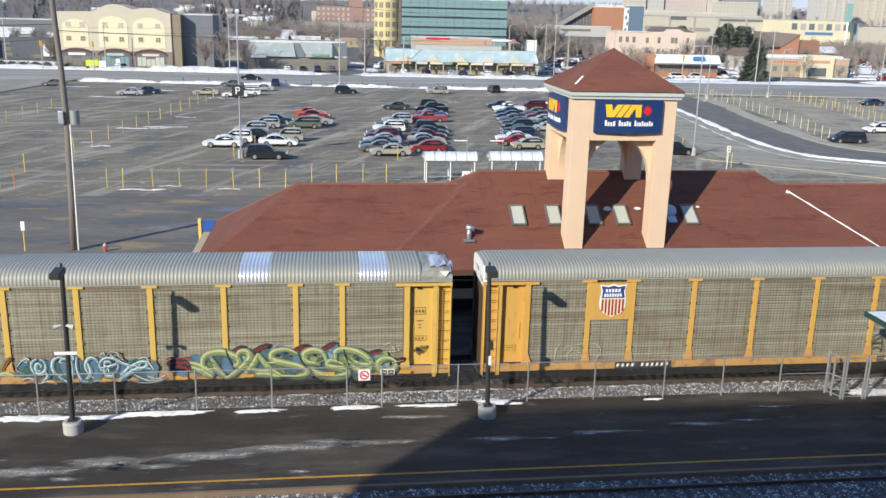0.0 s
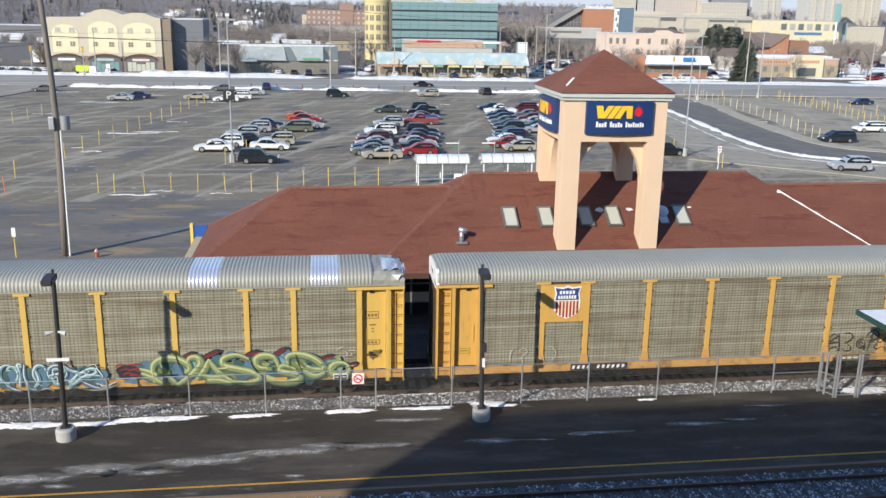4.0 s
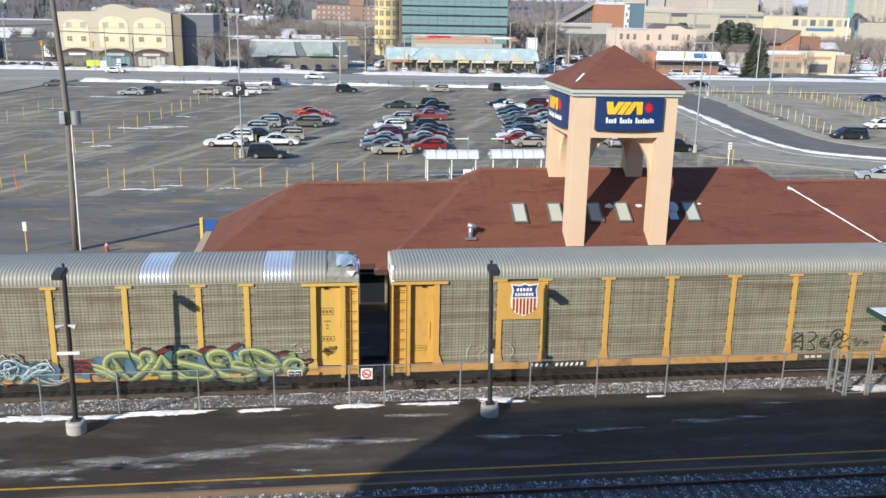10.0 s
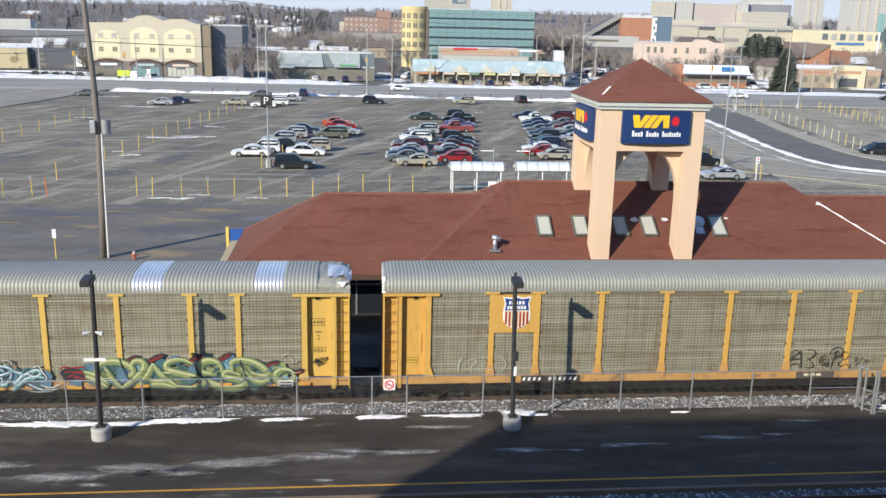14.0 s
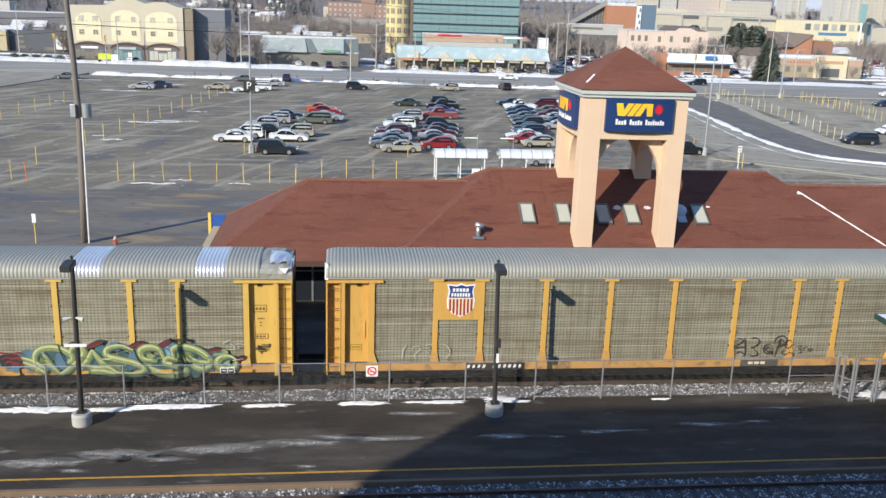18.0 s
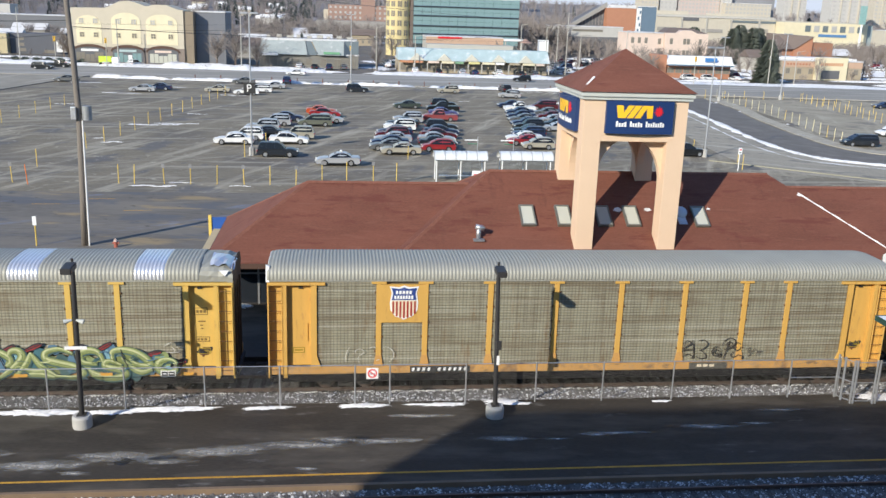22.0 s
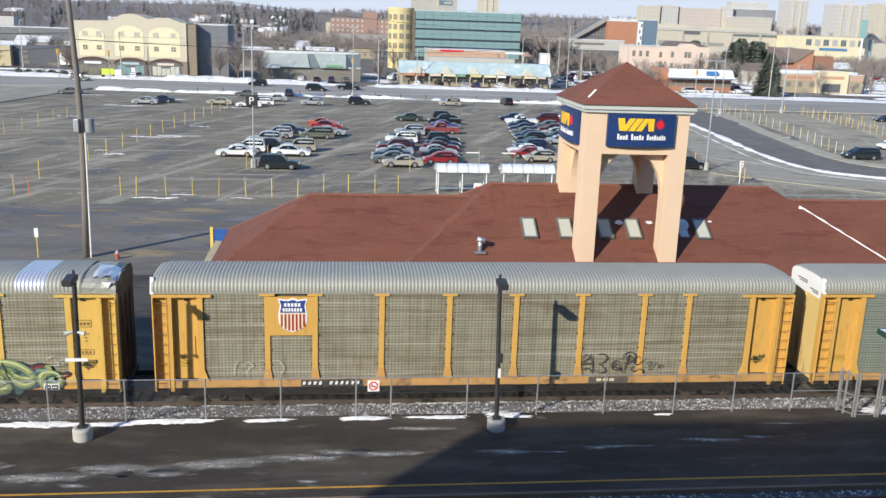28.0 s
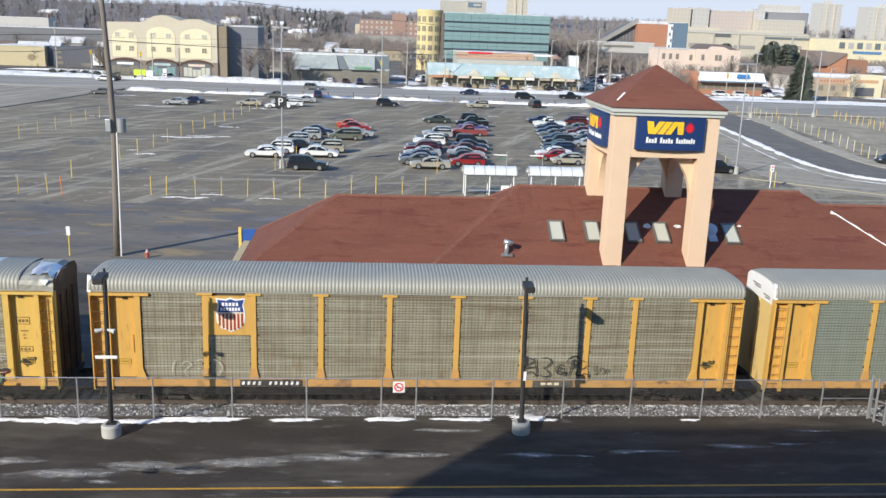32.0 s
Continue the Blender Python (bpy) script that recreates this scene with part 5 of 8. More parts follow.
tagged(orange_post, "leaning orange steel marker post in the parking lot")
yellow_post(-32.0, 82.8, True)
for i in range(8):
    yellow_post(-46.0 + i * 0.42, 114.0 + i * 5.6, False, True, 1 - i % 3)
for i in range(13):
    yellow_post(-28.7 + i * 0.63, 104.3 + 5.35 * i, False, True, (i * 7) % 5 - 2)
yellow_post(-30.2, 92.0, False, True)
for x, y in ((-10.6, 100.0), (-8.8, 106.6), (7.6, 99.9), (30.0, 111.5), (30.6, 113.6), (29.7, 116.2), (47.1, 100.6), (45.4, 95.6), (44.3, 107.5)):
    yellow_post(x, y, x in (7.6, 47.1), True)
for i in range(20):
    k = i / 19
    pale_post = yellow_post(81.3 - 6.6 * k - 4.6 * k ** 3, 187.6 - 69.6 * k, False, True, (i * 5) % 4 - 1.5)
    if i % 6 < 5:
        pale_post.children[0].material_slots[0].link = "OBJECT"
        pale_post.children[0].material_slots[0].material = POST_PALE
        tagged(pale_post, "faded pale yellow marker post beside the access road")
for i in range(21):
    k = i / 20
    yellow_post(97.6 - 3.6 * k - 4.4 * k * k, 182 - 53 * k, False, True, (i * 3) % 4 - 1.5)
for i in range(12):
    yellow_post(99.4 + 0.35 * i - 0.03 * i * i, 180.5 - 4.2 * i, False, True, (i * 5) % 4 - 1.5)
for i in range(9):
    yellow_post(66 + 4.2 * i, 189 - 0.5 * i, False, True)


# dark red posts along the lot's far edge
red_src = mesh_of("kerb_post", rod(B(), (0, 0, 0), (0, 0, 1.1), 0.1, n=8), mat("rust_red_post", (0.16, 0.075, 0.055), 0.7))
for i in range(16):
    x = -32 + 5.6 * i
    p = thing("edge_post", (x, 201.2 - 0.095 * x, -0.05), "short dark red post along the lot edge", "post", "red posts along the road")
    part("post", red_src, None, p)


def lot_lamp(x, y, h, label, sign=False, heads=2, r=0.11):
    lp = thing("parking_lamp", (x, y, -0.02), label, "lamp", "lamps of the parking lot")
    part("base", rod(B(), (0, 0, 0), (0, 0, 0.95), 0.36, 0.33, 16), CONCRETE, lp, "pale round concrete base")
    part("pole", rod(B(), (0, 0, 0.9), (0, 0, h), r, r * 0.6, 10), STEEL, lp)
    for s in (-1, 1)[:heads]:
        part("lamp_head", box(B(), min(0.15 * s, 0.95 * s), max(0.15 * s, 0.95 * s), -0.2, 0.2, h - 0.1, h + 0.1, 0.03), STEEL, lp)
    if sign:
        sg = part("sign_plate", box(B(), -0.75, 0.55, -0.16, -0.12, 6.9, 8.1, 0.02), BLACK, lp, "black square parking sign")
        cu = bpy.data.curves.new("letter", "FONT")
        cu.body, cu.size, cu.extrude, cu.align_x = "P", 1.15, 0.006, "CENTER"
        tmp = bpy.data.objects.new("letter", cu)
        me = bpy.data.meshes.new_from_object(tmp)
        me.materials.append(WHITE)
        bpy.data.objects.remove(tmp)
        o = part("letter", me, None, sg)
        o.matrix_basis = pose(-0.15, -0.172, 7.1, 90)
    return lp


lot_lamp(-9.9, 101.0, 15.5, "tall grey lamp post with a black parking sign", True)
lot_lamp(44.6, 104.7, 13.2, "tall grey twin-head lamp post on a pale base")
lot_lamp(2.2, 199.5, 15.0, "tall pale lamp post beside the main road")
lot_lamp(95.5, 187.0, 14.0, "tall pale lamp post beside the main road", r=0.16)
lot_lamp(78.5, 180.0, 13.0, "tall grey lamp post in the far lot")


GLASS_CLEAR = glass("clear_shelter_glass", (0.9, 0.93, 0.93), 0.05)
GLASS_CLEAR.node_tree.nodes["Principled BSDF"].inputs["Transmission Weight"].default_value = 1.0


RIB_GREY = mat("dull_grey_rib", (0.36, 0.37, 0.37), 0.6, var=0.1, bump=0)


def bus_shelter(x0, x1, y):
    sh = thing("bus_shelter", ((x0 + x1) / 2, y, -0.02), "glazed shelter with a white ribbed barrel roof", "shelter", "shelters beside the lane")
    w = (x1 - x0) / 2
    frame_mat = WHITE
    for sx in (-1, 0, 1):
        for yy in (-0.8, 0.8):
            part("leg", box(B(), sx * w - 0.05, sx * w + 0.05, yy - 0.05, yy + 0.05, 0, 2.25), frame_mat, sh)
    bm = B()
    rows = []
    for i in range(37):
        x = -w - 0.25 + (2 * w + 0.5) * i / 36
        lift = 0.03 if i % 6 == 0 else 0.0
        rows.append([(x, -1.05 * math.cos(a), 2.25 + (0.75 + lift) * math.sin(a)) for a in (math.pi * j / 12 for j in range(13))])
    sheet(bm, rows)
    part("barrel_roof", bm, mat("white_polycarbonate", (0.66, 0.68, 0.68), 0.35, var=0.05, bump=0.02), sh, smooth=False)
    for i in range(6):
        x = -w - 0.25 + (2 * w + 0.5) * i / 5
        part("roof_rib", loft(B(), [[(x + dx, -1.07 * math.cos(a) * k, 2.25 + 0.8 * math.sin(a) * k) for dx, k in ((-0.035, 1), (0.035, 1), (0.035, 0.97), (-0.035, 0.97))] for a in (math.pi * j / 12 for j in range(13))]), RIB_GREY, sh, "grey roof rib")
    for yy in (-0.8, 0.8):
        part("eave_beam", box(B(), -w - 0.2, w + 0.2, yy - 0.05, yy + 0.05, 2.16, 2.25), RIB_GREY, sh)
    for a, b in ((-w, 0), (0, w)):
        part("glass_panel", box(B(), a + 0.08, b - 0.08, 0.79, 0.81, 0.2, 2.1), GLASS_CLEAR, sh)
    part("bench", box(B(), -w + 0.4, w - 0.4, 0.25, 0.65, 0.42, 0.48, 0.01), STEEL, sh)
    return sh


bus_shelter(9.4, 14.2, 87.0)
bus_shelter(16.0, 20.9, 87.3)
ad = thing("sandwich_board", (13.1, 84.4, -0.02), "white folding sign board standing on the paving", "sign")
part("board", prism(B(), [(-0.4, -0.3, 0), (-0.4, 0.3, 0), (-0.4, 0.02, 1.5), (-0.4, -0.02, 1.5)], (0.8, 0, 0)), WHITE, ad)
part("picture", prism(B(), [(-0.25, -0.27, 0.35), (0.22, -0.27, 0.35), (0.22, -0.1, 1.2), (-0.25, -0.1, 1.2)], (0, -0.02, 0)), SIGN_RED, ad)
for x in (16.4, 20.8):
    sg = thing("lane_sign", (x, 105.6, -0.02), "white and green lane sign on a thin post", "sign", "lane signs")
    part("post", rod(B(), (0, 0, 0), (0, 0, 1.9), 0.05, n=6), STEEL, sg)
    part("board", box(B(), -1.6, 0.05, -0.04, 0.02, 1.42, 1.56, 0.01), WHITE, sg)
    part("lower_board", box(B(), -1.2, 0.05, -0.03, 0.02, 1.0, 1.08, 0.01), mat("sign_green", (0.03, 0.2, 0.1), 0.5, bump=0), sg)

# utility pole with transformer, conduit and wires
up = thing("utility_pole", (-17.25, 61.5, -0.02), "tall weathered timber utility pole with a transformer", "pole")
bm = B()
loft(bm, [[(x + r * math.cos(a), r * math.sin(a), z) for a in (2 * math.pi * i / 14 for i in range(14))] for x, z, r in ((-0.22, 0, 0.24), (-0.1, 4, 0.23), (0.0, 8.5, 0.21), (-0.08, 12, 0.19), (-0.26, 16, 0.17), (-0.46, 19.5, 0.15))])
part("pole", bm, WOOD_POLE, up, smooth=True)
part("conduit", rod(B(), (0.1, -0.1, 0), (0.22, -0.1, 8.6), 0.055, n=8), WHITE, up, "white cable conduit")
tr = part("transformer", rod(B(), (0.55, -0.1, 8.62), (0.55, -0.1, 9.55), 0.31, n=18), mat("transformer_grey", (0.3, 0.31, 0.31), 0.5, 0.3), up, "grey can transformer")
part("bracket", box(B(), 0.1, 0.5, -0.14, -0.06, 9.0, 9.1), DARK_STEEL, tr)
part("meter_box", box(B(), -0.42, -0.08, -0.4, -0.16, 8.66, 9.5, 0.04), STEEL, up)
part("crossarm", box(B(), -0.9, 0.9, -0.12, 0.0, 17.6, 17.75), WOOD_POLE, up)
wires = thing("overhead_wires", (0, 0, 0), "thin dark overhead wires between utility poles", "wires")
for a, b in (((-17.3, 61.5, 14.2), (-60, 120, 13.0)), ((-17.3, 61.5, 15.0), (-95, 90, 15.5)), ((-17.3, 61.5, 14.6), (40, 190, 12.5)), ((-17.3, 61.5, 17.7), (-90, 62, 17.6)), ((-17.3, 61.5, 18.6), (-110, 150, 17)), ((-17.3, 61.5, 18.2), (70, 260, 15)), ((-120, 246, 11.5), (-26, 243, 11.2)), ((-26, 243, 11.2), (66, 236, 11.4)), ((-120, 246, 10.2), (-26, 243, 9.8)), ((-26, 243, 9.8), (66, 236, 10))):
    a, b = Vector(a), Vector(b)
    bm = B()
    side = (b - a).cross(Vector((0, 0, 1))).normalized() * 0.022
    up = Vector((0, 0, 0.022))
    pts = [a.lerp(b, i / 14) - Vector((0, 0, 4.4 * (i / 14) * (1 - i / 14))) for i in range(15)]
    loft(bm, [[p + side, p + up, p - side, p - up] for p in pts])
    part("wire", bm, BLACK, wires)

# small things by the lot's near edge
hy = thing("fire_hydrant", (-15.3, 61.0, -0.02), "small red and white fire hydrant on the asphalt", "hydrant")
part("barrel", rod(rod(B(), (0, 0, 0), (0, 0, 0.4), 0.13, n=12), (-0.22, 0, 0.3), (0.22, 0, 0.3), 0.07, n=8), mat("hydrant_red", (0.34, 0.1, 0.07), 0.6, var=0.2, bump=0.05), hy)
part("cap", rod(B(), (0, 0, 0.4), (0, 0, 0.6), 0.15, 0.06, 12), mat("hydrant_cap", (0.5, 0.36, 0.3), 0.6, var=0.2), hy)
ws = thing("sign_post", (-20.6, 61.3, -0.02), "white plate on a yellow post at the lot edge", "sign")
part("post", rod(B(), (0, 0, 0), (0, 0, 1.7), 0.05, n=8), POST_YELLOW, ws)
part("plate", box(B(), -0.13, 0.13, -0.08, -0.05, 1.45, 2.08, 0.01), WHITE, ws)
blue = thing("blue_hoarding", (-8.9, 60.8, -0.02), "blue panel beside a yellow post at the station corner", "panel")
part("post", box(B(), -0.1, 0.1, -0.1, 0.1, 0, 2.35), POST_YELLOW, blue)
part("panel", box(B(), 0.12, 2.6, -0.03, 0.03, 0.1, 2.2, 0.01), mat("panel_blue", (0.03, 0.1, 0.35), 0.5, bump=0), blue)

lane_sign = thing("speed_sign", (44.7, 95.2, -0.02), "white speed sign with dark marks on a yellow post", "sign")
part("post", rod(B(), (0, 0, 0), (0, 0, 2.0), 0.05, n=8), WHITE, lane_sign)
sp = part("plate", box(B(), -0.22, 0.22, -0.09, -0.06, 1.85, 2.6, 0.02), WHITE, lane_sign)
part("mark_bar", box(B(), -0.12, 0.12, -0.1, -0.091, 2.3, 2.45), SIGN_RED, sp)
part("mark_bar", box(B(), -0.1, 0.1, -0.1, -0.091, 2.0, 2.12), BLACK, sp)


# ---- the building behind the viewpoint, which shades the platform ----
bm = B()
box(bm, -27.3, 80, -18, -0.7, -0.8, 22.5)
solid("apartment_block", bm, mat("pale_brick", (0.4, 0.34, 0.28), 0.85, var=0.1, scale=1), "tall pale brick apartment block", "building")

# ---- curved access road, with snow along its edge ----
ROAD_KERB = mat("dark_kerb", (0.15, 0.14, 0.12), 0.9, var=0.25, scale=0.5)


def ribbon(name, left, right, z0, z1, material, label, cat, smooth=False):
    bm = B()
    loft(bm, [[(a[0], a[1], z0), (b[0], b[1], z0), (b[0], b[1], z1), (a[0], a[1], z1)] for a, b in zip(left, right)])
    return solid(name, bm, material, label, cat, "structure", smooth=smooth)


def curve(points, n=24):
    """A smooth line through the points."""
    out = []
    pts = [points[0], *points, points[-1]]
    for i in range(1, len(pts) - 2):
        p = [Vector((*q, 0)) for q in pts[i - 1:i + 3]]
        for j in range(n // (len(points) - 1)):
            t = j / (n // (len(points) - 1))
            out.append(0.5 * (2 * p[1] + (p[2] - p[0]) * t + (2 * p[0] - 5 * p[1] + 4 * p[2] - p[3]) * t * t + (3 * p[1] - p[0] - 3 * p[2] + p[3]) * t ** 3))
    out.append(Vector((*points[-1], 0)))
    return [(v.x, v.y) for v in out]


edge_l = curve([(67, 185), (63.6, 155), (61.4, 137.8), (59.0, 119), (59.4, 107), (64, 101), (80, 93), (120, 82)], 140)
edge_r = curve([(77, 185), (75, 165), (71.2, 148.3), (67.6, 124), (67.6, 113), (72, 107), (86, 100), (126, 90)], 140)
ribbon("access_road", edge_l, edge_r, -0.5, 0.0, layer(mat("dark_wet_road", (0.165, 0.155, 0.142), 0.9, var=0.25, scale=0.3, bump=0.2, bscale=20, spec=0.12), (0.24, 0.225, 0.195), 0.52, 0.5, (0.5, 1, 1), 60, 0.15, 0.6, 8), "dark wet curved access road", "road")
ribbon("salted_lane", [(x - 9 - 0.03 * i, y - 5 - 0.03 * i) for i, (x, y) in enumerate(edge_l)], [(x - 0.2, y - 0.1) for x, y in edge_l], -0.5, -0.012, SALT_LANE, "pale salt-stained lane with tyre tracks", "road")
bm = B()
rows = []
for i, (x, y) in enumerate(edge_l):
    g = noise.noise(Vector((x * 0.35, y * 0.35, 1))) + 0.5 * noise.noise(Vector((x * 1.1, y * 1.1, 4)))
    w = max(0.08, 0.75 + 0.75 * g)
    rows.append([(x - w, y - w * 0.5, -0.04), (x - w * 0.5, y - w * 0.2, 0.22 * w + 0.02), (x + 0.1 * w, y, 0.2 * w + 0.02), (x + 0.5 * w, y + 0.2, -0.03)])
sheet(bm, rows)
solid("snow_ridge", bm, SNOW, "ridge of ploughed snow along the access road", "snow", "structure", smooth=True)
bm = B()
rows = []
for x, y in edge_l[10:-30]:
    w = max(0.02, 0.16 + 0.5 * noise.noise(Vector((x * 0.3, y * 0.3, 9))))
    rows.append([(x - 2.9 - w, y - 1.6 - w * 0.5, -0.04), (x - 2.9, y - 1.6, 0.2 * w), (x - 2.9 + 0.6 * w, y - 1.5, -0.04)])
sheet(bm, rows)
solid("snow_ridge", bm, SNOW, "thin broken line of old snow on the salted lane", "snow", "structure", smooth=True)
ribbon("lane_kerb", [(x + 0.0, y) for x, y in ((44, 101.8), (52, 95.2), (61, 88), (70, 82))], [(x + 0.25, y + 0.25) for x, y in ((44, 101.8), (52, 95.2), (61, 88), (70, 82))], -0.1, 0.08, mat("salt_kerb", (0.3, 0.28, 0.2), 0.85, var=0.25, scale=0.5), "pale salt-stained kerb beside the lane", "kerb")
ribbon("lot_verge", [(x + 0.6, y + 0.3) for x, y in edge_r[:-24]], [(x + 3.4, y + 1.5) for x, y in edge_r[:-24]], -0.3, 0.05, mat("dead_grass", (0.38, 0.345, 0.27), 0.95, var=0.3, scale=0.6, bump=0.5, bscale=6, stain=(0.6, 0.6, 0.6), stain_at=0.62, stain_scale=0.4), "strip of dead grass with old snow", "verge")
PALE_ROAD = layer(layer(mat("pale_road", (0.3, 0.275, 0.225), 0.92, var=0.2, scale=0.2, spec=0.12), (0.42, 0.39, 0.33), 0.5, 0.35, (0.1, 1, 1), -80, 0.12, 0.8, 6), (0.17, 0.155, 0.13), 0.58, 0.6, (0.06, 1, 1), -80, 0.08, 0.7, 6)
side_l = [(-55.4, 207), (-57.4, 195), (-62.3, 165), (-70, 118)]
ribbon("side_road", side_l, [(-120, y) for x, y in side_l], -0.5, 0.0, PALE_ROAD, "pale salt-streaked side road with tyre tracks", "road")
for off in (0.0,):
    ribbon("road_kerb", [(x - off, y) for x, y in side_l], [(x - off + 0.3, y) for x, y in side_l], -0.2, 0.1, ROAD_KERB, "low dark kerb along the side road", "kerb")

# ---- buildings ----
def walls(name, **k):
    return mat(name, k.pop("c"), 0.85, var=0.07, scale=0.5, bump=0.2, bscale=18, **k)


YELLOW_BRICK = walls("cream_stucco", c=(0.5, 0.43, 0.27))
PANEL_CREAM = walls("pale_yellow_stucco", c=(0.68, 0.61, 0.42))
HOTEL_TAN = walls("sand_stucco", c=(0.52, 0.465, 0.36))
TAN = walls("tan_stucco", c=(0.38, 0.32, 0.23))
PINK = walls("pink_stucco", c=(0.66, 0.53, 0.44))
# brown and slate lightened past their own tone to stand for haze
BROWN = walls("dark_brown_wall", c=(0.165, 0.13, 0.11))
SLATE = walls("dark_slate_wall", c=(0.13, 0.132, 0.14))
OLIVE = walls("olive_panel_wall", c=(0.15, 0.145, 0.1))
RED_BRICK = walls("orange_brick", c=(0.42, 0.2, 0.12))
# FAR_ walls are paled and greyed so their colour carries distance haze
FAR_BRICK = walls("hazed_brick", c=(0.33, 0.215, 0.17))
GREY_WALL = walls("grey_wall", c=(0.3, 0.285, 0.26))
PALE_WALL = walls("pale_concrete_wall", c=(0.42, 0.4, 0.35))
FAR_WHITE = walls("hazed_white_wall", c=(0.48, 0.465, 0.43))
FAR_CREAM = walls("hazed_cream_wall", c=(0.51, 0.465, 0.375))
FAR_PINK = walls("hazed_pink_wall", c=(0.52, 0.43, 0.38))
PEACH = walls("peach_wall", c=(0.5, 0.34, 0.24))
TEAL_METAL = mat("pale_teal_metal_roof", (0.4, 0.5, 0.5), 0.7, 0.0, var=0.18, scale=0.4, bump=0.1, stain=(0.6, 0.62, 0.62), stain_at=0.55, stain_scale=0.4, spec=0.2)
TEAL_DARK = walls("dark_teal_wall", c=(0.14, 0.17, 0.18))
BLUE_GREY = walls("blue_grey_wall", c=(0.13, 0.19, 0.25))
BAND_DARK = walls("dark_floor_band", c=(0.05, 0.07, 0.075))
FLAT_ROOF = mat("snowy_flat_roof", (0.6, 0.6, 0.6), 0.9, var=0.15, scale=0.2, bump=0.2, stain=(0.24, 0.22, 0.2), stain_at=0.54, stain_scale=0.15)
WIN = {}


def window_mesh(w, h):
    key = (round(w, 2), round(h, 2))
    if key not in WIN:
        bm = B()
        t = 0.08
        for a in (box(bm, -w / 2, w / 2, -0.08, 0.04, 0, t), box(bm, -w / 2, w / 2, -0.08, 0.04, h - t, h), box(bm, -w / 2, -w / 2 + t, -0.08, 0.04, t, h - t), box(bm, w / 2 - t, w / 2, -0.08, 0.04, t, h - t), box(bm, -0.03, 0.03, -0.06, 0.04, t, h - t)):
            pass
        WIN[key] = (mesh_of("window_frame", bm, GREY_WALL), mesh_of("pane", box(B(), -w / 2 + t, w / 2 - t, -0.03, 0.02, t, h - t), GLASS_TOWN))
    return WIN[key]


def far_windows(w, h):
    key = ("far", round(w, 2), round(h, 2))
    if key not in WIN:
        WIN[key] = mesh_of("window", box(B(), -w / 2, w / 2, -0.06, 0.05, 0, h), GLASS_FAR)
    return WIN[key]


def block(name, label, x0, x1, y0, depth, top, wall, floors=0, bays=0, ww=1.3, wh=1.5, z0=0.0, sill=1.0, category="building", base=0.0, roof=True, skip=(), far=False):
    b = thing(name, ((x0 + x1) / 2, y0, base), label, category)
    w = (x1 - x0) / 2
    part("wall", box(B(), -w, w, 0, depth, -0.5, top - base), wall, b)
    if roof:
        part("roof", box(B(), -w - 0.15, w + 0.15, -0.15, depth + 0.15, top - base + 0.003, top - base + 0.35), FLAT_ROOF, b)
    if floors:
        fh = (top - base - z0) / floors
        fr, pa = window_mesh(ww, min(wh, fh * 0.7))
        for f in range(floors):
            for i in range(bays):
                if (f, i) in skip:
                    continue
                x = -w + 2 * w * (i + 0.5) / bays
                if far:
                    part("window", far_windows(ww, wh), None, b, at=(x, 0.0, z0 + f * fh + sill))
                    continue
                o = part("window", fr, None, b, at=(x, -0.03, z0 + f * fh + sill))
                part("pane", pa, None, o)
    return b


# inn with a stepped gable line, arched pale panels and shop fronts
hotel = thing("inn_building", (-57, 252, 0), "sand-coloured three-storey inn with arched panels and shops", "building")
part("wall", prism(B(), [(-14.3, 0, -0.5), (-14.3, 0, 14.1), (-4.8, 0, 14.3), (-1.6, 0, 16.0), (0.4, 0, 16.3), (2.6, 0, 16.0), (5.4, 0, 15.0), (7.6, 0, 15.5), (10.6, 0, 15.5), (14.0, 0, 14.3), (15.0, 0, 14.3), (15.0, 0, -0.5)], (0, 13, 0)), HOTEL_TAN, hotel)
part("pier", box(B(), 15.01, 17.5, 0.4, 13, -0.5, 14.0), walls("brown_stone_wall", c=(0.24, 0.195, 0.14)), hotel)
part("base_wall", box(B(), -14.35, 15.05, -0.12, -0.003, -0.5, 4.2), walls("brown_stone_base", c=(0.23, 0.19, 0.16)), hotel, "dark brown ground-floor wall")
bm = B()
for a in ((-0.68, 0.68, 0, 0.1), (-0.68, 0.68, 1.3, 1.4), (-0.68, -0.58, 0.1, 1.3), (0.58, 0.68, 0.1, 1.3), (-0.04, 0.04, 0.1, 1.3), (-0.58, 0.58, 0.66, 0.72)):
    box(bm, a[0], a[1], -0.08, 0.04, a[2], a[3])
inn_frame = mesh_of("window_frame", bm, PANEL_CREAM)
inn_pane = mesh_of("pane", box(B(), -0.26, 0.26, -0.03, 0.02, 0, 0.52), GLASS_TOWN)
inn_blind = mesh_of("pane", box(B(), -0.26, 0.26, -0.03, 0.02, 0, 0.52), GLASS_FAR)
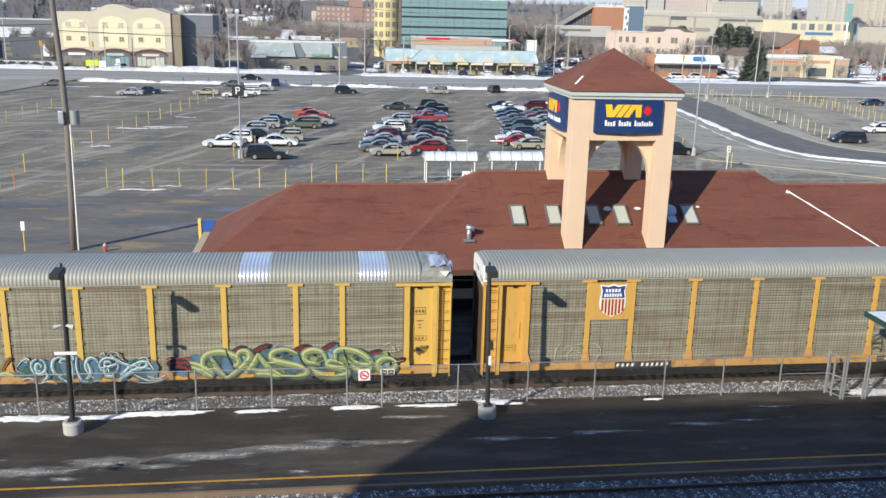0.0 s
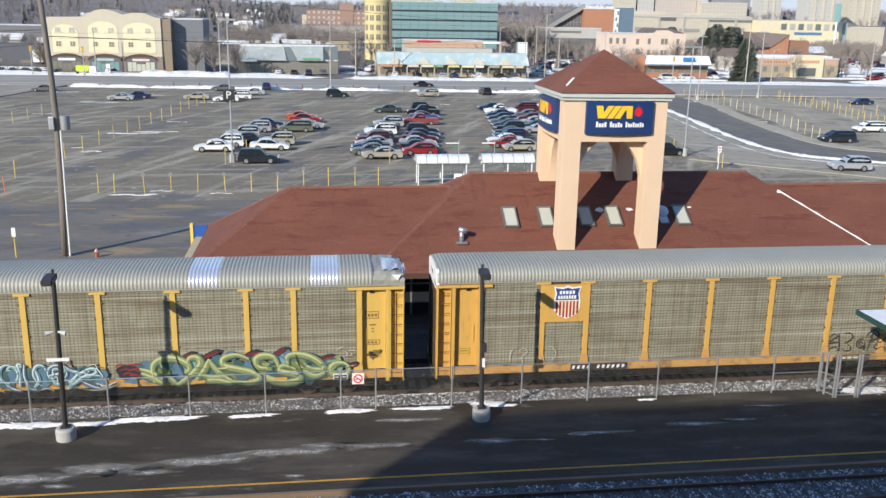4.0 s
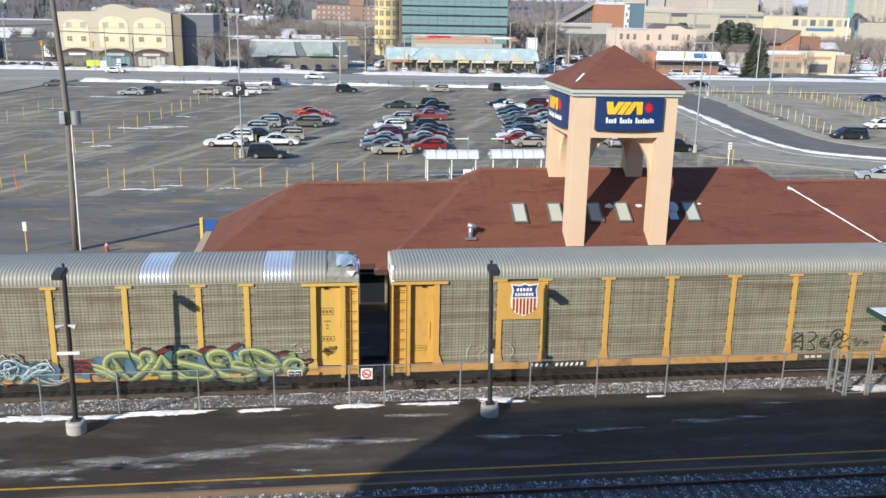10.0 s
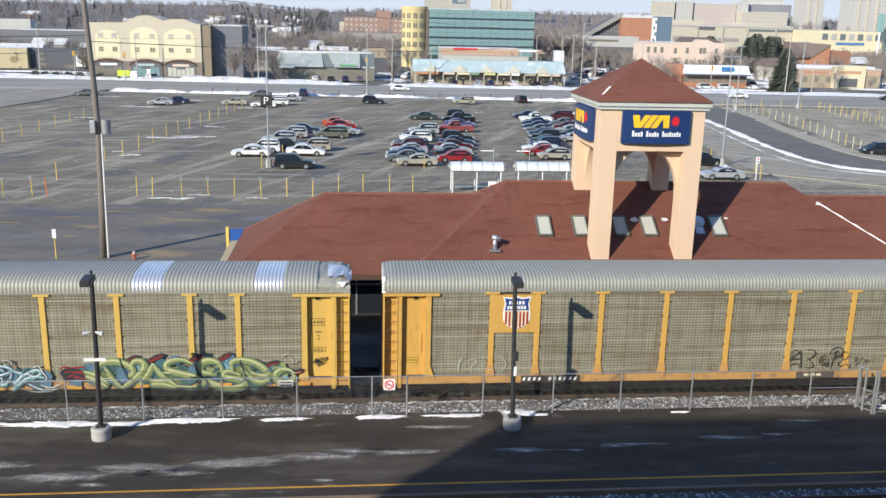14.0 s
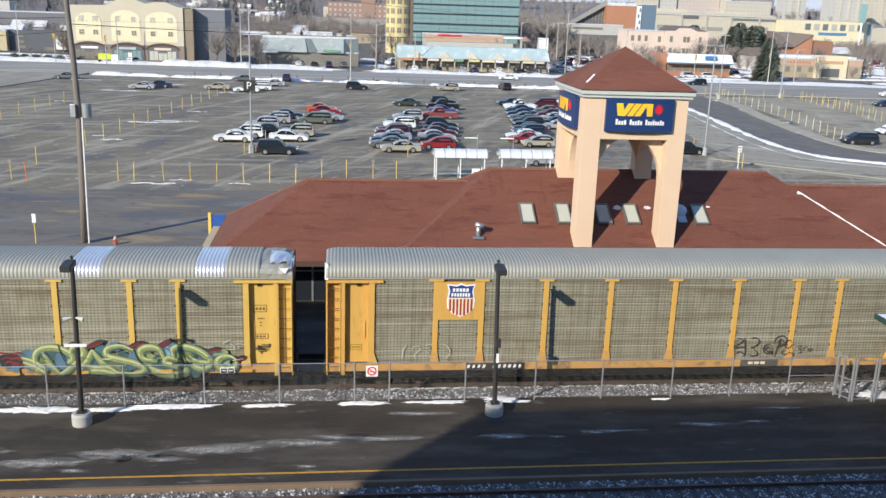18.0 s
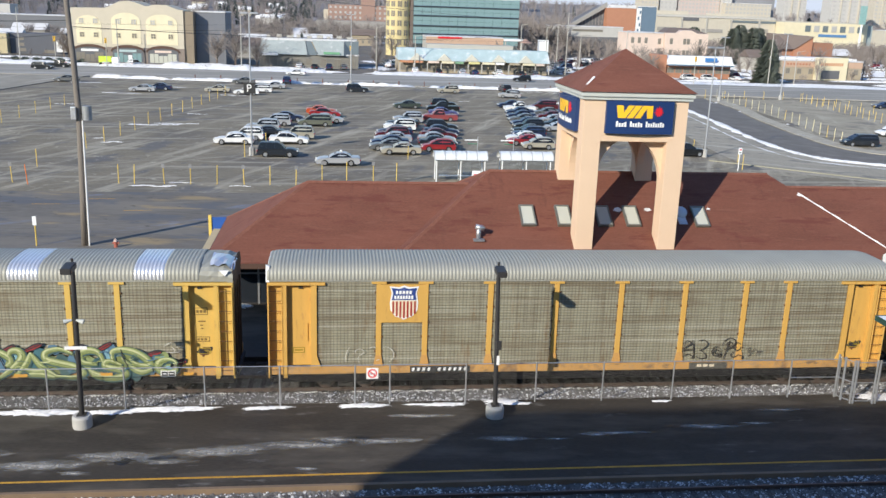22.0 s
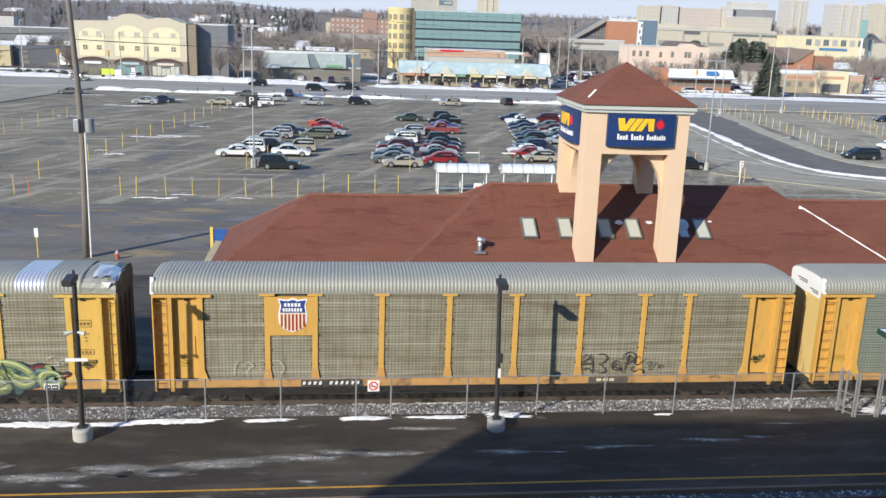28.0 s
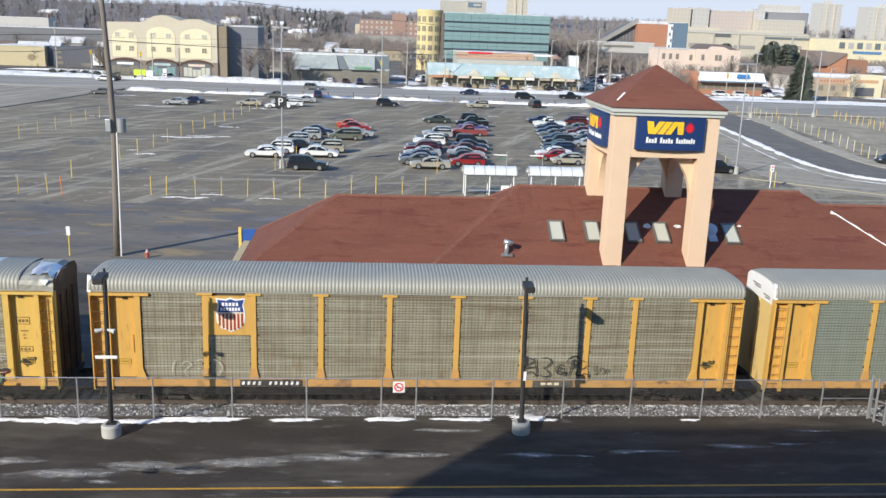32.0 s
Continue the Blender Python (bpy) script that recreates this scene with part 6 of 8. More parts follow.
for a, b, top in ((-12.8, -6.3, 12.3), (-3.7, 3.8, 13.2), (5.2, 13.4, 13.0)):
    w = (b - a) / 2
    pts = [(-w, -0.1, 5.05)] + [(-w * math.cos(math.pi * i / 14), -0.1, top - 2.2 + 2.2 * math.sin(math.pi * i / 14)) for i in range(15)] + [(w, -0.1, 5.05)]
    part("arched_panel", prism(B(), [(x + (a + b) / 2, y, z) for x, y, z in pts], (0, 0.095, 0)), PANEL_CREAM, hotel, "pale yellow arched panel")
    for z in (6.6, 10.2):
        for k in (-0.5, 0.5):
            o = part("window", inn_frame, None, hotel, at=((a + b) / 2 + k * w * 1.1, -0.13, z))
            for sx in (-0.31, 0.31):
                for sz in (0.12, 0.74):
                    part("pane", inn_pane if z < 8 else inn_blind, None, o, at=(sx, 0, sz))
for cx0, m in ((-9.6, GLASS_TOWN), (0.2, GLASS_TEAL), (9.4, GLASS_SKY)):
    w = 4.0
    pts = [(-w, -0.2, 0.1)] + [(-w * math.cos(math.pi * i / 10), -0.2, 3.0 + 1.3 * math.sin(math.pi * i / 10)) for i in range(11)] + [(w, -0.2, 0.1)]
    sf = part("shop_front", prism(B(), [(cx0 + x, y, z) for x, y, z in pts], (0, 0.07, 0)), SLATE, hotel, "arched glazed shop front")
    band = [(cx0 - 4.5 * math.cos(math.pi * i / 12), -0.3, 3.1 + 1.75 * math.sin(math.pi * i / 12)) for i in range(13)] + [(cx0 + 4.1 * math.cos(math.pi * i / 12), -0.3, 3.0 + 1.15 * math.sin(math.pi * i / 12)) for i in range(13)]
    part("arch_band", prism(B(), band, (0, 0.28, 0)), BROWN_TRIM, sf, "dark brown arched head")
    for i in range(6):
        part("pane", box(B(), cx0 - 3.5 + i * 1.18, cx0 - 2.45 + i * 1.18, -0.25, -0.19, 0.3, 2.7 if i not in (2, 3) else 2.2), (WHITE if i == 3 and m is GLASS_TEAL else m), sf)
    part("sign_band", box(B(), cx0 - 2.2, cx0 + 2.2, -0.28, -0.19, 3.0, 3.6, 0.03), (WHITE, TEAL_METAL, PINK)[int(cx0 > -5) + int(cx0 > 5)], hotel)
# annex slate lightened and turned blue to stand for haze
block("dark_annex", "dark slate annex beside the inn", -39.4, -31.5, 256, 14, 13.9, walls("hazed_blue_slate", c=(0.17, 0.178, 0.195)))
depot = block("corner_depot", "low cream corner building with a round window", -103.5, -91.0, 264, 12, 6.8, YELLOW_BRICK)
depot.matrix_world = pose(-107.0, 288.0, -0.3) @ Matrix.Diagonal((1.09, 1.0, 0.87, 1.0))
part("round_window", rod(B(), (2.6, -0.05, 3.0), (2.6, 0.1, 3.0), 1.15, n=24), walls("brown_round_panel", c=(0.3, 0.24, 0.15)), depot)
# wing colour darkened to blue-grey to stand for its unlit side
part("side_wing", box(B(), 6.5, 20.6, 2, 12, -0.5, 6.9), walls("shaded_wing_wall", c=(0.11, 0.115, 0.13)), depot, "side wing coloured dark blue-grey for shade")
for x, z in ((8.6, 4.6), (8.6, 2.6), (9.0, 0.8), (15.5, 0.3)):
    part("wing_window", box(B(), x, x + (1.6 if x < 15 else 3.0), 1.94, 2.03, z, z + 1.1), GLASS_TOWN, depot)
part("white_bay", box(B(), 19.0, 21.6, 1.2, 1.98, 0.8, 5.0, 0.03), WHITE, depot, "white panelled bay")

# shops with angular pale teal roofs
SHOP_METAL = mat("weathered_grey_green_roof", (0.33, 0.365, 0.35), 0.7, 0.0, var=0.2, scale=0.4, bump=0.1, stain=(0.5, 0.51, 0.5), stain_at=0.6, stain_scale=0.6, spec=0.2)
shop = block("teal_roof_shop", "low shop with steep weathered grey-green metal roofs", -22.5, 4.9, 256, 14, 3.3, walls("shop_grey_wall", c=(0.2, 0.19, 0.165)), 1, 7, 1.9, 1.9, 0, 0.4)
part("sloped_roof", prism(B(), [(-13.7, -1.0, 3.4), (-0.4, -1.0, 3.4), (-1.2, 2.6, 7.0), (-13.3, 2.6, 7.0)], (0, 4, 0)), SHOP_METAL, shop, "steep grey-green metal roof")
part("sloped_roof", prism(B(), [(2.6, -1.0, 3.4), (9.6, -1.0, 3.4), (9.6, 2.6, 7.2), (0.6, 2.6, 7.2)], (0, 4, 0)), SHOP_METAL, shop, "steep grey-green metal roof")
# dark teal on the gap and end slope stands for their shade
part("shaded_gable", prism(B(), [(-0.3, -0.4, 3.4), (2.4, -0.4, 3.4), (0.4, 2.8, 7.0), (-1.1, 2.8, 7.0)], (0, 1, 0)), TEAL_DARK, shop)
part("end_gable", prism(B(), [(9.7, -0.8, 3.4), (13.6, 1.0, 1.2), (13.8, 3.0, 7.2), (9.7, 2.7, 7.2)], (0, 3, 0)), TEAL_DARK, shop)
part("parapet", box(B(), -13.4, 13.4, 3.2, 13, 7.0, 7.6), FLAT_ROOF, shop)
for i in range(9):
    part("roof_unit", box(B(), -12 + i * 2.8, -11 + i * 2.8 + 0.4 * (i % 3), 5, 6.2, 7.6, 8.3 + 0.3 * (i % 2), 0.05), PALE_WALL, shop)
part("sign_band", box(B(), -13, -8.5, -1.12, -1.0, 3.0, 3.6), WHITE, shop)
part("sign_band", box(B(), 4, 8.5, -1.12, -1.0, 3.7, 4.3), mat("leaf_green_sign", (0.16, 0.36, 0.2), 0.5, bump=0), shop)

# strip mall with a pale teal roof, pediments and sign bands
mall = block("strip_mall", "long strip mall with a pale teal roof and pediments", 15.8, 57.6, 250, 16, 3.0, TAN, 1, 20, 1.7, 1.8, 0, 0.3)
part("sloped_roof", prism(B(), [(-21.2, -2.4, 3.1), (-21.2, 7, 3.1), (-21.2, 6.5, 6.2), (-21.2, 1.6, 6.2)], (42.4, 0, 0)), TEAL_METAL, mall, "pale teal metal roof")
part("parapet", box(B(), -12.6, 12, 5.4, 12, 6.1, 7.3), PALE_WALL, mall)
PEDIMENT = walls("faded_cream_pediment", c=(0.55, 0.53, 0.44))
for i in range(5):
    x = -16.0 + i * 7.6
    part("pediment", prism(B(), [(x - 2.1, -2.55, 3.15), (x + 2.1, -2.55, 3.15), (x, -2.55, 5.0)], (0, 4, 0)), PEDIMENT, mall, "cream triangular pediment")
SIGNS = [mat("faded_orange_sign", (0.5, 0.24, 0.13), 0.6, bump=0), mat("shop_green", (0.2, 0.33, 0.2), 0.5, bump=0), mat("pale_yellow_sign", (0.6, 0.55, 0.25), 0.5, bump=0)]
for i in range(11):
    a = -20.6 + i * 3.78
    part("sign_band", box(B(), a, a + (3.5, 2.4, 3.1)[i % 3], -2.62, -2.45, 2.45, 3.05, 0.03), (SIGNS[0], SIGNS[0], PINK, PANEL_CREAM, SIGNS[1], SIGNS[2], PANEL_CREAM, WHITE, TAN, PANEL_CREAM, PINK)[i], mall)
for i in range(12):
    part("column", box(B(), -20.8 + i * 3.78, -20.5 + i * 3.78, -2.4, -2.1, 0, 2.45), PALE_WALL, mall)
for i, c in enumerate(("white", "black", "silver", "navy", "white", "black", "grey")):
    car("sedan" if i % 2 else "suv", c, 20 + i * 5.4 + (i % 3), 244.5, 84 + i * 3, "parked before the shops", "cars before the shops", -0.25)
for i, c in enumerate(("silver", "black", "navy", "grey")):
    car("suv" if i != 1 else "sedan", c, -11 + i * 3.9, 251.5, 80 + 5 * i, "parked before the shops", "cars before the shops", -0.25)
rng = random.Random(5)
LOT_CARS = (*((74 + 4.2 * (i % 7) + 6 * (i // 7), 296 + 15 * (i // 7)) for i in range(21)), (13.6, 268), (15.4, 274), (17, 280), (14.2, 286), (18, 290), (-70, 246), (-61, 246.5), (-54, 247), (64, 262), (67, 268), (66, 276), (71, 283), (70, 292), (75, 300), (80, 297), (84, 310), (78, 318), (90, 322), (88, 300), (94, 312), (118, 262), (121, 268), (117, 276), (124, 284), (128, 300), (140, 310), (146, 306), (152, 316), (104, 247), (98, 246.5), (112, 247.2), *((196 + 5.5 * (i % 8) + 7 * (i // 8), 322 + 22 * (i // 8)) for i in range(14)), (165, 252), (169, 256), (172, 262), (158, 300), (100, 300))
for i, (x, y) in enumerate(LOT_CARS):
    car(("sedan", "suv", "van")[i % 3], rng.choice(("white", "silver", "grey", "black", "navy", "white", "maroon", "red")), x, y, rng.choice((0, 180, 90, 60)) + rng.uniform(-6, 6), "parked beyond the main road", "cars beyond the main road", -0.28)

# office with glass bands and a round yellow tower
office = thing("office_building", (46.5, 340, 0), "teal glass office with a round yellow corner tower", "building")
part("core", box(B(), -19.8, 20, 0.25, 26, -0.5, 20.8), BAND_DARK, office)
for z0, z1 in ((18.1, 20.9), (14.8, 17.4), (11.2, 14.1), (8.2, 10.4), (4.4, 7.5)):
    for k in range(2):
        za, zb = z0 + (z1 - z0) * (0.5 * k) + 0.06, z0 + (z1 - z0) * (0.5 * k + 0.5)
        for i in range(12):
            x = -19.8 + 39.8 * i / 12
            part("pane", box(B(), x + 0.04, x + 3.28, -0.02 - 0.02 * k, 0.24, za, zb), GLASS_TEAL, office)
    part("mullion_rail", box(B(), -19.8, 20, -0.1, 0.23, z0 - 0.12, z0 + 0.05), BLUE_GREY, office)
part("parapet", box(B(), -19.9, 20.1, -0.1, 1.0, 20.9, 21.3), TEAL_METAL, office)
part("penthouse", box(B(), -20, -8.5, 12, 22, 20.8, 25.6), PALE_WALL, office)
part("penthouse", box(B(), -10.5, -3.2, 10, 22, 20.8, 25.9), PALE_WALL, office)
psign = part("penthouse_sign", box(B(), -10.2, -5.0, 9.9, 10.0, 23.4, 25.2), BLUE_GREY, office)
part("lettering_bar", box(B(), -8.2, -5.4, 9.84, 9.9, 23.9, 24.7), PALE_WALL, psign)
for x, h in ((-18, 29.5), (-14, 28.0)):
    part("antenna", rod(B(), (x, 15, 25.4), (x, 15, h), 0.1, n=6), STEEL, office)
TOWER_YELLOW = walls("yellow_stucco", c=(0.6, 0.5, 0.26))
bm = B()
rod(bm, (-25.0, 4.0, -0.5), (-25.0, 4.0, 21.4), 4.75, n=36)
cyl = part("round_tower", bm, TOWER_YELLOW, office, "round yellow corner tower")
part("cornice", rod(B(), (-25.0, 4.0, 20.6), (-25.0, 4.0, 21.8), 4.95, n=36), TOWER_YELLOW, office)
ring_win = mesh_of("window", box(B(), -0.75, 0.75, -0.06, 0.06, 0, 2.0), GLASS_TOWN)
mull = mesh_of("mullion", box(B(), -0.05, 0.05, -0.09, 0.06, 0, 2.0), TOWER_YELLOW)
for f in range(5):
    for i in range(7):
        a = math.radians(-180 + i * 30)
        o = part("window", ring_win, None, cyl, at=pose(-25.0 + 4.75 * math.cos(a), 4.0 + 4.75 * math.sin(a), 3.6 + f * 3.45, 0, 0, math.degrees(a) + 90))
        part("mullion", mull, None, o)
part("dark_corner", box(B(), -20.9, -19.85, 0.6, 6, -0.5, 20.8), BROWN, office)
pod = block("shop_row", "low peach-fronted shop row before the office", 28, 53.6, 300, 14, 8.0, PALE_WALL, 1, 8, 1.8, 1.4, 2, 1)
part("trim_band", box(B(), -12.9, 12.9, -0.35, -0.003, 5.5, 8.1), PEACH, pod, "peach fascia band")
part("lettering_bar", box(B(), -9, -1, -0.42, -0.34, 7.6, 8.2), SIGN_RED, pod)
part("canopy", box(B(), 13, 19.5, -2, 6, 7.4, 8.0), WHITE, pod)
for x in (13.5, 19):
    part("canopy_post", rod(B(), (x, -1.6, -0.3), (x, -1.6, 7.4), 0.2, n=6), PALE_WALL, pod)

pink = thing("pink_motel", (119.5, 330, 0), "pale pink stucco motel with small windows", "building")
part("wall", box(B(), -13, 0.4, 0, 14, -0.5, 10.9), PINK, pink)
part("wall", prism(B(), [(0.5, -1.5, -0.5), (0.5, -1.5, 11.2), (4.8, -1.5, 11.3), (7.2, -1.5, 12.3), (10.4, -1.5, 12.3), (12.6, -1.5, 11.3), (17, -1.5, 11.2), (17, -1.5, -0.5)], (0, 15, 0)), PINK, pink)
part("roof", prism(B(), [(0.2, 0, 11.25), (17.2, 0, 11.25), (13, 5, 13.0), (4.5, 5, 13.0)], (0, 7, 0)), BROWN, pink)
part("roof", box(B(), -13.2, 0.3, -0.2, 14.2, 10.91, 11.2), FLAT_ROOF, pink)
fr, pa = window_mesh(1.15, 2.1)
for x, y, z in [(-11.6 + k * 2.6, 0, 7.2) for k in range(3)] + [(x, -1.5, z) for z in (3.0, 7.2) for x in (2.8, 8.0, 9.4, 14.0)] + [(-1.2, 0, 7.0), (-1.2, 0, 3.4)]:
    o = part("window", fr, None, pink, at=(x, y - 0.03, z))
    part("pane", pa, None, o)
bw = block("diner", "low brick diner with a white snow-covered roof", 94.0, 113.2, 254, 12, 3.6, RED_BRICK, 1, 8, 2.0, 1.5, 0, 1.2)
part("awning", prism(B(), [(-9.9, -1.8, 3.5), (-9.9, 5, 3.5), (-9.9, 4, 6.0), (-9.9, 0.6, 6.0)], (19.8, 0, 0)), WHITE, bw, "white sloping roof")
part("edge_band", box(B(), -9.95, 9.95, -1.9, -1.8, 3.3, 3.7), BLUE_GREY, bw)
part("sign", box(B(), 1.2, 4.8, -1.5, -1.2, 4.6, 5.7), mat("bright_blue_sign", (0.06, 0.2, 0.45), 0.5, bump=0), bw)
part("side_wall", box(B(), -12.4, -9.95, -0.5, 8, -0.5, 6.2), RED_BRICK, bw)
rest = block("restaurant", "tan stucco restaurant with a tall yellow entrance front", 133.2, 159, 262, 14, 5.2, TAN, 1, 7, 1.4, 1.6, 0, 1.4)
part("upper_band", box(B(), -12.9, 12.9, -0.12, -0.003, 3.4, 5.1), PEACH, rest)
part("entrance_front", box(B(), -2.6, 7.6, -0.9, 0.05, -0.4, 6.4), PANEL_CREAM, rest)
part("entrance_glass", box(B(), -0.6, 5.2, -1.0, -0.85, 0.1, 2.6), SLATE, rest)
for i in range(11):
    part("lettering_bar", box(B(), -1.2 + i * 0.68, -0.75 + i * 0.68, -0.98, -0.88, 4.0, 4.9), SIGNS[0], rest)
for i in range(8):
    part("lettering_bar", box(B(), -11.6 + i * 1.0, -11.0 + i * 1.0, -0.2, -0.11, 4.0, 4.6), RED_BRICK, rest)
part("roof_snow", box(B(), -12, 12, 2, 12, 5.55, 6.1, 0.2), SNOW, rest)
bh = thing("brick_hall", (174, 330, 0), "orange brick hall with a brown sloping roof", "building")
part("wall", box(B(), -8.4, -2.5, 1, 16, -0.5, 6.6), RED_BRICK, bh)
part("gable", prism(B(), [(-2.5, 0, -0.5), (-2.5, 0, 6.6), (4.8, 0, 11.4), (4.8, 0, -0.5)], (0, 14, 0)), RED_BRICK, bh)
part("roof", prism(B(), [(-9.4, -0.4, 6.4), (-2.4, -0.4, 6.7), (4.9, -0.4, 11.5), (-6, 8, 12.0)], (0, 9, 0.2)), BROWN, bh)
part("block_wing", box(B(), 4.9, 13.6, 1, 12, -0.5, 9.2), walls("brown_brick", c=(0.3, 0.155, 0.1)), bh)
for x in (-7.6, -5.2):
    part("window", box(B(), x, x + 1.4, 0.93, 1.02, 2.6, 4.4), GLASS_TOWN, bh)
bt = block("brick_tower", "orange brick tower with snow on top", 124, 138, 420, 5, 20.4, RED_BRICK)
part("roof_rail", box(B(), -6.8, 6.8, 0.3, 1, 20.76, 21.8), FLAT_ROOF, bt)
blue_t = block("blue_tower", "blue-grey clad tower with a white window strip", 140.6, 147.8, 420, 6, 21.3, BLUE_GREY)
part("window_strip", box(B(), -6.0, -3.7, -0.4, 8, -0.5, 20.6), WHITE, blue_t, "white strip with dark windows")
for i in range(6):
    part("window", box(B(), -5.4 + 0.7 * (i % 2), -4.6 + 0.7 * (i % 2), -0.46, -0.38, 4 + i * 2.8, 5.6 + i * 2.8), BLUE_GREY, blue_t)
hall = block("arena_hall", "long low pale metal hall with a snowy roof", 93.5, 126, 400, 14, 11.6, FAR_WHITE, 1, 1, 14, 1.0, 6, 3.6)
part("lower_front", box(B(), -16.2, 16.2, -0.2, -0.003, -0.5, 7.4), SLATE, hall, "dark glazed lower front")
big = thing("steel_truss_hall", (106, 425, 0), "dark glazed hall under a sloping steel roof", "building")
part("wall", prism(B(), [(0.5, 0, -0.5), (0.5, 0, 11.4), (18.5, 0, 21.5), (18.5, 0, -0.5)], (0, 14, 0)), SLATE, big)
part("roof_slope", prism(B(), [(-1.5, -2, 10.6), (1.5, -2, 10.6), (18.6, -2, 20.6), (18.6, -2, 22.8)], (0, 2, 0)), GREY_WALL, big)
for i in range(11):
    x = 1.2 + i * 1.6
    part("mullion", box(B(), x, x + 0.16, -0.1, -0.003, 4, 11.0 + (x - 0.5) * 0.55), GREY_WALL, big)
for z in (8.0, 11.0, 14.0, 17.0):
    part("transom", box(B(), 0.6 + max(0.0, (z - 11.2) / 0.56), 18.4, -0.09, -0.003, z, z + 0.14), GREY_WALL, big)
mall2 = block("shopping_mall", "long cream shopping mall with darker glazed bands", 169, 237, 480, 30, 18.2, FAR_CREAM, roof=False)
part("roof", box(B(), -34.2, 34.2, 3, 28, 18.21, 18.8), PALE_WALL, mall2)
for a, b, z0, z1, m in ((-20, -10, 15.6, 17.6, SLATE), (8, 34, 15.4, 16.6, TEAL_DARK), (-33, -22, 10, 12, GREY_WALL), (-8, 4, 9.8, 11.6, GREY_WALL), (14, 30, 10.5, 12.4, GREY_WALL)):
    part("glazed_band", box(B(), a, b, -0.25, -0.003, z0, z1), m, mall2)
for a, b, h in ((-33.9, -14, 2.0), (2, 20, 1.4)):
    part("upper_hall", box(B(), a, b, 6, 20, 18.82, 18.6 + h), FAR_CREAM, mall2)
m3 = block("mall_wing", "bright cream mall wing with a blue strip and glazing", 237.3, 285, 470, 26, 16.6, PANEL_CREAM, roof=False)
part("roof", box(B(), -23.6, 23.6, 2, 24, 16.61, 17.2), PALE_WALL, m3)
part("blue_strip", box(B(), -4, 12, -0.3, -0.003, 9.4, 10.8), mat("mall_blue", (0.1, 0.22, 0.4), 0.5, bump=0), m3)
for i in range(7):
    part("glazed_bay", box(B(), -12 + i * 5.0, -9 + i * 5.0, -0.25, -0.003, 12.0, 15.2), GLASS_FAR if i % 2 else TEAL_DARK, m3)
# end wall teal paled to stand for haze
part("teal_gable", box(B(), 23.9, 28, 2, 20, -0.5, 16.0), walls("hazy_teal_wall", c=(0.27, 0.32, 0.32)), m3, "teal glazed end of the wing")
block("mall_annex", "plain cream store beyond the mall", 294, 330, 500, 20, 13.6, FAR_CREAM, 1, 4, 3.0, 2.0, 2, 1.5, far=True)
py = thing("mall_pylon", (276.5, 462, 0), "tall teal sign pylon on a white mast", "sign")
part("sign", box(B(), -1.7, 1.7, -0.5, 0.5, 16.6, 26.2, 0.1), mat("pylon_teal", (0.24, 0.4, 0.38), 0.6, bump=0), py)
part("mast", rod(B(), (0, 0, -0.5), (0, 0, 16.6), 0.7, 0.5, 10), WHITE, py)
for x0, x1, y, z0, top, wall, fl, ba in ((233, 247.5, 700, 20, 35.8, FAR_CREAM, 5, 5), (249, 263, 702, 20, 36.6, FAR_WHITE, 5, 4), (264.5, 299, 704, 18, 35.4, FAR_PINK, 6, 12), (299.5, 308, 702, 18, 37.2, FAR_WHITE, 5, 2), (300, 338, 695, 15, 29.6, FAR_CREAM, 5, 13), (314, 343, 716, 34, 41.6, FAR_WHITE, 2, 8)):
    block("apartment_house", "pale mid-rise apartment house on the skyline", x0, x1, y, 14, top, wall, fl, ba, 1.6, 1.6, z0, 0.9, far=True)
# slate lightened to stand for haze on the skyline
block("dark_glass_house", "dark glazed apartment house on the skyline", 309, 346, 707, 14, 36.0, walls("hazed_far_slate", c=(0.24, 0.24, 0.25)))
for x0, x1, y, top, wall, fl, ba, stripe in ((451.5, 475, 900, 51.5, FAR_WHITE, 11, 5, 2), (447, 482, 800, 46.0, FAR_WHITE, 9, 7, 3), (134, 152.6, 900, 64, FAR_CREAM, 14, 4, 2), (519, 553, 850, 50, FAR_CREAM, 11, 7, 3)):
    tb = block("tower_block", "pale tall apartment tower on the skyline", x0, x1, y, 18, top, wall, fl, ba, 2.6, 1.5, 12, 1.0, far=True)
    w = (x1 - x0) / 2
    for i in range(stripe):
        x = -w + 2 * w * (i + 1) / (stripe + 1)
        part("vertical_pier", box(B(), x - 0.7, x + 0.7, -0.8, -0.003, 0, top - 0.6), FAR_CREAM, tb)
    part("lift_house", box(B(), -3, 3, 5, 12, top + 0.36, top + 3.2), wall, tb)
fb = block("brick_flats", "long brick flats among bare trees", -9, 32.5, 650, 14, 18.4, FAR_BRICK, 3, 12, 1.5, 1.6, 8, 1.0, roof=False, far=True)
part("raised_block", box(B(), 2.4, 12, -0.5, 12, 0, 23.2), FAR_BRICK, fb)
part("wing", box(B(), -24, -8, 4, 14, 0, 15.0), FAR_CREAM, fb)
block("grey_warehouse", "long low grey warehouse beside a snowy yard", -16, 34, 600, 18, 8.2, GREY_WALL, roof=False)
block("pale_flats", "pale low flats on the far hill", -236, -205, 600, 14, 11.6, FAR_WHITE, 1, 9, 1.6, 1.6, 5, 1, far=True)
block("long_shed", "long low slate shed beyond the inn", -190, -98, 420, 16, 8.8, walls("dull_slate_shed", c=(0.17, 0.175, 0.185)))
rng = random.Random(21)
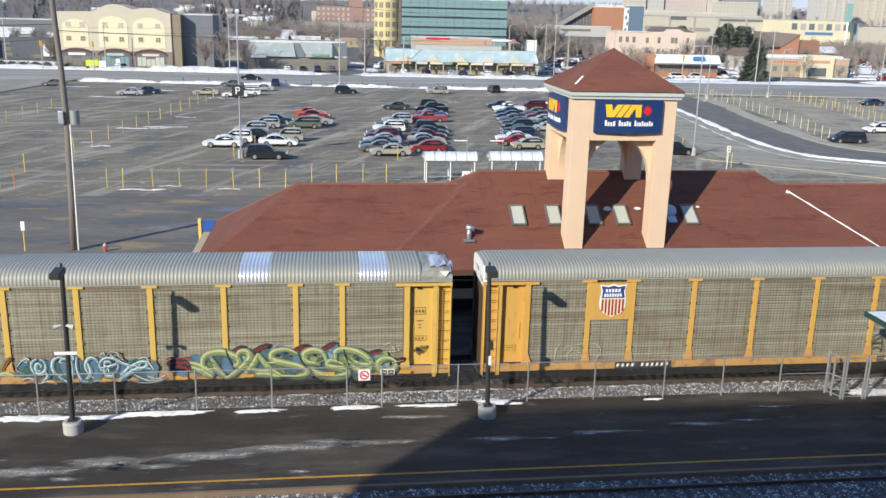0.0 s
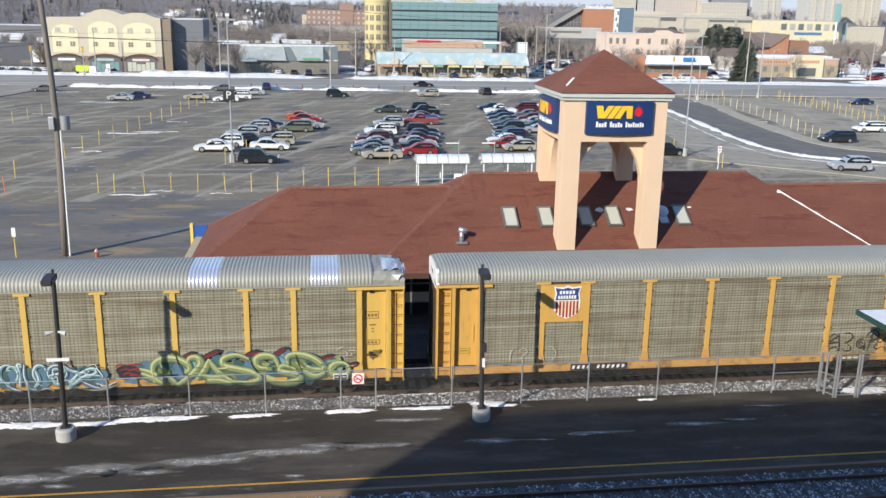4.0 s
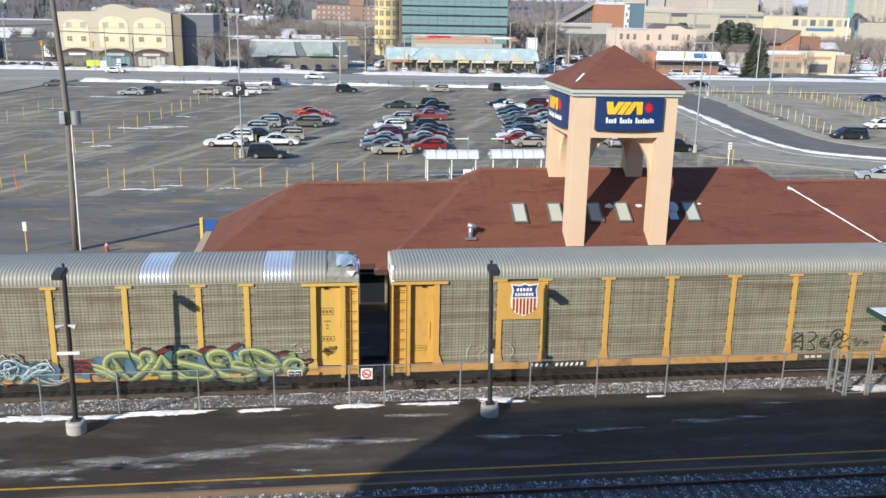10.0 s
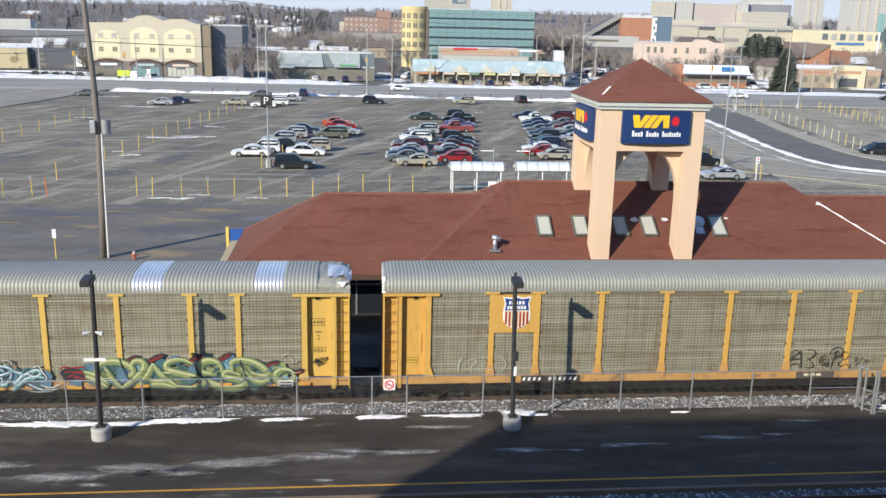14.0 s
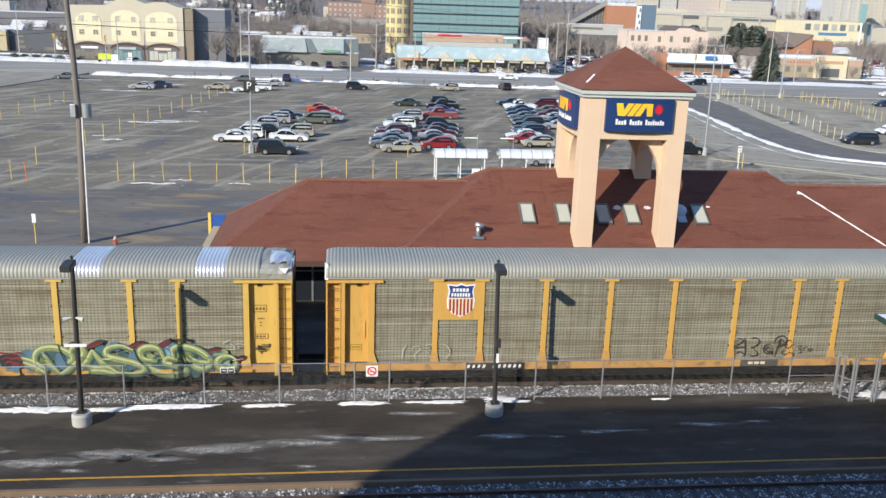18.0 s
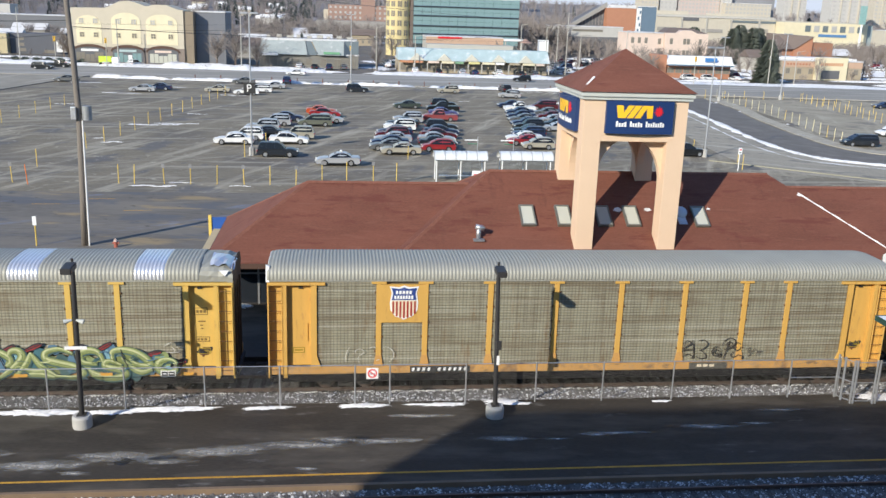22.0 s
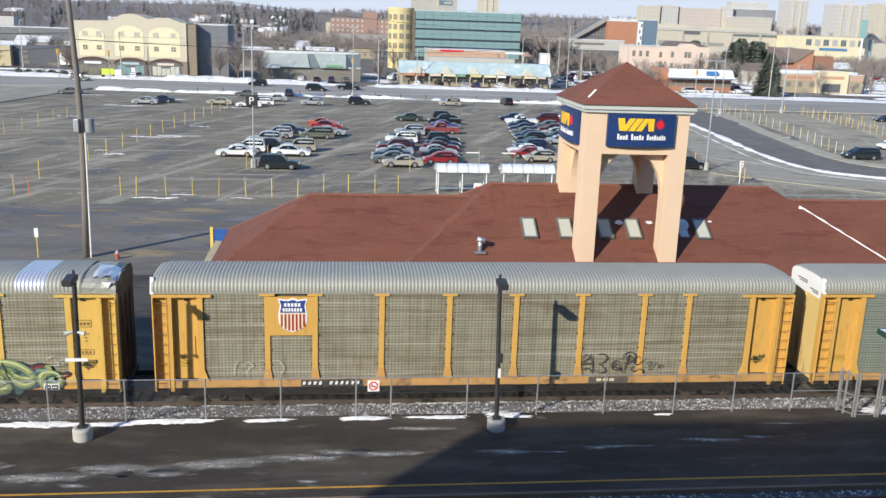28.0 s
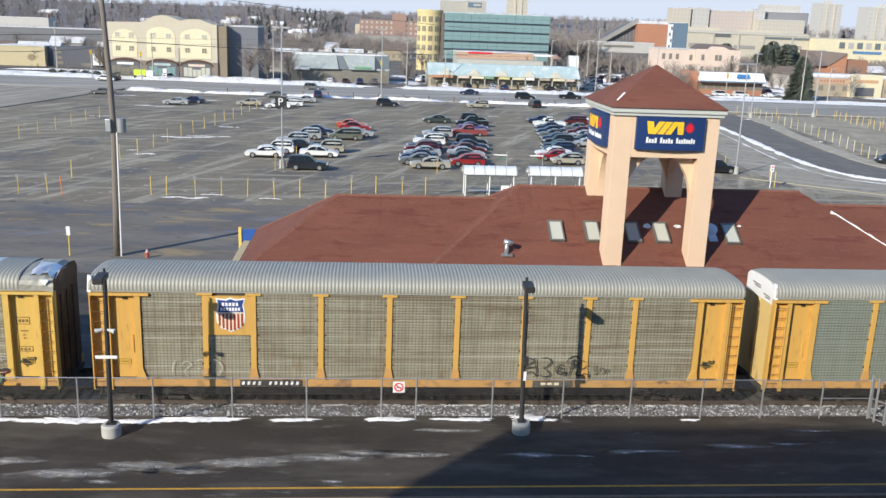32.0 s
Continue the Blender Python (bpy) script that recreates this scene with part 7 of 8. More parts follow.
for i, (x, y) in enumerate(((-120, 300), (-104, 292), (-90, 330), (-28, 300), (-10, 330), (-34, 360), (-60, 380), (-130, 400), (-90, 440), (146, 300), (208, 360), (230, 330), (10, 420), (-20, 470))):
    w, d, h = rng.uniform(4.5, 8), rng.uniform(7, 10), rng.uniform(3, 5)
    hs = thing("house", (x, y, -0.3), "small house with a snow-dusted gable roof among trees", "house", "houses beyond the road")
    part("wall", box(B(), -w, w, 0, d, 0, h), (TAN, PALE_WALL, OLIVE, GREY_WALL)[i % 4], hs)
    part("roof", prism(B(), [(-w - 0.4, -0.5, h), (-w - 0.4, d + 0.5, h), (-w - 0.4, d / 2, h + 2.6)], (2 * w + 0.8, 0, 0)), FLAT_ROOF if i % 3 else BROWN, hs)
    fr, pa = window_mesh(1.2, 1.3)
    for k in (-0.55, 0.0, 0.55):
        o = part("window", fr, None, hs, at=(k * w, -0.03, 1.2))
        part("pane", pa, None, o)

# ---- far hill and woods ----
def hill_z(x, y):
    k = min(1, max(0, (x / max(y, 1) * 1000 + 320) / 560))
    q = min(1, max(0, (-0.045 - x / max(y, 1)) / 0.09))
    return -0.4 + (15 + 7.5 * k * k * (3 - 2 * k) + 6.5 * q * q * (3 - 2 * q)) * min(1, max(0, (y - 560) / 440)) ** 1.1 * (y / 1000 if y > 1000 else 1)


bm = B()
rows = []
for j in range(12):
    y = 540 + 90 * j
    rows.append([(x, y, hill_z(x, y) - 0.3 + 1.5 * noise.noise(Vector((x * 0.006, y * 0.006, 0)))) for x in range(-1400, 1701, 40)])
sheet(bm, rows)
solid("far_hill", bm, mat("far_woodland", (0.2, 0.182, 0.175), 0.95, var=0.35, scale=0.03, bump=0.5, bscale=0.4, stain=(0.3, 0.28, 0.27), stain_at=0.6, stain_scale=0.03), "brown wooded hill on the horizon", "hill", "structure", smooth=True)


def bare_tree_lines(rng, h, spread, twigs):
    """Limbs of a leafless tree as (start, end, radius, radius)."""
    out = [(Vector((0, 0, 0)), Vector((rng.uniform(-0.2, 0.2), rng.uniform(-0.2, 0.2), h * 0.45)), 0.018 * h, 0.012 * h)]
    for _ in range(twigs):
        z = h * rng.uniform(0.22, 0.75)
        a, s = rng.random() * 6.283, rng.uniform(0.35, 1.0) * spread * (1.15 - abs(z / h - 0.5))
        st = Vector((0, 0, z * 0.9))
        en = Vector((math.cos(a) * s, math.sin(a) * s, min(h, z + h * rng.uniform(0.12, 0.36))))
        out.append((st, en, 0.006 * h, 0.002 * h))
        for _ in range(3):
            p = st.lerp(en, rng.uniform(0.4, 0.95))
            q = p + Vector((rng.uniform(-1, 1), rng.uniform(-1, 1), rng.uniform(0.2, 1.2))) * h * 0.11
            out.append((p, q, 0.0028 * h, 0.001 * h))
    return out


def stick(verts, faces, a, b, r0, r1):
    w = (b - a).normalized()
    u = w.orthogonal().normalized()
    s = w.cross(u)
    k = len(verts)
    for p, r in ((a, r0), (b, r1)):
        for i in range(3):
            an = 2.094 * i
            verts.append(p + (u * math.cos(an) + s * math.sin(an)) * r)
    for i in range(3):
        j = (i + 1) % 3
        faces.append((k + i, k + j, k + 3 + j, k + 3 + i))


def sticks_mesh(name, lines, material):
    verts, faces = [], []
    for a, b, r0, r1 in lines:
        stick(verts, faces, a, b, r0, r1)
    me = bpy.data.meshes.new(name)
    me.from_pydata([tuple(v) for v in verts], [], faces)
    me.materials.append(material)
    return me


# paler, greyer copy of TWIG with the haze put into its colour
FAR_TWIG = mat("hazed_twigs", (0.235, 0.212, 0.205), 0.95, var=0.35, scale=0.02, bump=0)


def woods(name, count, ys, xs, hs, seed, twigs, thick=1.0, material=None, label="leafless brown winter trees of the far woods"):
    rng = random.Random(seed)
    lines = []
    for _ in range(count):
        y = rng.uniform(*ys)
        x = rng.uniform(*xs) * (y / ys[1])
        h = rng.uniform(*hs)
        at = Vector((x, y, hill_z(x, y) - 0.3))
        for a, b, r0, r1 in bare_tree_lines(rng, h, h * 0.36, twigs):
            lines.append((a + at, b + at, r0 * thick, r1 * thick * 1.5))
    return tagged(new(name, sticks_mesh(name, lines, material or TWIG)), label, "woods", "", "stuff")


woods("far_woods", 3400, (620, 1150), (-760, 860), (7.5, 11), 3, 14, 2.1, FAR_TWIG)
woods("mall_trees", 330, (360, 470), (110, 330), (5, 9), 14, 30, 2.0)
woods("hall_trees", 90, (380, 470), (78, 116), (10, 18), 15, 34, 1.3)
woods("warehouse_trees", 130, (430, 590), (-60, 26), (6, 11), 16, 30, 1.7)
woods("street_trees", 430, (285, 560), (-300, 330), (5, 8.5), 4, 30, 1.7)
woods("yard_trees", 150, (256, 400), (90, 260), (4, 8), 77, 34, 1.9)
woods("mall_yard_trees", 90, (390, 465), (215, 330), (5, 9), 91, 28, 1.8)
woods("shrubs", 160, (246, 330), (-120, 190), (1.2, 2.6), 8, 26, 1.6, None, "brown leafless shrubs along the street")
rng = random.Random(41)
verts, faces = [], []
for _ in range(190):
    y = rng.uniform(640, 1020)
    x = rng.choice((rng.uniform(-650, 800), rng.gauss(-62, 22), rng.gauss(-118, 9), rng.gauss(-62, 14), rng.gauss(60, 60), rng.gauss(-350, 90))) * y / 1000
    h, z0 = rng.uniform(8, 13), hill_z(x, y) - 0.4
    for i in range(60):
        z = h * rng.random() ** 1.2
        reach, a = 2.6 * (1 - z / h) ** 0.7 * rng.uniform(0.4, 1.1) + 0.2, rng.random() * 6.283
        d, sd = Vector((math.cos(a), math.sin(a), 0)), Vector((-math.sin(a), math.cos(a), 0))
        c, k = Vector((x, y, z0 + z)), len(verts)
        verts += [c, c + d * reach * 0.7 + sd * 0.7 + Vector((0, 0, 0.3)), c + d * reach - Vector((0, 0, 0.6)), c + d * reach * 0.7 - sd * 0.7 - Vector((0, 0, 0.9))]
        faces.append((k, k + 1, k + 2, k + 3))
me = bpy.data.meshes.new("far_evergreens")
me.from_pydata([tuple(v) for v in verts], [], faces)
me.materials.append(mat("distant_needles", (0.085, 0.098, 0.095), 0.95, var=0.3, bump=0))
tagged(new("far_evergreens", me), "dark evergreens scattered through the far woods", "woods", "", "stuff")
rng = random.Random(77)
for i in range(22):
    y = rng.uniform(640, 860)
    x = (rng.uniform(-0.16, -0.06) if i < 14 else rng.uniform(-0.36, -0.2)) * y
    w, d, h = rng.uniform(4, 7), rng.uniform(7, 9), rng.uniform(3.5, 5.5)
    hs = thing("house", (x, y, hill_z(x, y) - 0.6), "small pale house with a snowy roof on the wooded hill", "house", "houses on the hill")
    part("wall", box(B(), -w, w, 0, d, -1.5, h), (FAR_WHITE, FAR_CREAM, FAR_BRICK)[i % 3], hs)
    part("roof", prism(B(), [(-w - 0.4, -0.5, h), (-w - 0.4, d + 0.5, h), (-w - 0.4, d / 2, h + 2.4)], (2 * w + 0.8, 0, 0)), (SNOW, BROWN)[i % 4 == 3], hs)
    for k in (-0.5, 0.5):
        part("window", far_windows(1.5, 1.4), None, hs, at=(k * w, 0.0, 1.4))
for x, y, s in ((-28, 247, 1.0), (-22.5, 249, 0.85), (10, 252, 0.7), (-112, 268, 0.9), (122, 300, 1.0), (-80, 275, 0.8), (-36, 300, 1.1), (-33, 249, 1.0), (-18, 262, 0.9), (-12, 268, 0.8), (88, 250, 0.7), (150, 300, 1.1), (160, 290, 0.9), (96, 268, 0.8), (-75, 262, 0.9)):
    rng = random.Random(int(x * 10))
    t = thing("bare_tree", pose(x, y, -0.35, 0, 0, x * 7), "leafless street tree with fine brown twigs", "tree", "bare street trees")
    ls = [(a, b, r0 * 1.5, r1 * 2.4) for a, b, r0, r1 in bare_tree_lines(rng, 10 * s, 4.2 * s, 80)]
    part("trunk", sticks_mesh("trunk", ls[:1], BARK), None, t)
    part("crown", sticks_mesh("crown", ls[1:], TWIG), None, t)


hedge_rng = random.Random(12)
verts, faces = [], []
for i in range(1400):
    k = hedge_rng.random()
    c = Vector((-86.5 + 19 * k + hedge_rng.uniform(-0.4, 0.4), 251.5 - 3.2 * k + hedge_rng.uniform(-0.7, 0.7), -0.3 + 1.5 * hedge_rng.random() ** 0.8 * (0.75 + 0.25 * math.sin(k * 40))))
    u = Vector((hedge_rng.uniform(-1, 1), hedge_rng.uniform(-1, 1), hedge_rng.uniform(-0.3, 1))).normalized() * 0.32
    v = u.orthogonal().normalized() * 0.16
    n = len(verts)
    verts += [c - u, c + v, c + u, c - v]
    faces.append((n, n + 1, n + 2, n + 3))
me = bpy.data.meshes.new("hedge")
me.from_pydata([tuple(v) for v in verts], [], faces)
me.materials.append(SPRUCE)
tagged(new("hedge", me), "low dark clipped hedge beside the street", "hedge", "", "stuff")


def spruce(x, y, h, r, fat=0.62):
    rng = random.Random(int(x))
    t = thing("spruce_tree", (x, y, -0.3), "dark green spruce with drooping boughs", "tree", "evergreen trees")
    part("trunk", rod(B(), (0, 0, 0), (0, 0, h), 0.2, 0.03, 8), BARK, t)
    verts, faces = [], []
    for i in range(1500):
        z = h * (0.06 + 0.92 * rng.random() ** 1.25)
        reach = r * (1 - z / h) ** fat * rng.uniform(0.5, 1.12) + 0.15
        a = rng.random() * 6.283
        d = Vector((math.cos(a), math.sin(a), 0))
        s = Vector((-d.y, d.x, 0))
        p, q = Vector((0, 0, z)) + d * reach * 0.35, Vector((0, 0, z - reach * 0.22)) + d * reach
        k = len(verts)
        verts += [p, (p + q) / 2 + s * 0.2 * reach * 0.5 + Vector((0, 0, 0.08)), q, (p + q) / 2 - s * 0.2 * reach * 0.5 - Vector((0, 0, 0.18)), (p + q) / 2 - Vector((0, 0, 0.35))]
        faces += [(k, k + 1, k + 2, k + 3), (k, k + 1, k + 4), (k + 4, k + 1, k + 2)]
    me = bpy.data.meshes.new("crown")
    me.from_pydata([tuple(v) for v in verts], [], faces)
    me.materials.append(SPRUCE)
    part("crown", me, None, t)


spruce(117.7, 240, 12.3, 4.4, 0.42)
spruce(-14, 330, 7.5, 2.2)
spruce(-48, 300, 8, 2.4)
spruce(176, 405, 9.5, 5)
for x, y, h, r in ((150.5, 338, 14.2, 4.2), (154.5, 341, 15.6, 4.6), (159, 339, 14.8, 4.4), (163.5, 344, 14.6, 4.2), (148, 372, 14.0, 5.0), (157, 350, 13.2, 5.2), (166.5, 347, 12.0, 3.6)):
    spruce(x, y, h, r, 0.26)
for x, y, h in ((116.4, 236, 13.6), (9.5, 246, 12), (289, 470, 11), (297, 474, 17), (306, 474, 12), (322, 476, 18), (268, 400, 12), (-26, 243, 14), (-58, 246, 12), (-84, 250, 14), (50.8, 255, 13.7), (58.2, 255, 13.2), (61.4, 255, 14.1), (64.2, 255, 17.3), (68.2, 255, 11.2), (84, 262, 13), (20, 246, 10), (160, 246, 11), (126, 240, 9)):
    pl = thing("street_pole", (x, y, -0.3), "pale grey street light pole beyond the road", "pole", "poles along the road")
    part("pole", rod(B(), (0, 0, 0), (0, 0, h), 0.16, 0.09, 8), PALE_WALL, pl)
    part("arm", rod(B(), (0, 0, h - 0.2), (1.6, -1.2, h + 0.2), 0.05, n=6), PALE_WALL, pl)

# traffic signals and a lime service truck before the inn
for x, y in ((-72.3, 241), (-59.5, 240), (2.5, 236), (92, 228)):
    ts = thing("traffic_signal", (x, y, -0.3), "yellow traffic signal head on a grey pole", "signal", "traffic signals along the road")
    part("pole", rod(B(), (0, 0, 0), (0, 0, 6.6), 0.11, 0.09, 8), PALE_WALL, ts)
    part("head", box(B(), -0.24, 0.24, -0.25, 0.1, 6.0, 7.3, 0.05), SIGN_YELLOW, ts)
    for k in range(3):
        part("lens", rod(B(), (0, -0.27, 6.15 + k * 0.48), (0, -0.24, 6.15 + k * 0.48), 0.15, n=10), BLACK, ts)
lime = mat("lime_paint", (0.5, 0.62, 0.06), 0.5, bump=0)
tr = thing("service_truck", (-61, 246, -0.3), "lime yellow service truck parked before the inn", "truck")
part("box_body", box(B(), -1.8, 1.4, -1, 1, 0.9, 2.4, 0.08), lime, tr)
part("cab", box(B(), 1.45, 3.2, -0.95, 0.95, 0.6, 2.2, 0.15), WHITE, tr)
for x in (-1.4, 2.3):
    for yy in (-0.95, 0.8):
        part("wheel", rod(B(), (x, yy, 0.42), (x, yy + 0.2, 0.42), 0.42, n=14), RUBBER, tr)

sb = thing("sign_board", (58.8, 262, -0.3), "tall blank white sign board on two posts", "sign")
part("board", box(B(), -1.6, 1.6, -0.15, 0.15, 5.6, 9.4, 0.05), WHITE, sb)
for x in (-1.2, 1.2):
    part("post", rod(B(), (x, 0, 0), (x, 0, 5.6), 0.1, n=8), PALE_WALL, sb)
um = thing("parasol", (53.5, 262, -0.3), "faded pink parasol on a pole behind the shops", "parasol")
part("canopy", rod(B(), (0, 0, 8.4), (0, 0, 9.6), 1.9, 0.1, 12), FAR_BRICK, um)
part("pole", rod(B(), (0, 0, 0), (0, 0, 8.5), 0.08, n=8), PALE_WALL, um)
for x, z in ((-20, 12.6), (-6, 12.6), (8, 12.6), (24, 12.8)):
    part("pilaster", box(B(), x, x + 1.0, -0.5, -0.003, -0.5, 17.6), PALE_WALL, mall2)
for a, b in ((-34, 34),):
    part("cornice", box(B(), a, b, -0.35, -0.003, 17.4, 18.2), FAR_WHITE, mall2)


# ---- graffiti and chalk marks on the wagons ----
G_GREEN = mat("spray_light_green", (0.25, 0.3, 0.125), 0.6, var=0.2, scale=3, bump=0)
G_PALE = mat("spray_pale_yellow", (0.48, 0.5, 0.27), 0.6, var=0.15, scale=4, bump=0)
G_TEAL = mat("spray_teal", (0.055, 0.14, 0.16), 0.6, var=0.2, scale=3, bump=0)
G_BLUE = mat("spray_sky_blue", (0.18, 0.34, 0.4), 0.6, var=0.2, scale=3, bump=0)
G_DARK = mat("spray_dark", (0.03, 0.03, 0.035), 0.6, var=0.2, bump=0)
G_RED = mat("spray_dark_red", (0.25, 0.03, 0.03), 0.6, var=0.25, scale=3, bump=0)
G_WHITE = mat("spray_white", (0.62, 0.66, 0.68), 0.6, var=0.15, scale=4, bump=0)
G_TAG = mat("worn_black_spray", (0.06, 0.052, 0.042), 0.7, var=0.3, scale=5, bump=0)
G_DEEP = mat("spray_deep_teal", (0.05, 0.1, 0.1), 0.6, var=0.3, scale=3, bump=0)
G_OLIVE = mat("spray_olive", (0.17, 0.2, 0.07), 0.6, var=0.3, scale=3, bump=0)
G_CHALK = mat("faded_chalk", (0.5, 0.49, 0.43), 0.8, var=0.3, scale=6, bump=0)
G_STEEL = mat("spray_slate_blue", (0.09, 0.17, 0.24), 0.6, var=0.25, scale=3, bump=0)
G_AQUA = mat("spray_aqua", (0.2, 0.42, 0.4), 0.6, var=0.2, scale=3, bump=0)
G_PEACH = mat("spray_peach", (0.5, 0.3, 0.2), 0.6, var=0.2, scale=4, bump=0)
G_ORANGE = mat("spray_orange", (0.6, 0.3, 0.04), 0.6, var=0.15, scale=4, bump=0)


def stroke(points, w, y, material, parent, name="spray_stroke", taper=True):
    """A sprayed line of changing width through points (x, z), smoothed."""
    pts = [points[0], *points, points[-1]]
    line = []
    for i in range(1, len(pts) - 2):
        p = [Vector((q[0], 0, q[1])) for q in pts[i - 1:i + 3]]
        for j in range(6):
            t = j / 6
            line.append(0.5 * (2 * p[1] + (p[2] - p[0]) * t + (2 * p[0] - 5 * p[1] + 4 * p[2] - p[3]) * t * t + (3 * p[1] - p[0] - 3 * p[2] + p[3]) * t ** 3))
    line.append(Vector((points[-1][0], 0, points[-1][1])))
    bm = B()
    rows = []
    n = len(line)
    for i, p in enumerate(line):
        d = (line[min(i + 1, n - 1)] - line[max(i - 1, 0)])
        d = d.normalized() if d.length > 1e-6 else Vector((1, 0, 0))
        k = w * 0.5 * ((0.35 + 0.65 * math.sin(math.pi * (i + 0.5) / n)) if taper else 1)
        s = Vector((-d.z, 0, d.x)) * k
        rows.append([p + s + Vector((0, y, 0)), p - s + Vector((0, y, 0)), p - s + Vector((0, y + 0.003, 0)), p + s + Vector((0, y + 0.003, 0))])
    loft(bm, rows)
    return part(name, bm, material, parent)


def blob(cx0, cz, rx, rz, y, material, parent, seed, rough=0.16):
    rng = random.Random(seed)
    ph = [rng.random() * 6.28 for _ in range(4)]
    pts = []
    for i in range(30):
        a = 2 * math.pi * i / 30
        k = 1 + rough * (math.sin(2 * a + ph[0]) + 0.7 * math.sin(3 * a + ph[1]) + 0.5 * math.sin(5 * a + ph[2]))
        pts.append((cx0 + rx * k * math.cos(a), y, cz + rz * k * math.sin(a)))
    return part("spray_shape", prism(B(), pts, (0, 0.003, 0)), material, parent)


def spray(parent, to, pts, coats, depth):
    """One letter stroke in several coats: (material, width, dx, dz), each a little prouder than the last."""
    line = [to(*p) for p in pts]
    for k, (m, width, dx, dz) in enumerate(coats):
        stroke([(x + dx, z + dz) for x, z in line], width, depth - 0.0035 * k, m, parent)


def arc(cx0, cy0, rx, ry, a0, a1, n=9):
    return [(cx0 + rx * math.cos(radians(a0 + (a1 - a0) * i / n)), cy0 - ry * math.sin(radians(a0 + (a1 - a0) * i / n))) for i in range(n + 1)]


def big_piece(w):
    """Pale green lettering over teal, with dark red horns along its top."""
    rng = random.Random(14)

    def to(p, q):
        return 15.98 + p * 0.00798, 2.934 - p * 0.00017 - q * 0.0087

    for i in range(17):
        x, z = to(110 + i * 61, 138 + 14 * math.sin(i * 1.9))
        blob(x, z, 0.4, 0.5 + 0.06 * math.sin(i * 2.3), -0.096 - 0.0004 * i, (G_TEAL, G_OLIVE, G_DEEP, G_STEEL, G_GREEN, G_DEEP)[i % 6], w, i + 40, 0.12)
    for k, (p, q) in enumerate(((120, 110), (365, 92), (545, 62), (810, 85), (845, 55), (1090, 120), (30, 190), (1130, 170))):
        x, z = to(p, q)
        blob(x, z, 0.24, 0.2, -0.1035 - 0.0003 * k, (G_STEEL, G_BLUE)[k % 2], w, k + 140, 0.2)
    for k, (m, p, q, rx, rz) in enumerate(((G_DARK, 30, 145, 0.62, 0.34), (G_DARK, 45, 170, 0.4, 0.1))):
        x, z = to(p, q)
        blob(x, z, rx, rz, -0.1 - 0.0035 * k, m, w, 30 + k, 0.1)
    for k in range(9):
        p, q = -42 + 14 * k + rng.uniform(-6, 6), 112 + 24 * (k % 3) + rng.uniform(-6, 6)
        spray(w, to, [(p, q), (p + rng.uniform(16, 34), q - rng.uniform(4, 14)), (p + rng.uniform(40, 58), q + rng.uniform(-6, 8))], ((G_RED, rng.uniform(0.05, 0.1), 0, 0),), -0.108 - 0.0004 * k)
    for k, (a, b) in enumerate((((285, 78), (360, 42)), ((400, 72), (492, 32)), ((620, 62), (702, 40)), ((752, 72), (842, 22)), ((1005, 92), (1092, 66)), ((1165, 128), (1220, 112)))):
        mid = ((a[0] + b[0]) / 2 + 8, (a[1] + b[1]) / 2 - 4)
        spray(w, to, [a, mid, b], ((G_DARK, 0.26, 0, 0), (G_RED, 0.15, -0.04, -0.04), (G_DARK, 0.05, 0.05, 0.02)), -0.117 - 0.0003 * k)
    letters = (
        [(78, 128), (120, 140), (165, 165), (200, 190)], [(85, 150), (140, 175), (190, 205)],
        [(150, 200), (140, 120), (175, 80), (245, 70), (310, 95), (330, 130), (300, 155)], [(185, 100), (215, 160), (265, 212)],
        [(265, 212), (330, 165), (385, 105), (372, 70), (335, 72), (320, 100)],
        [(432, 82), (405, 135), (365, 185)], [(432, 82), (480, 150), (560, 205)], [(400, 165), (450, 175), (510, 170)], [(410, 195), (470, 190), (545, 208)],
        [(640, 82), (575, 58), (508, 75), (505, 110), (570, 130), (650, 150), (690, 185), (640, 205), (560, 200)],
        [(795, 130), (770, 75), (715, 62), (672, 85), (690, 125), (760, 135)],
        [(720, 170), (760, 190), (840, 205)],
        [(885, 140), (820, 118), (800, 145), (880, 165), (900, 190), (830, 208), (745, 195), (740, 172)],
        [(845, 120), (838, 75), (880, 58), (950, 68), (1010, 105), (1030, 140), (965, 135), (930, 110)], [(890, 105), (935, 150), (985, 175), (1040, 160)],
        arc(1120, 142, 52, 34, 20, 370))
    for i, lt in enumerate(letters):
        wd = 0.3 if len(lt) > 4 else 0.25
        spray(w, to, lt, ((G_DEEP, wd + 0.1, 0.03, -0.03), (G_OLIVE, wd + 0.02, 0, 0), (G_GREEN, wd * 0.78, -0.01, 0.02), (G_PALE, wd * 0.3, -0.03, 0.05), (G_OLIVE, wd * 0.1, 0.03, -0.05)), -0.13 - 0.0006 * i)
    for k in range(46):
        a, b = rng.uniform(90, 1150), rng.uniform(75, 205)
        stroke([to(a, b), to(a + rng.uniform(8, 30), b + rng.uniform(-14, 14)), to(a + rng.uniform(25, 60), b + rng.uniform(-18, 16))], rng.uniform(0.02, 0.07), -0.158 - 0.0006 * (k % 9), (G_OLIVE, G_PALE, G_TEAL, G_DEEP, G_GREEN, G_STEEL)[k % 6], w)
    for p, q in ((30, 208), (375, 195), (805, 185), (1220, 180)):
        stroke([to(p - 32, q), to(p, q + 2), to(p + 32, q)], 0.13, -0.166, G_ORANGE, w, taper=False)
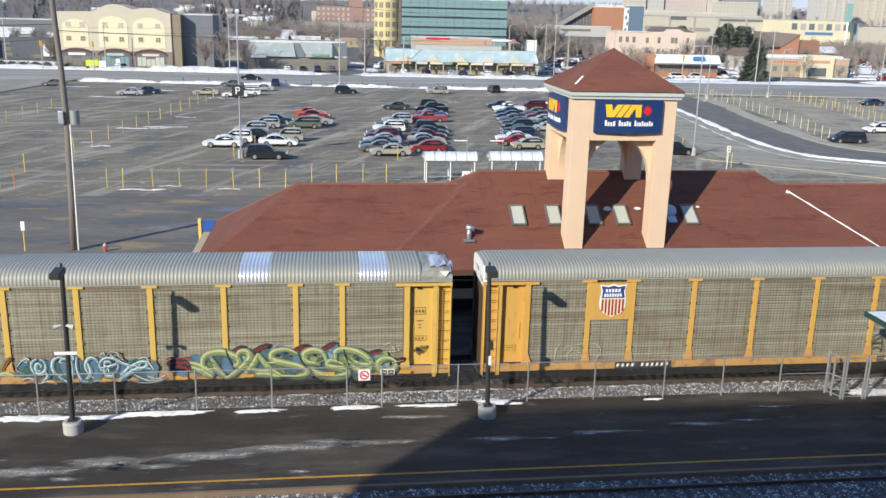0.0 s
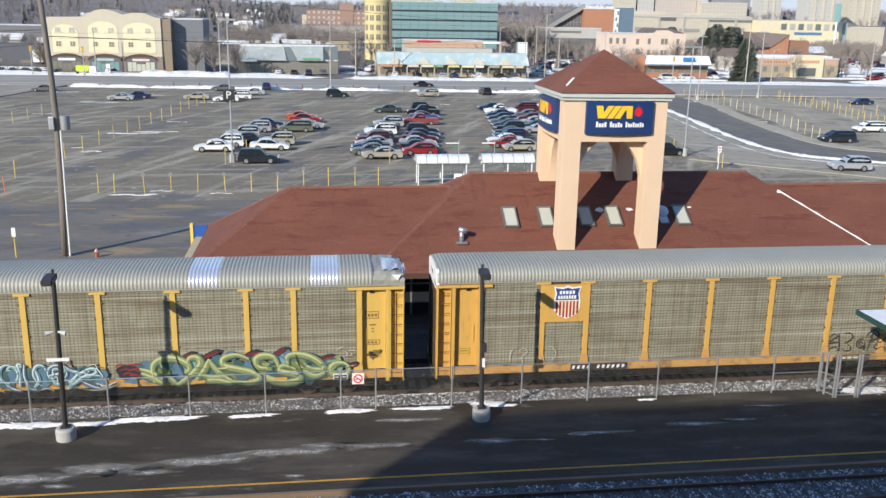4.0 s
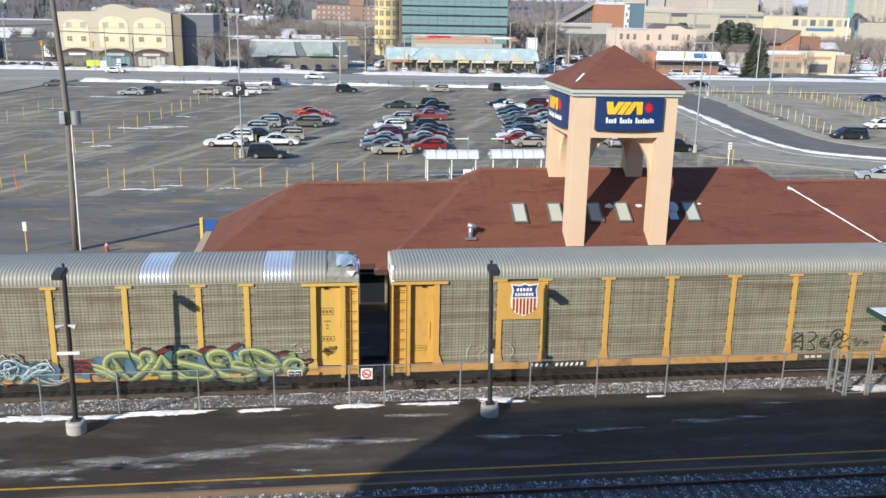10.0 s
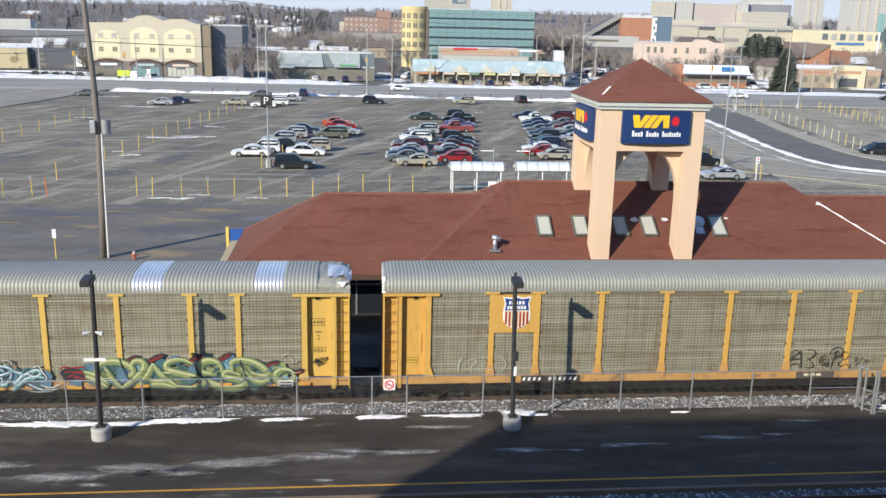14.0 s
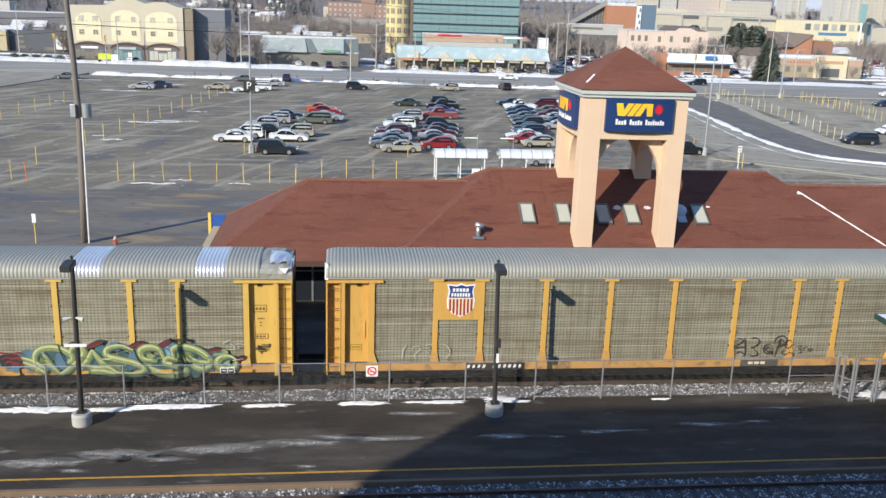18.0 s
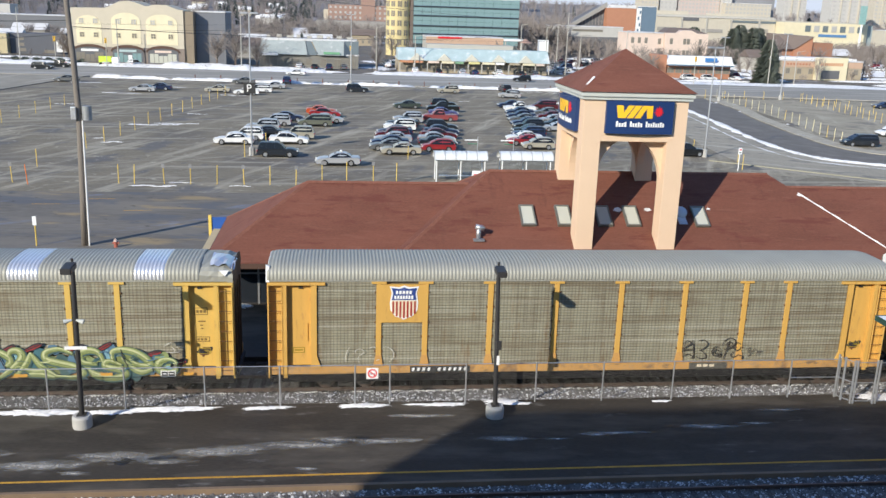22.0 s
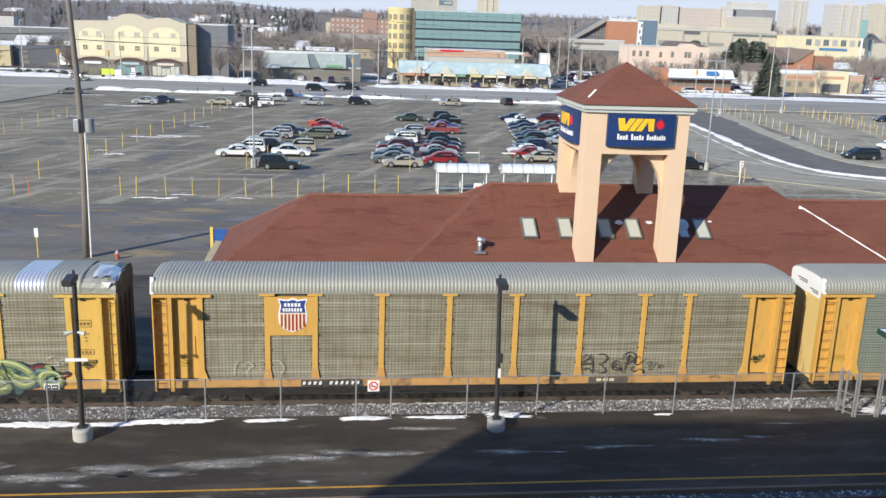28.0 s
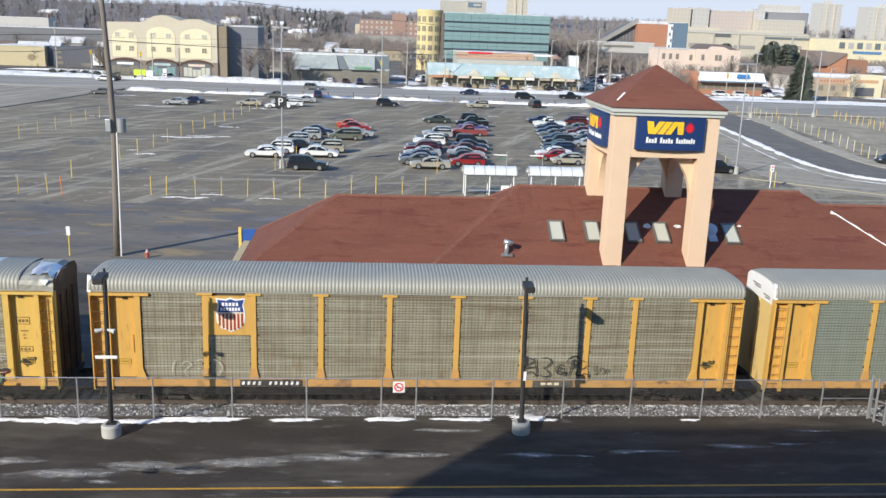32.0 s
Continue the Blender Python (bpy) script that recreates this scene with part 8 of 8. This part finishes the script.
    for pts in ([(262, 50), (280, 110), (306, 165)], [(645, 55), (655, 110), (682, 152)], [(885, 55), (895, 100), (918, 148)]):
        stroke([to(*p) for p in pts], 0.05, -0.169, G_DARK, w)
    for pts in ([(1100, 42), (1120, 30), (1140, 20)], [(1145, 45), (1160, 60), (1150, 75)], [(1110, 70), (1150, 72), (1185, 68)], [(1165, 45), (1190, 42), (1215, 48)], [(1180, 52), (1185, 70)]):
        stroke([to(*p) for p in pts], 0.032, -0.1, G_CHALK, w)


def cyan_piece(w):
    """Looping cyan and white lettering with dark outlines and thin flourishes."""
    rng = random.Random(31)

    def to(p, q):
        return 9.19 + p * 0.00755, 3.08 - p * 0.00016 - q * 0.00846

    for i in range(15):
        x, z = to(85 + i * 49, 165 + 14 * math.sin(i * 2))
        blob(x, z, 0.32, 0.46 - 0.02 * abs(i - 7), -0.097 - 0.0003 * i, (G_TEAL, G_DEEP, G_STEEL)[i % 3], w, i + 70)
    loops = (arc(172, 150, 38, 40, 100, 430), arc(172, 155, 16, 20, 0, 300), [(205, 175), (215, 205), (190, 235)],
             arc(285, 150, 42, 48, 60, 280), arc(310, 150, 30, 40, -60, 150), [(270, 195), (300, 225), (350, 240)],
             [(345, 110), (350, 160), (345, 215)], arc(350, 105, 10, 8, 0, 360), [(378, 100), (372, 160), (395, 225), (430, 235)],
             arc(455, 150, 36, 46, 20, 250), [(425, 120), (445, 180), (420, 220)],
             arc(545, 148, 50, 42, -40, 250), [(500, 160), (550, 150), (590, 135)], arc(545, 165, 30, 40, 180, 340), arc(540, 140, 18, 16, 0, 330),
             [(560, 95), (610, 130), (650, 150), (600, 200)], [(600, 220), (650, 160), (720, 125), (752, 140), (700, 170), (640, 165)],
             [(640, 175), (690, 205), (760, 232), (830, 225)], [(590, 235), (640, 195), (700, 160), (770, 165)])
    for i, lt in enumerate(loops):
        spray(w, to, lt, ((G_DARK, 0.21, 0.02, -0.02), ((G_BLUE, G_AQUA, G_STEEL)[i % 3], 0.155, 0, 0), (G_WHITE, 0.05, -0.03, 0.035), (G_TEAL, 0.03, 0.035, -0.03)), -0.106 - 0.0006 * i)
    thin = ([(60, 150), (85, 120), (115, 105), (130, 120)], [(90, 110), (100, 98), (118, 105)], [(230, 110), (245, 90), (262, 100)], [(500, 95), (515, 75), (530, 95)], [(540, 85), (560, 70), (600, 80), (590, 95)],
            [(600, 90), (612, 110), (640, 120)], [(700, 115), (740, 100), (755, 125), (780, 165), (765, 175)], [(70, 225), (120, 210), (160, 225)], [(80, 245), (130, 228), (190, 240)], [(160, 240), (230, 225), (260, 245)],
            [(640, 225), (720, 238), (800, 232), (860, 205)], [(100, 190), (60, 170), (55, 150)], [(740, 200), (800, 215), (850, 195)], [(430, 240), (480, 225), (520, 240)])
    for i, pts in enumerate(thin):
        spray(w, to, pts, ((G_DARK, 0.085, 0.01, -0.01), ((G_WHITE, G_CHALK, G_PEACH)[i % 3], 0.04, 0, 0)), -0.122 - 0.0005 * i)
    for k in range(34):
        a, b = rng.uniform(90, 780), rng.uniform(105, 235)
        stroke([to(a, b), to(a + rng.uniform(5, 25), b + rng.uniform(-16, 16)), to(a + rng.uniform(15, 45), b + rng.uniform(-22, 22))], rng.uniform(0.02, 0.045), -0.134 - 0.0006 * (k % 7), (G_WHITE, G_DARK, G_BLUE, G_DEEP)[k % 4], w)
    for p, q in ((235, 232), (530, 222), (910, 208)):
        stroke([to(p - 26, q), to(p, q + 1), to(p + 26, q)], 0.11, -0.141, G_ORANGE, w)
    spray(w, to, [(-30, 190), (0, 130), (30, 100)], ((G_OLIVE, 0.2, 0, 0), (G_RED, 0.08, 0.03, 0)), -0.104)
    spray(w, to, [(-60, 200), (0, 185), (40, 200)], ((G_GREEN, 0.2, 0, 0), (G_PALE, 0.06, 0, 0.03)), -0.112)


def scribble(w):
    """Thin black tag and white chalk marks."""

    def to(p, q):
        return 18.81 + (p - 150) * 0.00875, 2.56 - (q - 84) * 0.00871

    def chalk(p, q):
        return 3.232 + (p - 90) * 0.00784, 2.262 - (q - 105) * 0.00842

    tag = ([(105, 115), (125, 100), (145, 115), (120, 135), (105, 155)], [(100, 155), (130, 150), (160, 150)], [(110, 185), (135, 175), (160, 190), (150, 200)], [(150, 95), (160, 150), (165, 200)],
           [(185, 100), (215, 98), (235, 120), (215, 145), (190, 155)], [(195, 150), (225, 175), (230, 195), (200, 200), (180, 190)], arc(285, 160, 24, 26, 60, 400), arc(285, 162, 11, 12, 0, 330),
           [(312, 130), (325, 100), (355, 88), (380, 100), (378, 130), (345, 150), (325, 150)], [(350, 100), (340, 150), (325, 205)], arc(352, 122, 14, 14, 0, 340), arc(395, 135, 20, 22, 30, 360), [(380, 160), (365, 185), (385, 195), (410, 180)], [(300, 195), (312, 175), (308, 200)], [(410, 185), (430, 190), (425, 205)])
    for i, pts in enumerate(tag):
        stroke([to(*p) for p in pts], 0.055, -0.094 - 0.0035 * (i % 4), G_TAG, w)
    faint = mat("spray_faint", (0.12, 0.105, 0.08), 0.7, bump=0)
    for i, pts in enumerate(([(440, 150), (465, 140), (455, 165), (480, 155)], [(470, 185), (490, 150), (510, 165), (495, 190)], [(500, 170), (530, 160), (515, 185)], [(455, 190), (475, 175)])):
        stroke([to(*p) for p in pts], 0.04, -0.11, faint, w)
    for i, pts in enumerate(([(118, 105), (100, 140), (95, 188)], [(150, 140), (155, 120), (180, 115), (198, 130), (180, 148), (165, 165), (172, 195)], [(225, 110), (250, 104), (262, 112)], [(228, 152), (250, 155)], [(305, 105), (335, 108), (360, 135), (358, 165), (335, 190)], [(265, 180), (285, 172)])):
        stroke([chalk(*p) for p in pts], 0.03, -0.094 - 0.0035 * (i % 2), G_CHALK, w)


for ob in wagon_a.children_recursive:
    if ob.type == "MESH" and ob.data.materials[0] is YELLOW:
        ob.material_slots[0].link = "OBJECT"
        ob.material_slots[0].material = YELLOW_A
big_piece(wagon_a)
cyan_piece(wagon_a)
scribble(wagon_b)
lab = part("label_plate", box(B(), 24.62, 25.24, -0.178, -0.168, 1.03, 1.31), WHITE, wagon_a, "white framed black label plates")
for x in (24.66, 24.95):
    part("label_field", box(B(), x, x + 0.25, -0.184, -0.177, 1.07, 1.27), BLACK, lab)
    part("label_bar", box(B(), x + 0.04, x + 0.2, -0.19, -0.183, 1.15, 1.19), WHITE, lab)
STENCIL = mat("stencil_brown", (0.2, 0.13, 0.04), 0.7, bump=0)
for x, z, ww, hh in ((25.95, 3.72, 0.55, 0.3), (25.95, 2.5, 0.6, 0.2)):
    fr_bm = B()
    for a in ((x, x + ww, z, z + 0.025), (x, x + ww, z + hh, z + hh + 0.025), (x, x + 0.025, z, z + hh), (x + ww - 0.025, x + ww, z, z + hh)):
        box(fr_bm, a[0] + 0.1, a[1] + 0.1, 0.155, 0.172, a[2], a[3])
    sf2 = part("stencil_frame", fr_bm, STENCIL, wagon_a)
    for k in range(3):
        part("lettering_bar", box(B(), x + 0.18 + 0.15 * k, x + 0.28 + 0.15 * k, 0.156, 0.172, z + hh * 0.3, z + hh * 0.72), STENCIL, sf2)
for k, (x, z, ww) in enumerate(((26.1, 3.4, 0.3), (26.18, 3.22, 0.12), (26.2, 3.08, 0.1), (26.25, 2.2, 0.3), (26.3, 2.08, 0.22), (26.3, 1.98, 0.22))):
    part("lettering_bar", box(B(), x + 0.1, x + 0.1 + ww, 0.158, 0.172, z, z + 0.05), STENCIL, wagon_a)
for w in (wagon_a, wagon_b):
    for k, (x, z) in enumerate(((WL - 1.3, 1.95), (WL - 1.15, 2.12), (WL - 1.4, 2.05))):
        blob(x + (0.3 if w is wagon_b else 0.0), z, 0.16, 0.15, 0.166 - 0.004 * k, G_DARK if k else mat("rust_patch", (0.16, 0.07, 0.03), 0.9), w, 90 + k, 0.3)

# ---- snow, frost and salt on the platform and lot ----
def snow_patch(x, y, rx, ry, h, seed, name="snow_patch", z=0.0):
    rng = random.Random(seed)
    o = rng.random() * 50
    bm = B()
    c = bm.verts.new((0, 0, h))
    n = 96
    rings = []
    for k in (0.35, 0.7, 0.9, 1.0):
        ring = []
        for i in range(n):
            a = 2 * math.pi * i / n
            e = 1 + 0.5 * noise.noise(Vector((math.cos(a) * 2.2 + o, math.sin(a) * 2.2, o))) + 0.45 * noise.noise(Vector((math.cos(a) * 7 + o, math.sin(a) * 7, o))) + 0.45 * noise.noise(Vector((math.cos(a) * 17 + o, math.sin(a) * 17, o)))
            zz = h * (1 - k ** 3) * (0.8 + 0.4 * noise.noise(Vector((i * 0.7, k * 5, o)))) if k < 1 else -0.01
            ring.append(bm.verts.new((rx * k * e * math.cos(a), ry * k * e * math.sin(a), zz)))
        rings.append(ring)
    for i in range(n):
        bm.faces.new((c, rings[0][i], rings[0][(i + 1) % n]))
        for a, b in zip(rings, rings[1:]):
            bm.faces.new((a[i], b[i], b[(i + 1) % n], a[(i + 1) % n]))
    ob = solid(name, bm, SNOW, "thin patch of old white snow on the asphalt", "snow", "structure", at=(x, y, z), smooth=True)
    return ob


for i, (x, y, rx, ry, h) in enumerate(((-12.3, 34.85, 1.9, 0.3, 0.07), (-9.6, 34.75, 1.3, 0.22, 0.06), (-7.0, 34.95, 1.7, 0.24, 0.07), (-3.05, 34.9, 0.85, 0.16, 0.05), (0.9, 34.98, 0.95, 0.22, 0.06), (3.3, 35.0, 0.5, 0.1, 0.03), (4.5, 34.95, 0.95, 0.17, 0.05), (7.0, 35.15, 0.75, 0.28, 0.05), (7.6, 34.9, 0.6, 0.12, 0.03), (14.1, 34.9, 0.45, 0.1, 0.03), (24.6, 34.95, 1.3, 0.4, 0.06), (-15.8, 34.9, 1.4, 0.25, 0.05))):
    snow_patch(x, y, rx, ry, h, i + 3)
for i, (x, y, rx, ry) in enumerate(((-25.2, 126.0, 3.6, 0.8), (-22.8, 127.6, 2.6, 0.6), (-27.0, 109.4, 1.2, 0.5), (-29.4, 112.5, 0.6, 0.3), (-17.0, 82.7, 2.1, 0.35), (-14.8, 84.6, 1.0, 0.25), (-9.3, 83.1, 0.9, 0.2), (-21.5, 139.5, 1.4, 0.4), (-40, 169.6, 3.2, 0.6), (-33.5, 184, 2.6, 0.7), (-51.5, 190.6, 3.5, 0.7), (-20, 170, 2.4, 0.6), (29.0, 105.5, 1.5, 2.2), (29.8, 112.0, 1.0, 2.4), (31.0, 118.0, 0.9, 2.5), (31.6, 150, 1.6, 0.7), (33, 163, 3, 0.6), (12.5, 102.8, 1.2, 0.3), (23, 168, 1, 0.3), (-44.0, 150.0, 1.6, 0.4), (76.5, 176, 1.5, 1.0), (75, 160, 1.2, 1.2), (73.5, 141, 1.0, 0.8), (88, 128, 2, 0.5), (40, 192, 3, 0.5), (47, 191, 2.2, 0.4))):
    rng = random.Random(i + 60)
    for k in range(4):
        q = (k - 1.5) / 2 + rng.uniform(-0.15, 0.15)
        snow_patch(x + q * rx, y + rng.uniform(-0.9, 0.9) * ry, rx * rng.uniform(0.16, 0.42), ry * rng.uniform(0.25, 0.6), 0.04, i * 5 + k + 60, z=-0.02)
for i, (x, y, rx, ry, h) in enumerate(((140, 304, 3.6, 22, 0.4), (129, 280, 3.4, 10, 0.5), (181, 288, 9, 5, 0.5), (172, 270, 10, 3.5, 0.5), (160, 256, 12, 2.0, 0.5), (92, 250, 4, 2.2, 0.5), (-90, 272, 14, 1.6, 0.4), (-35, 247, 9, 4.0, 1.2), (-25, 244, 8, 2.2, 0.8), (-52, 244, 10, 2.0, 0.5), (22, 238, 14, 2.0, 0.7), (46, 236, 16, 2.0, 0.7), (-8, 240, 8, 1.6, 0.6), (130, 234, 14, 3.0, 0.6), (126, 258, 4, 8, 0.6), (104, 243, 9, 2.0, 0.5), (78, 246, 7, 5, 0.4), (165, 240, 12, 4, 0.8), (-95, 244, 12, 2, 0.5), (66, 272, 5, 9, 0.4), (84, 290, 14, 5, 0.4), (90, 305, 14, 4, 0.4), (96, 321, 16, 4, 0.4), (100, 335, 15, 5, 0.4), (106, 352, 16, 6, 0.4), (62, 300, 6, 14, 0.4), (-7, 253, 2.5, 6, 0.4), (11.6, 262, 2.0, 9, 0.4), (119, 270, 3, 10, 0.4), (148, 330, 9, 9, 0.4), (122, 305, 6, 5, 0.3), (9, 262, 5, 4, 0.4), (14, 292, 8, 6, 0.4), (-84, 256, 3, 6, 0.5), (-16, 250, 9, 1.6, 0.6), (12, 560, 26, 14, 0.5), (-82, 270, 5, 5, 0.4), (196, 300, 16, 10, 0.5), (212, 316, 22, 4, 0.5), (222, 336, 24, 5, 0.5), (232, 366, 26, 6, 0.5), (290, 466, 34, 8, 0.5), (-98, 258, 8, 3, 0.4), (-82, 262, 6, 3, 0.4))):
    snow_patch(x, y, rx, ry, h, i + 120, z=-0.3)
for i, x in enumerate((-7.2, -5.9)):
    snow_patch(x, 48.35, 0.9, 0.42, 0.12, i + 170, z=-0.05)


def frost_material():
    m = bpy.data.materials.new("salt_frost")
    m.use_nodes = True
    n, l = m.node_tree.nodes, m.node_tree.links
    p = n["Principled BSDF"]
    p.inputs["Base Color"].default_value = (0.5, 0.475, 0.42, 1)
    p.inputs["Roughness"].default_value = 0.85
    co, gr, mp, ns, mu, mr = n.new("ShaderNodeTexCoord"), n.new("ShaderNodeTexGradient"), n.new("ShaderNodeMapping"), n.new("ShaderNodeTexNoise"), n.new("ShaderNodeMath"), n.new("ShaderNodeMapRange")
    gr.gradient_type = "SPHERICAL"
    mp.inputs["Location"].default_value, mp.inputs["Scale"].default_value = (-1, -1, 0), (2, 2, 0)
    l.new(co.outputs["Generated"], mp.inputs[0])
    l.new(mp.outputs[0], gr.inputs[0])
    ns.inputs["Scale"].default_value, ns.inputs["Detail"].default_value, ns.inputs["Roughness"].default_value = 2.0, 13, 0.77
    hf, sp, sm = n.new("ShaderNodeMath"), n.new("ShaderNodeTexNoise"), n.new("ShaderNodeMath")
    hf.operation, hf.use_clamp = "MULTIPLY", True
    hf.inputs[1].default_value = 0.36
    l.new(gr.outputs[0], hf.inputs[0])
    l.new(hf.outputs[0], mu.inputs[0])
    l.new(ns.outputs[0], mu.inputs[1])
    mr.inputs[1].default_value, mr.inputs[2].default_value, mr.inputs[4].default_value = 0.64, 0.86, 0.8
    sq = n.new("ShaderNodeMapping")
    sq.inputs["Scale"].default_value = (0.55, 1.6, 1)
    l.new(co.outputs["Object"], sq.inputs[0])
    l.new(sq.outputs[0], ns.inputs[0])
    l.new(mu.outputs[0], mr.inputs[0])
    sp.inputs["Scale"].default_value, sp.inputs["Detail"].default_value = 14, 8
    l.new(co.outputs["Object"], sp.inputs[0])
    rs = n.new("ShaderNodeMapRange")
    rs.inputs[1].default_value, rs.inputs[2].default_value, rs.inputs[3].default_value, rs.inputs[4].default_value = 0.4, 0.62, 0.4, 1.0
    l.new(sp.outputs[0], rs.inputs[0])
    sm.operation = "MULTIPLY"
    l.new(mr.outputs[0], sm.inputs[0])
    l.new(rs.outputs[0], sm.inputs[1])
    l.new(sm.outputs[0], p.inputs["Alpha"])
    return m


FROST = frost_material()


def frost(x, y, rx, ry, turn=0.0, z=0.0):
    bm = B()
    prism(bm, [(rx * math.cos(a), ry * math.sin(a), 0) for a in (2 * math.pi * i / 32 for i in range(32))], (0, 0, 0.003))
    return solid("salt_stain", bm, FROST, "whitish dried salt stain on the asphalt", "stain", "structure", at=pose(x, y, z + 0.003, 0, 0, turn))


for x, y, rx, ry, a in ((-4.6, 31.15, 2.6, 0.55, 4), (-1.6, 31.55, 3.0, 0.45, 2), (1.6, 31.75, 1.9, 0.3, 0), (-0.2, 31.95, 1.0, 0.3, 0), (-8.4, 30.9, 1.8, 0.55, 0), (-10.8, 30.4, 2.4, 0.5, 3), (-6.6, 30.5, 1.2, 0.3, 0), (-9.5, 29.8, 0.6, 0.2, 0), (3.2, 33.9, 1.6, 0.22, 0), (6.6, 31.7, 1.2, 0.3, 0), (11.0, 32.0, 1.6, 0.16, 0), (10.3, 31.9, 0.7, 0.2, 0), (15.2, 32.4, 1.4, 0.28, 0), (17.4, 32.6, 0.8, 0.18, 0), (19.2, 33.8, 1.2, 0.14, 0), (8.6, 31.6, 0.6, 0.12, 0), (-1.2, 29.7, 0.5, 0.16, 0), (-13.5, 31.4, 1.5, 0.4, 0)):
    frost(x, y, rx * 1.35, ry * 1.3, a)
for i in range(4):
    x, y = -28 + i * 3.9, 72.5 + (i % 3) * 2.2
    bm = B()
    box(bm, -1.1, 1.1, -0.06, 0.06, 0, 0.004)
    solid("stall_line", bm, LINE_YELLOW, "faded yellow stall line on the asphalt", "line", "structure", at=pose(x, y, -0.02, 0, 0, 3))

# ---- fence signs, gate and canopy ----
nos = thing("no_smoking_sign", (1.36, FENCE_Y, 0), "white square sign with a red ring on the fence", "sign")
part("board", box(B(), -0.25, 0.25, -0.02, 0.0, 1.18, 1.68, 0.005), WHITE, nos)
bm = B()
ring = []
for r in (0.2, 0.145):
    ring.append([(r * math.cos(a), r * math.sin(a)) for a in (2 * math.pi * i / 28 for i in range(28))])
for i in range(28):
    j = (i + 1) % 28
    prism(bm, [(*ring[0][i], 0), (*ring[0][j], 0), (*ring[1][j], 0), (*ring[1][i], 0)], (0, 0, 0.006))
part("ring", bm, SIGN_RED, nos, at=pose(0, -0.021, 1.43, 90))
part("slash", box(B(), -0.18, 0.18, -0.022, 0.022, 0, 0.007), SIGN_RED, nos, at=pose(0, -0.021, 1.43, 90, 0, 0) @ pose(0, 0, 0, 0, 0, -40))
part("clip", box(B(), -0.2, 0.2, 0.0, 0.03, 1.6, 1.64), STEEL, nos)
part("cigarette", box(B(), -0.12, 0.1, -0.018, 0.018, 0, 0.004), BLACK, nos, at=pose(0, -0.021, 1.41, 90))
gate = thing("fence_gate", (22.3, 35.05, 0), "tall galvanised chain-link gate frames at the platform", "gate")
gate_post = mesh_of("gate_post", rod(B(), (0, 0, 0), (0, 0, 2.05), 0.05, n=10), STEEL)
gpts = [(0.0, 0.0), (0.12, -0.32), (0.34, -0.72), (0.46, -0.74), (1.36, -0.78), (1.5, -0.78), (4.2, -0.78)]
for gx, gy in gpts:
    part("gate_post", gate_post, None, gate, at=(gx, gy, 0))
for (ax, ay), (bx, by) in zip(gpts, gpts[1:]):
    d = math.hypot(bx - ax, by - ay)
    m = pose(ax, ay, 0, 0, 0, math.degrees(math.atan2(by - ay, bx - ax)))
    for z in (0.12, 1.0, 1.95):
        part("gate_rail", rod(B(), (0, 0, z), (d, 0, z), 0.022, n=6), STEEL, gate, at=m)
    part("gate_mesh", chain_mesh(0, d, 1.85), WIRE, gate, at=m)
can = thing("platform_canopy", (22.9, 30.6, 0), "white-topped platform canopy with a green edge", "canopy")
part("roof_deck", box(B(), 0, 14, 0, 3.2, 4.16, 4.32, 0.01), WHITE, can)
# fascia green is deepened to stand for the shade on its face
for x0, x1, y0, y1 in ((-0.05, 14, -0.05, 0.0), (-0.05, 14, 3.2, 3.25), (-0.05, -0.003, 0, 3.2)):
    part("fascia", box(B(), x0, x1, y0, y1, 4.1, 4.335), mat("shaded_green_paint", (0.02, 0.06, 0.05), 0.5, bump=0.05), can, "green fascia with shade in its dark colour")
for x in (4, 9):
    part("support", rod(B(), (x, 1.6, 0), (x, 1.6, 4.16), 0.1, n=10), BLACK, can)

# thin snow left along the near rail of the train's track
rng = random.Random(52)
bm = B()
for i in range(130):
    x, l = rng.uniform(-24, 30), rng.uniform(0.1, 0.7)
    prism(bm, [(x, 37.5, -0.54), (x + l * 0.4, 37.46, -0.54), (x + l, 37.52, -0.54), (x + l * 0.6, 37.6, -0.54)], (0, 0, rng.uniform(0.03, 0.07)))
tagged(new("rail_snow", mesh_of("rail_snow", bm, SNOW)), "broken slivers of snow along the rail", "snow", "", "stuff")


TRAIN = [(0.0, 18.073), (1.0, 17.587), (2.0, 17.145), (3.0, 16.726), (4.0, 16.317), (5.0, 15.912), (6.0, 15.511), (7.0, 15.117), (8.0, 14.732), (9.0, 14.360), (10.0, 14.000), (11.0, 13.652), (12.0, 13.311), (13.0, 12.970), (14.0, 12.620), (15.0, 12.250), (16.0, 11.851), (17.0, 11.412), (18.0, 10.925), (19.0, 10.387), (20.0, 9.794), (21.0, 9.148), (22.0, 8.455), (23.0, 7.721), (24.0, 6.954), (25.0, 6.164), (26.0, 5.355), (27.0, 4.533), (28.0, 3.696), (29.0, 2.837), (30.0, 1.944), (31.0, 1.003), (32.0, 0.000)]


def motions():
    for car_ob, left in train:
        walk(car_ob, [(t, pose((left + s) * SIZE, TRACK_Y, RAIL_Z)) for t, s in TRAIN])
    for thing_ob, rows in movers:
        walk(thing_ob, rows)


motions()
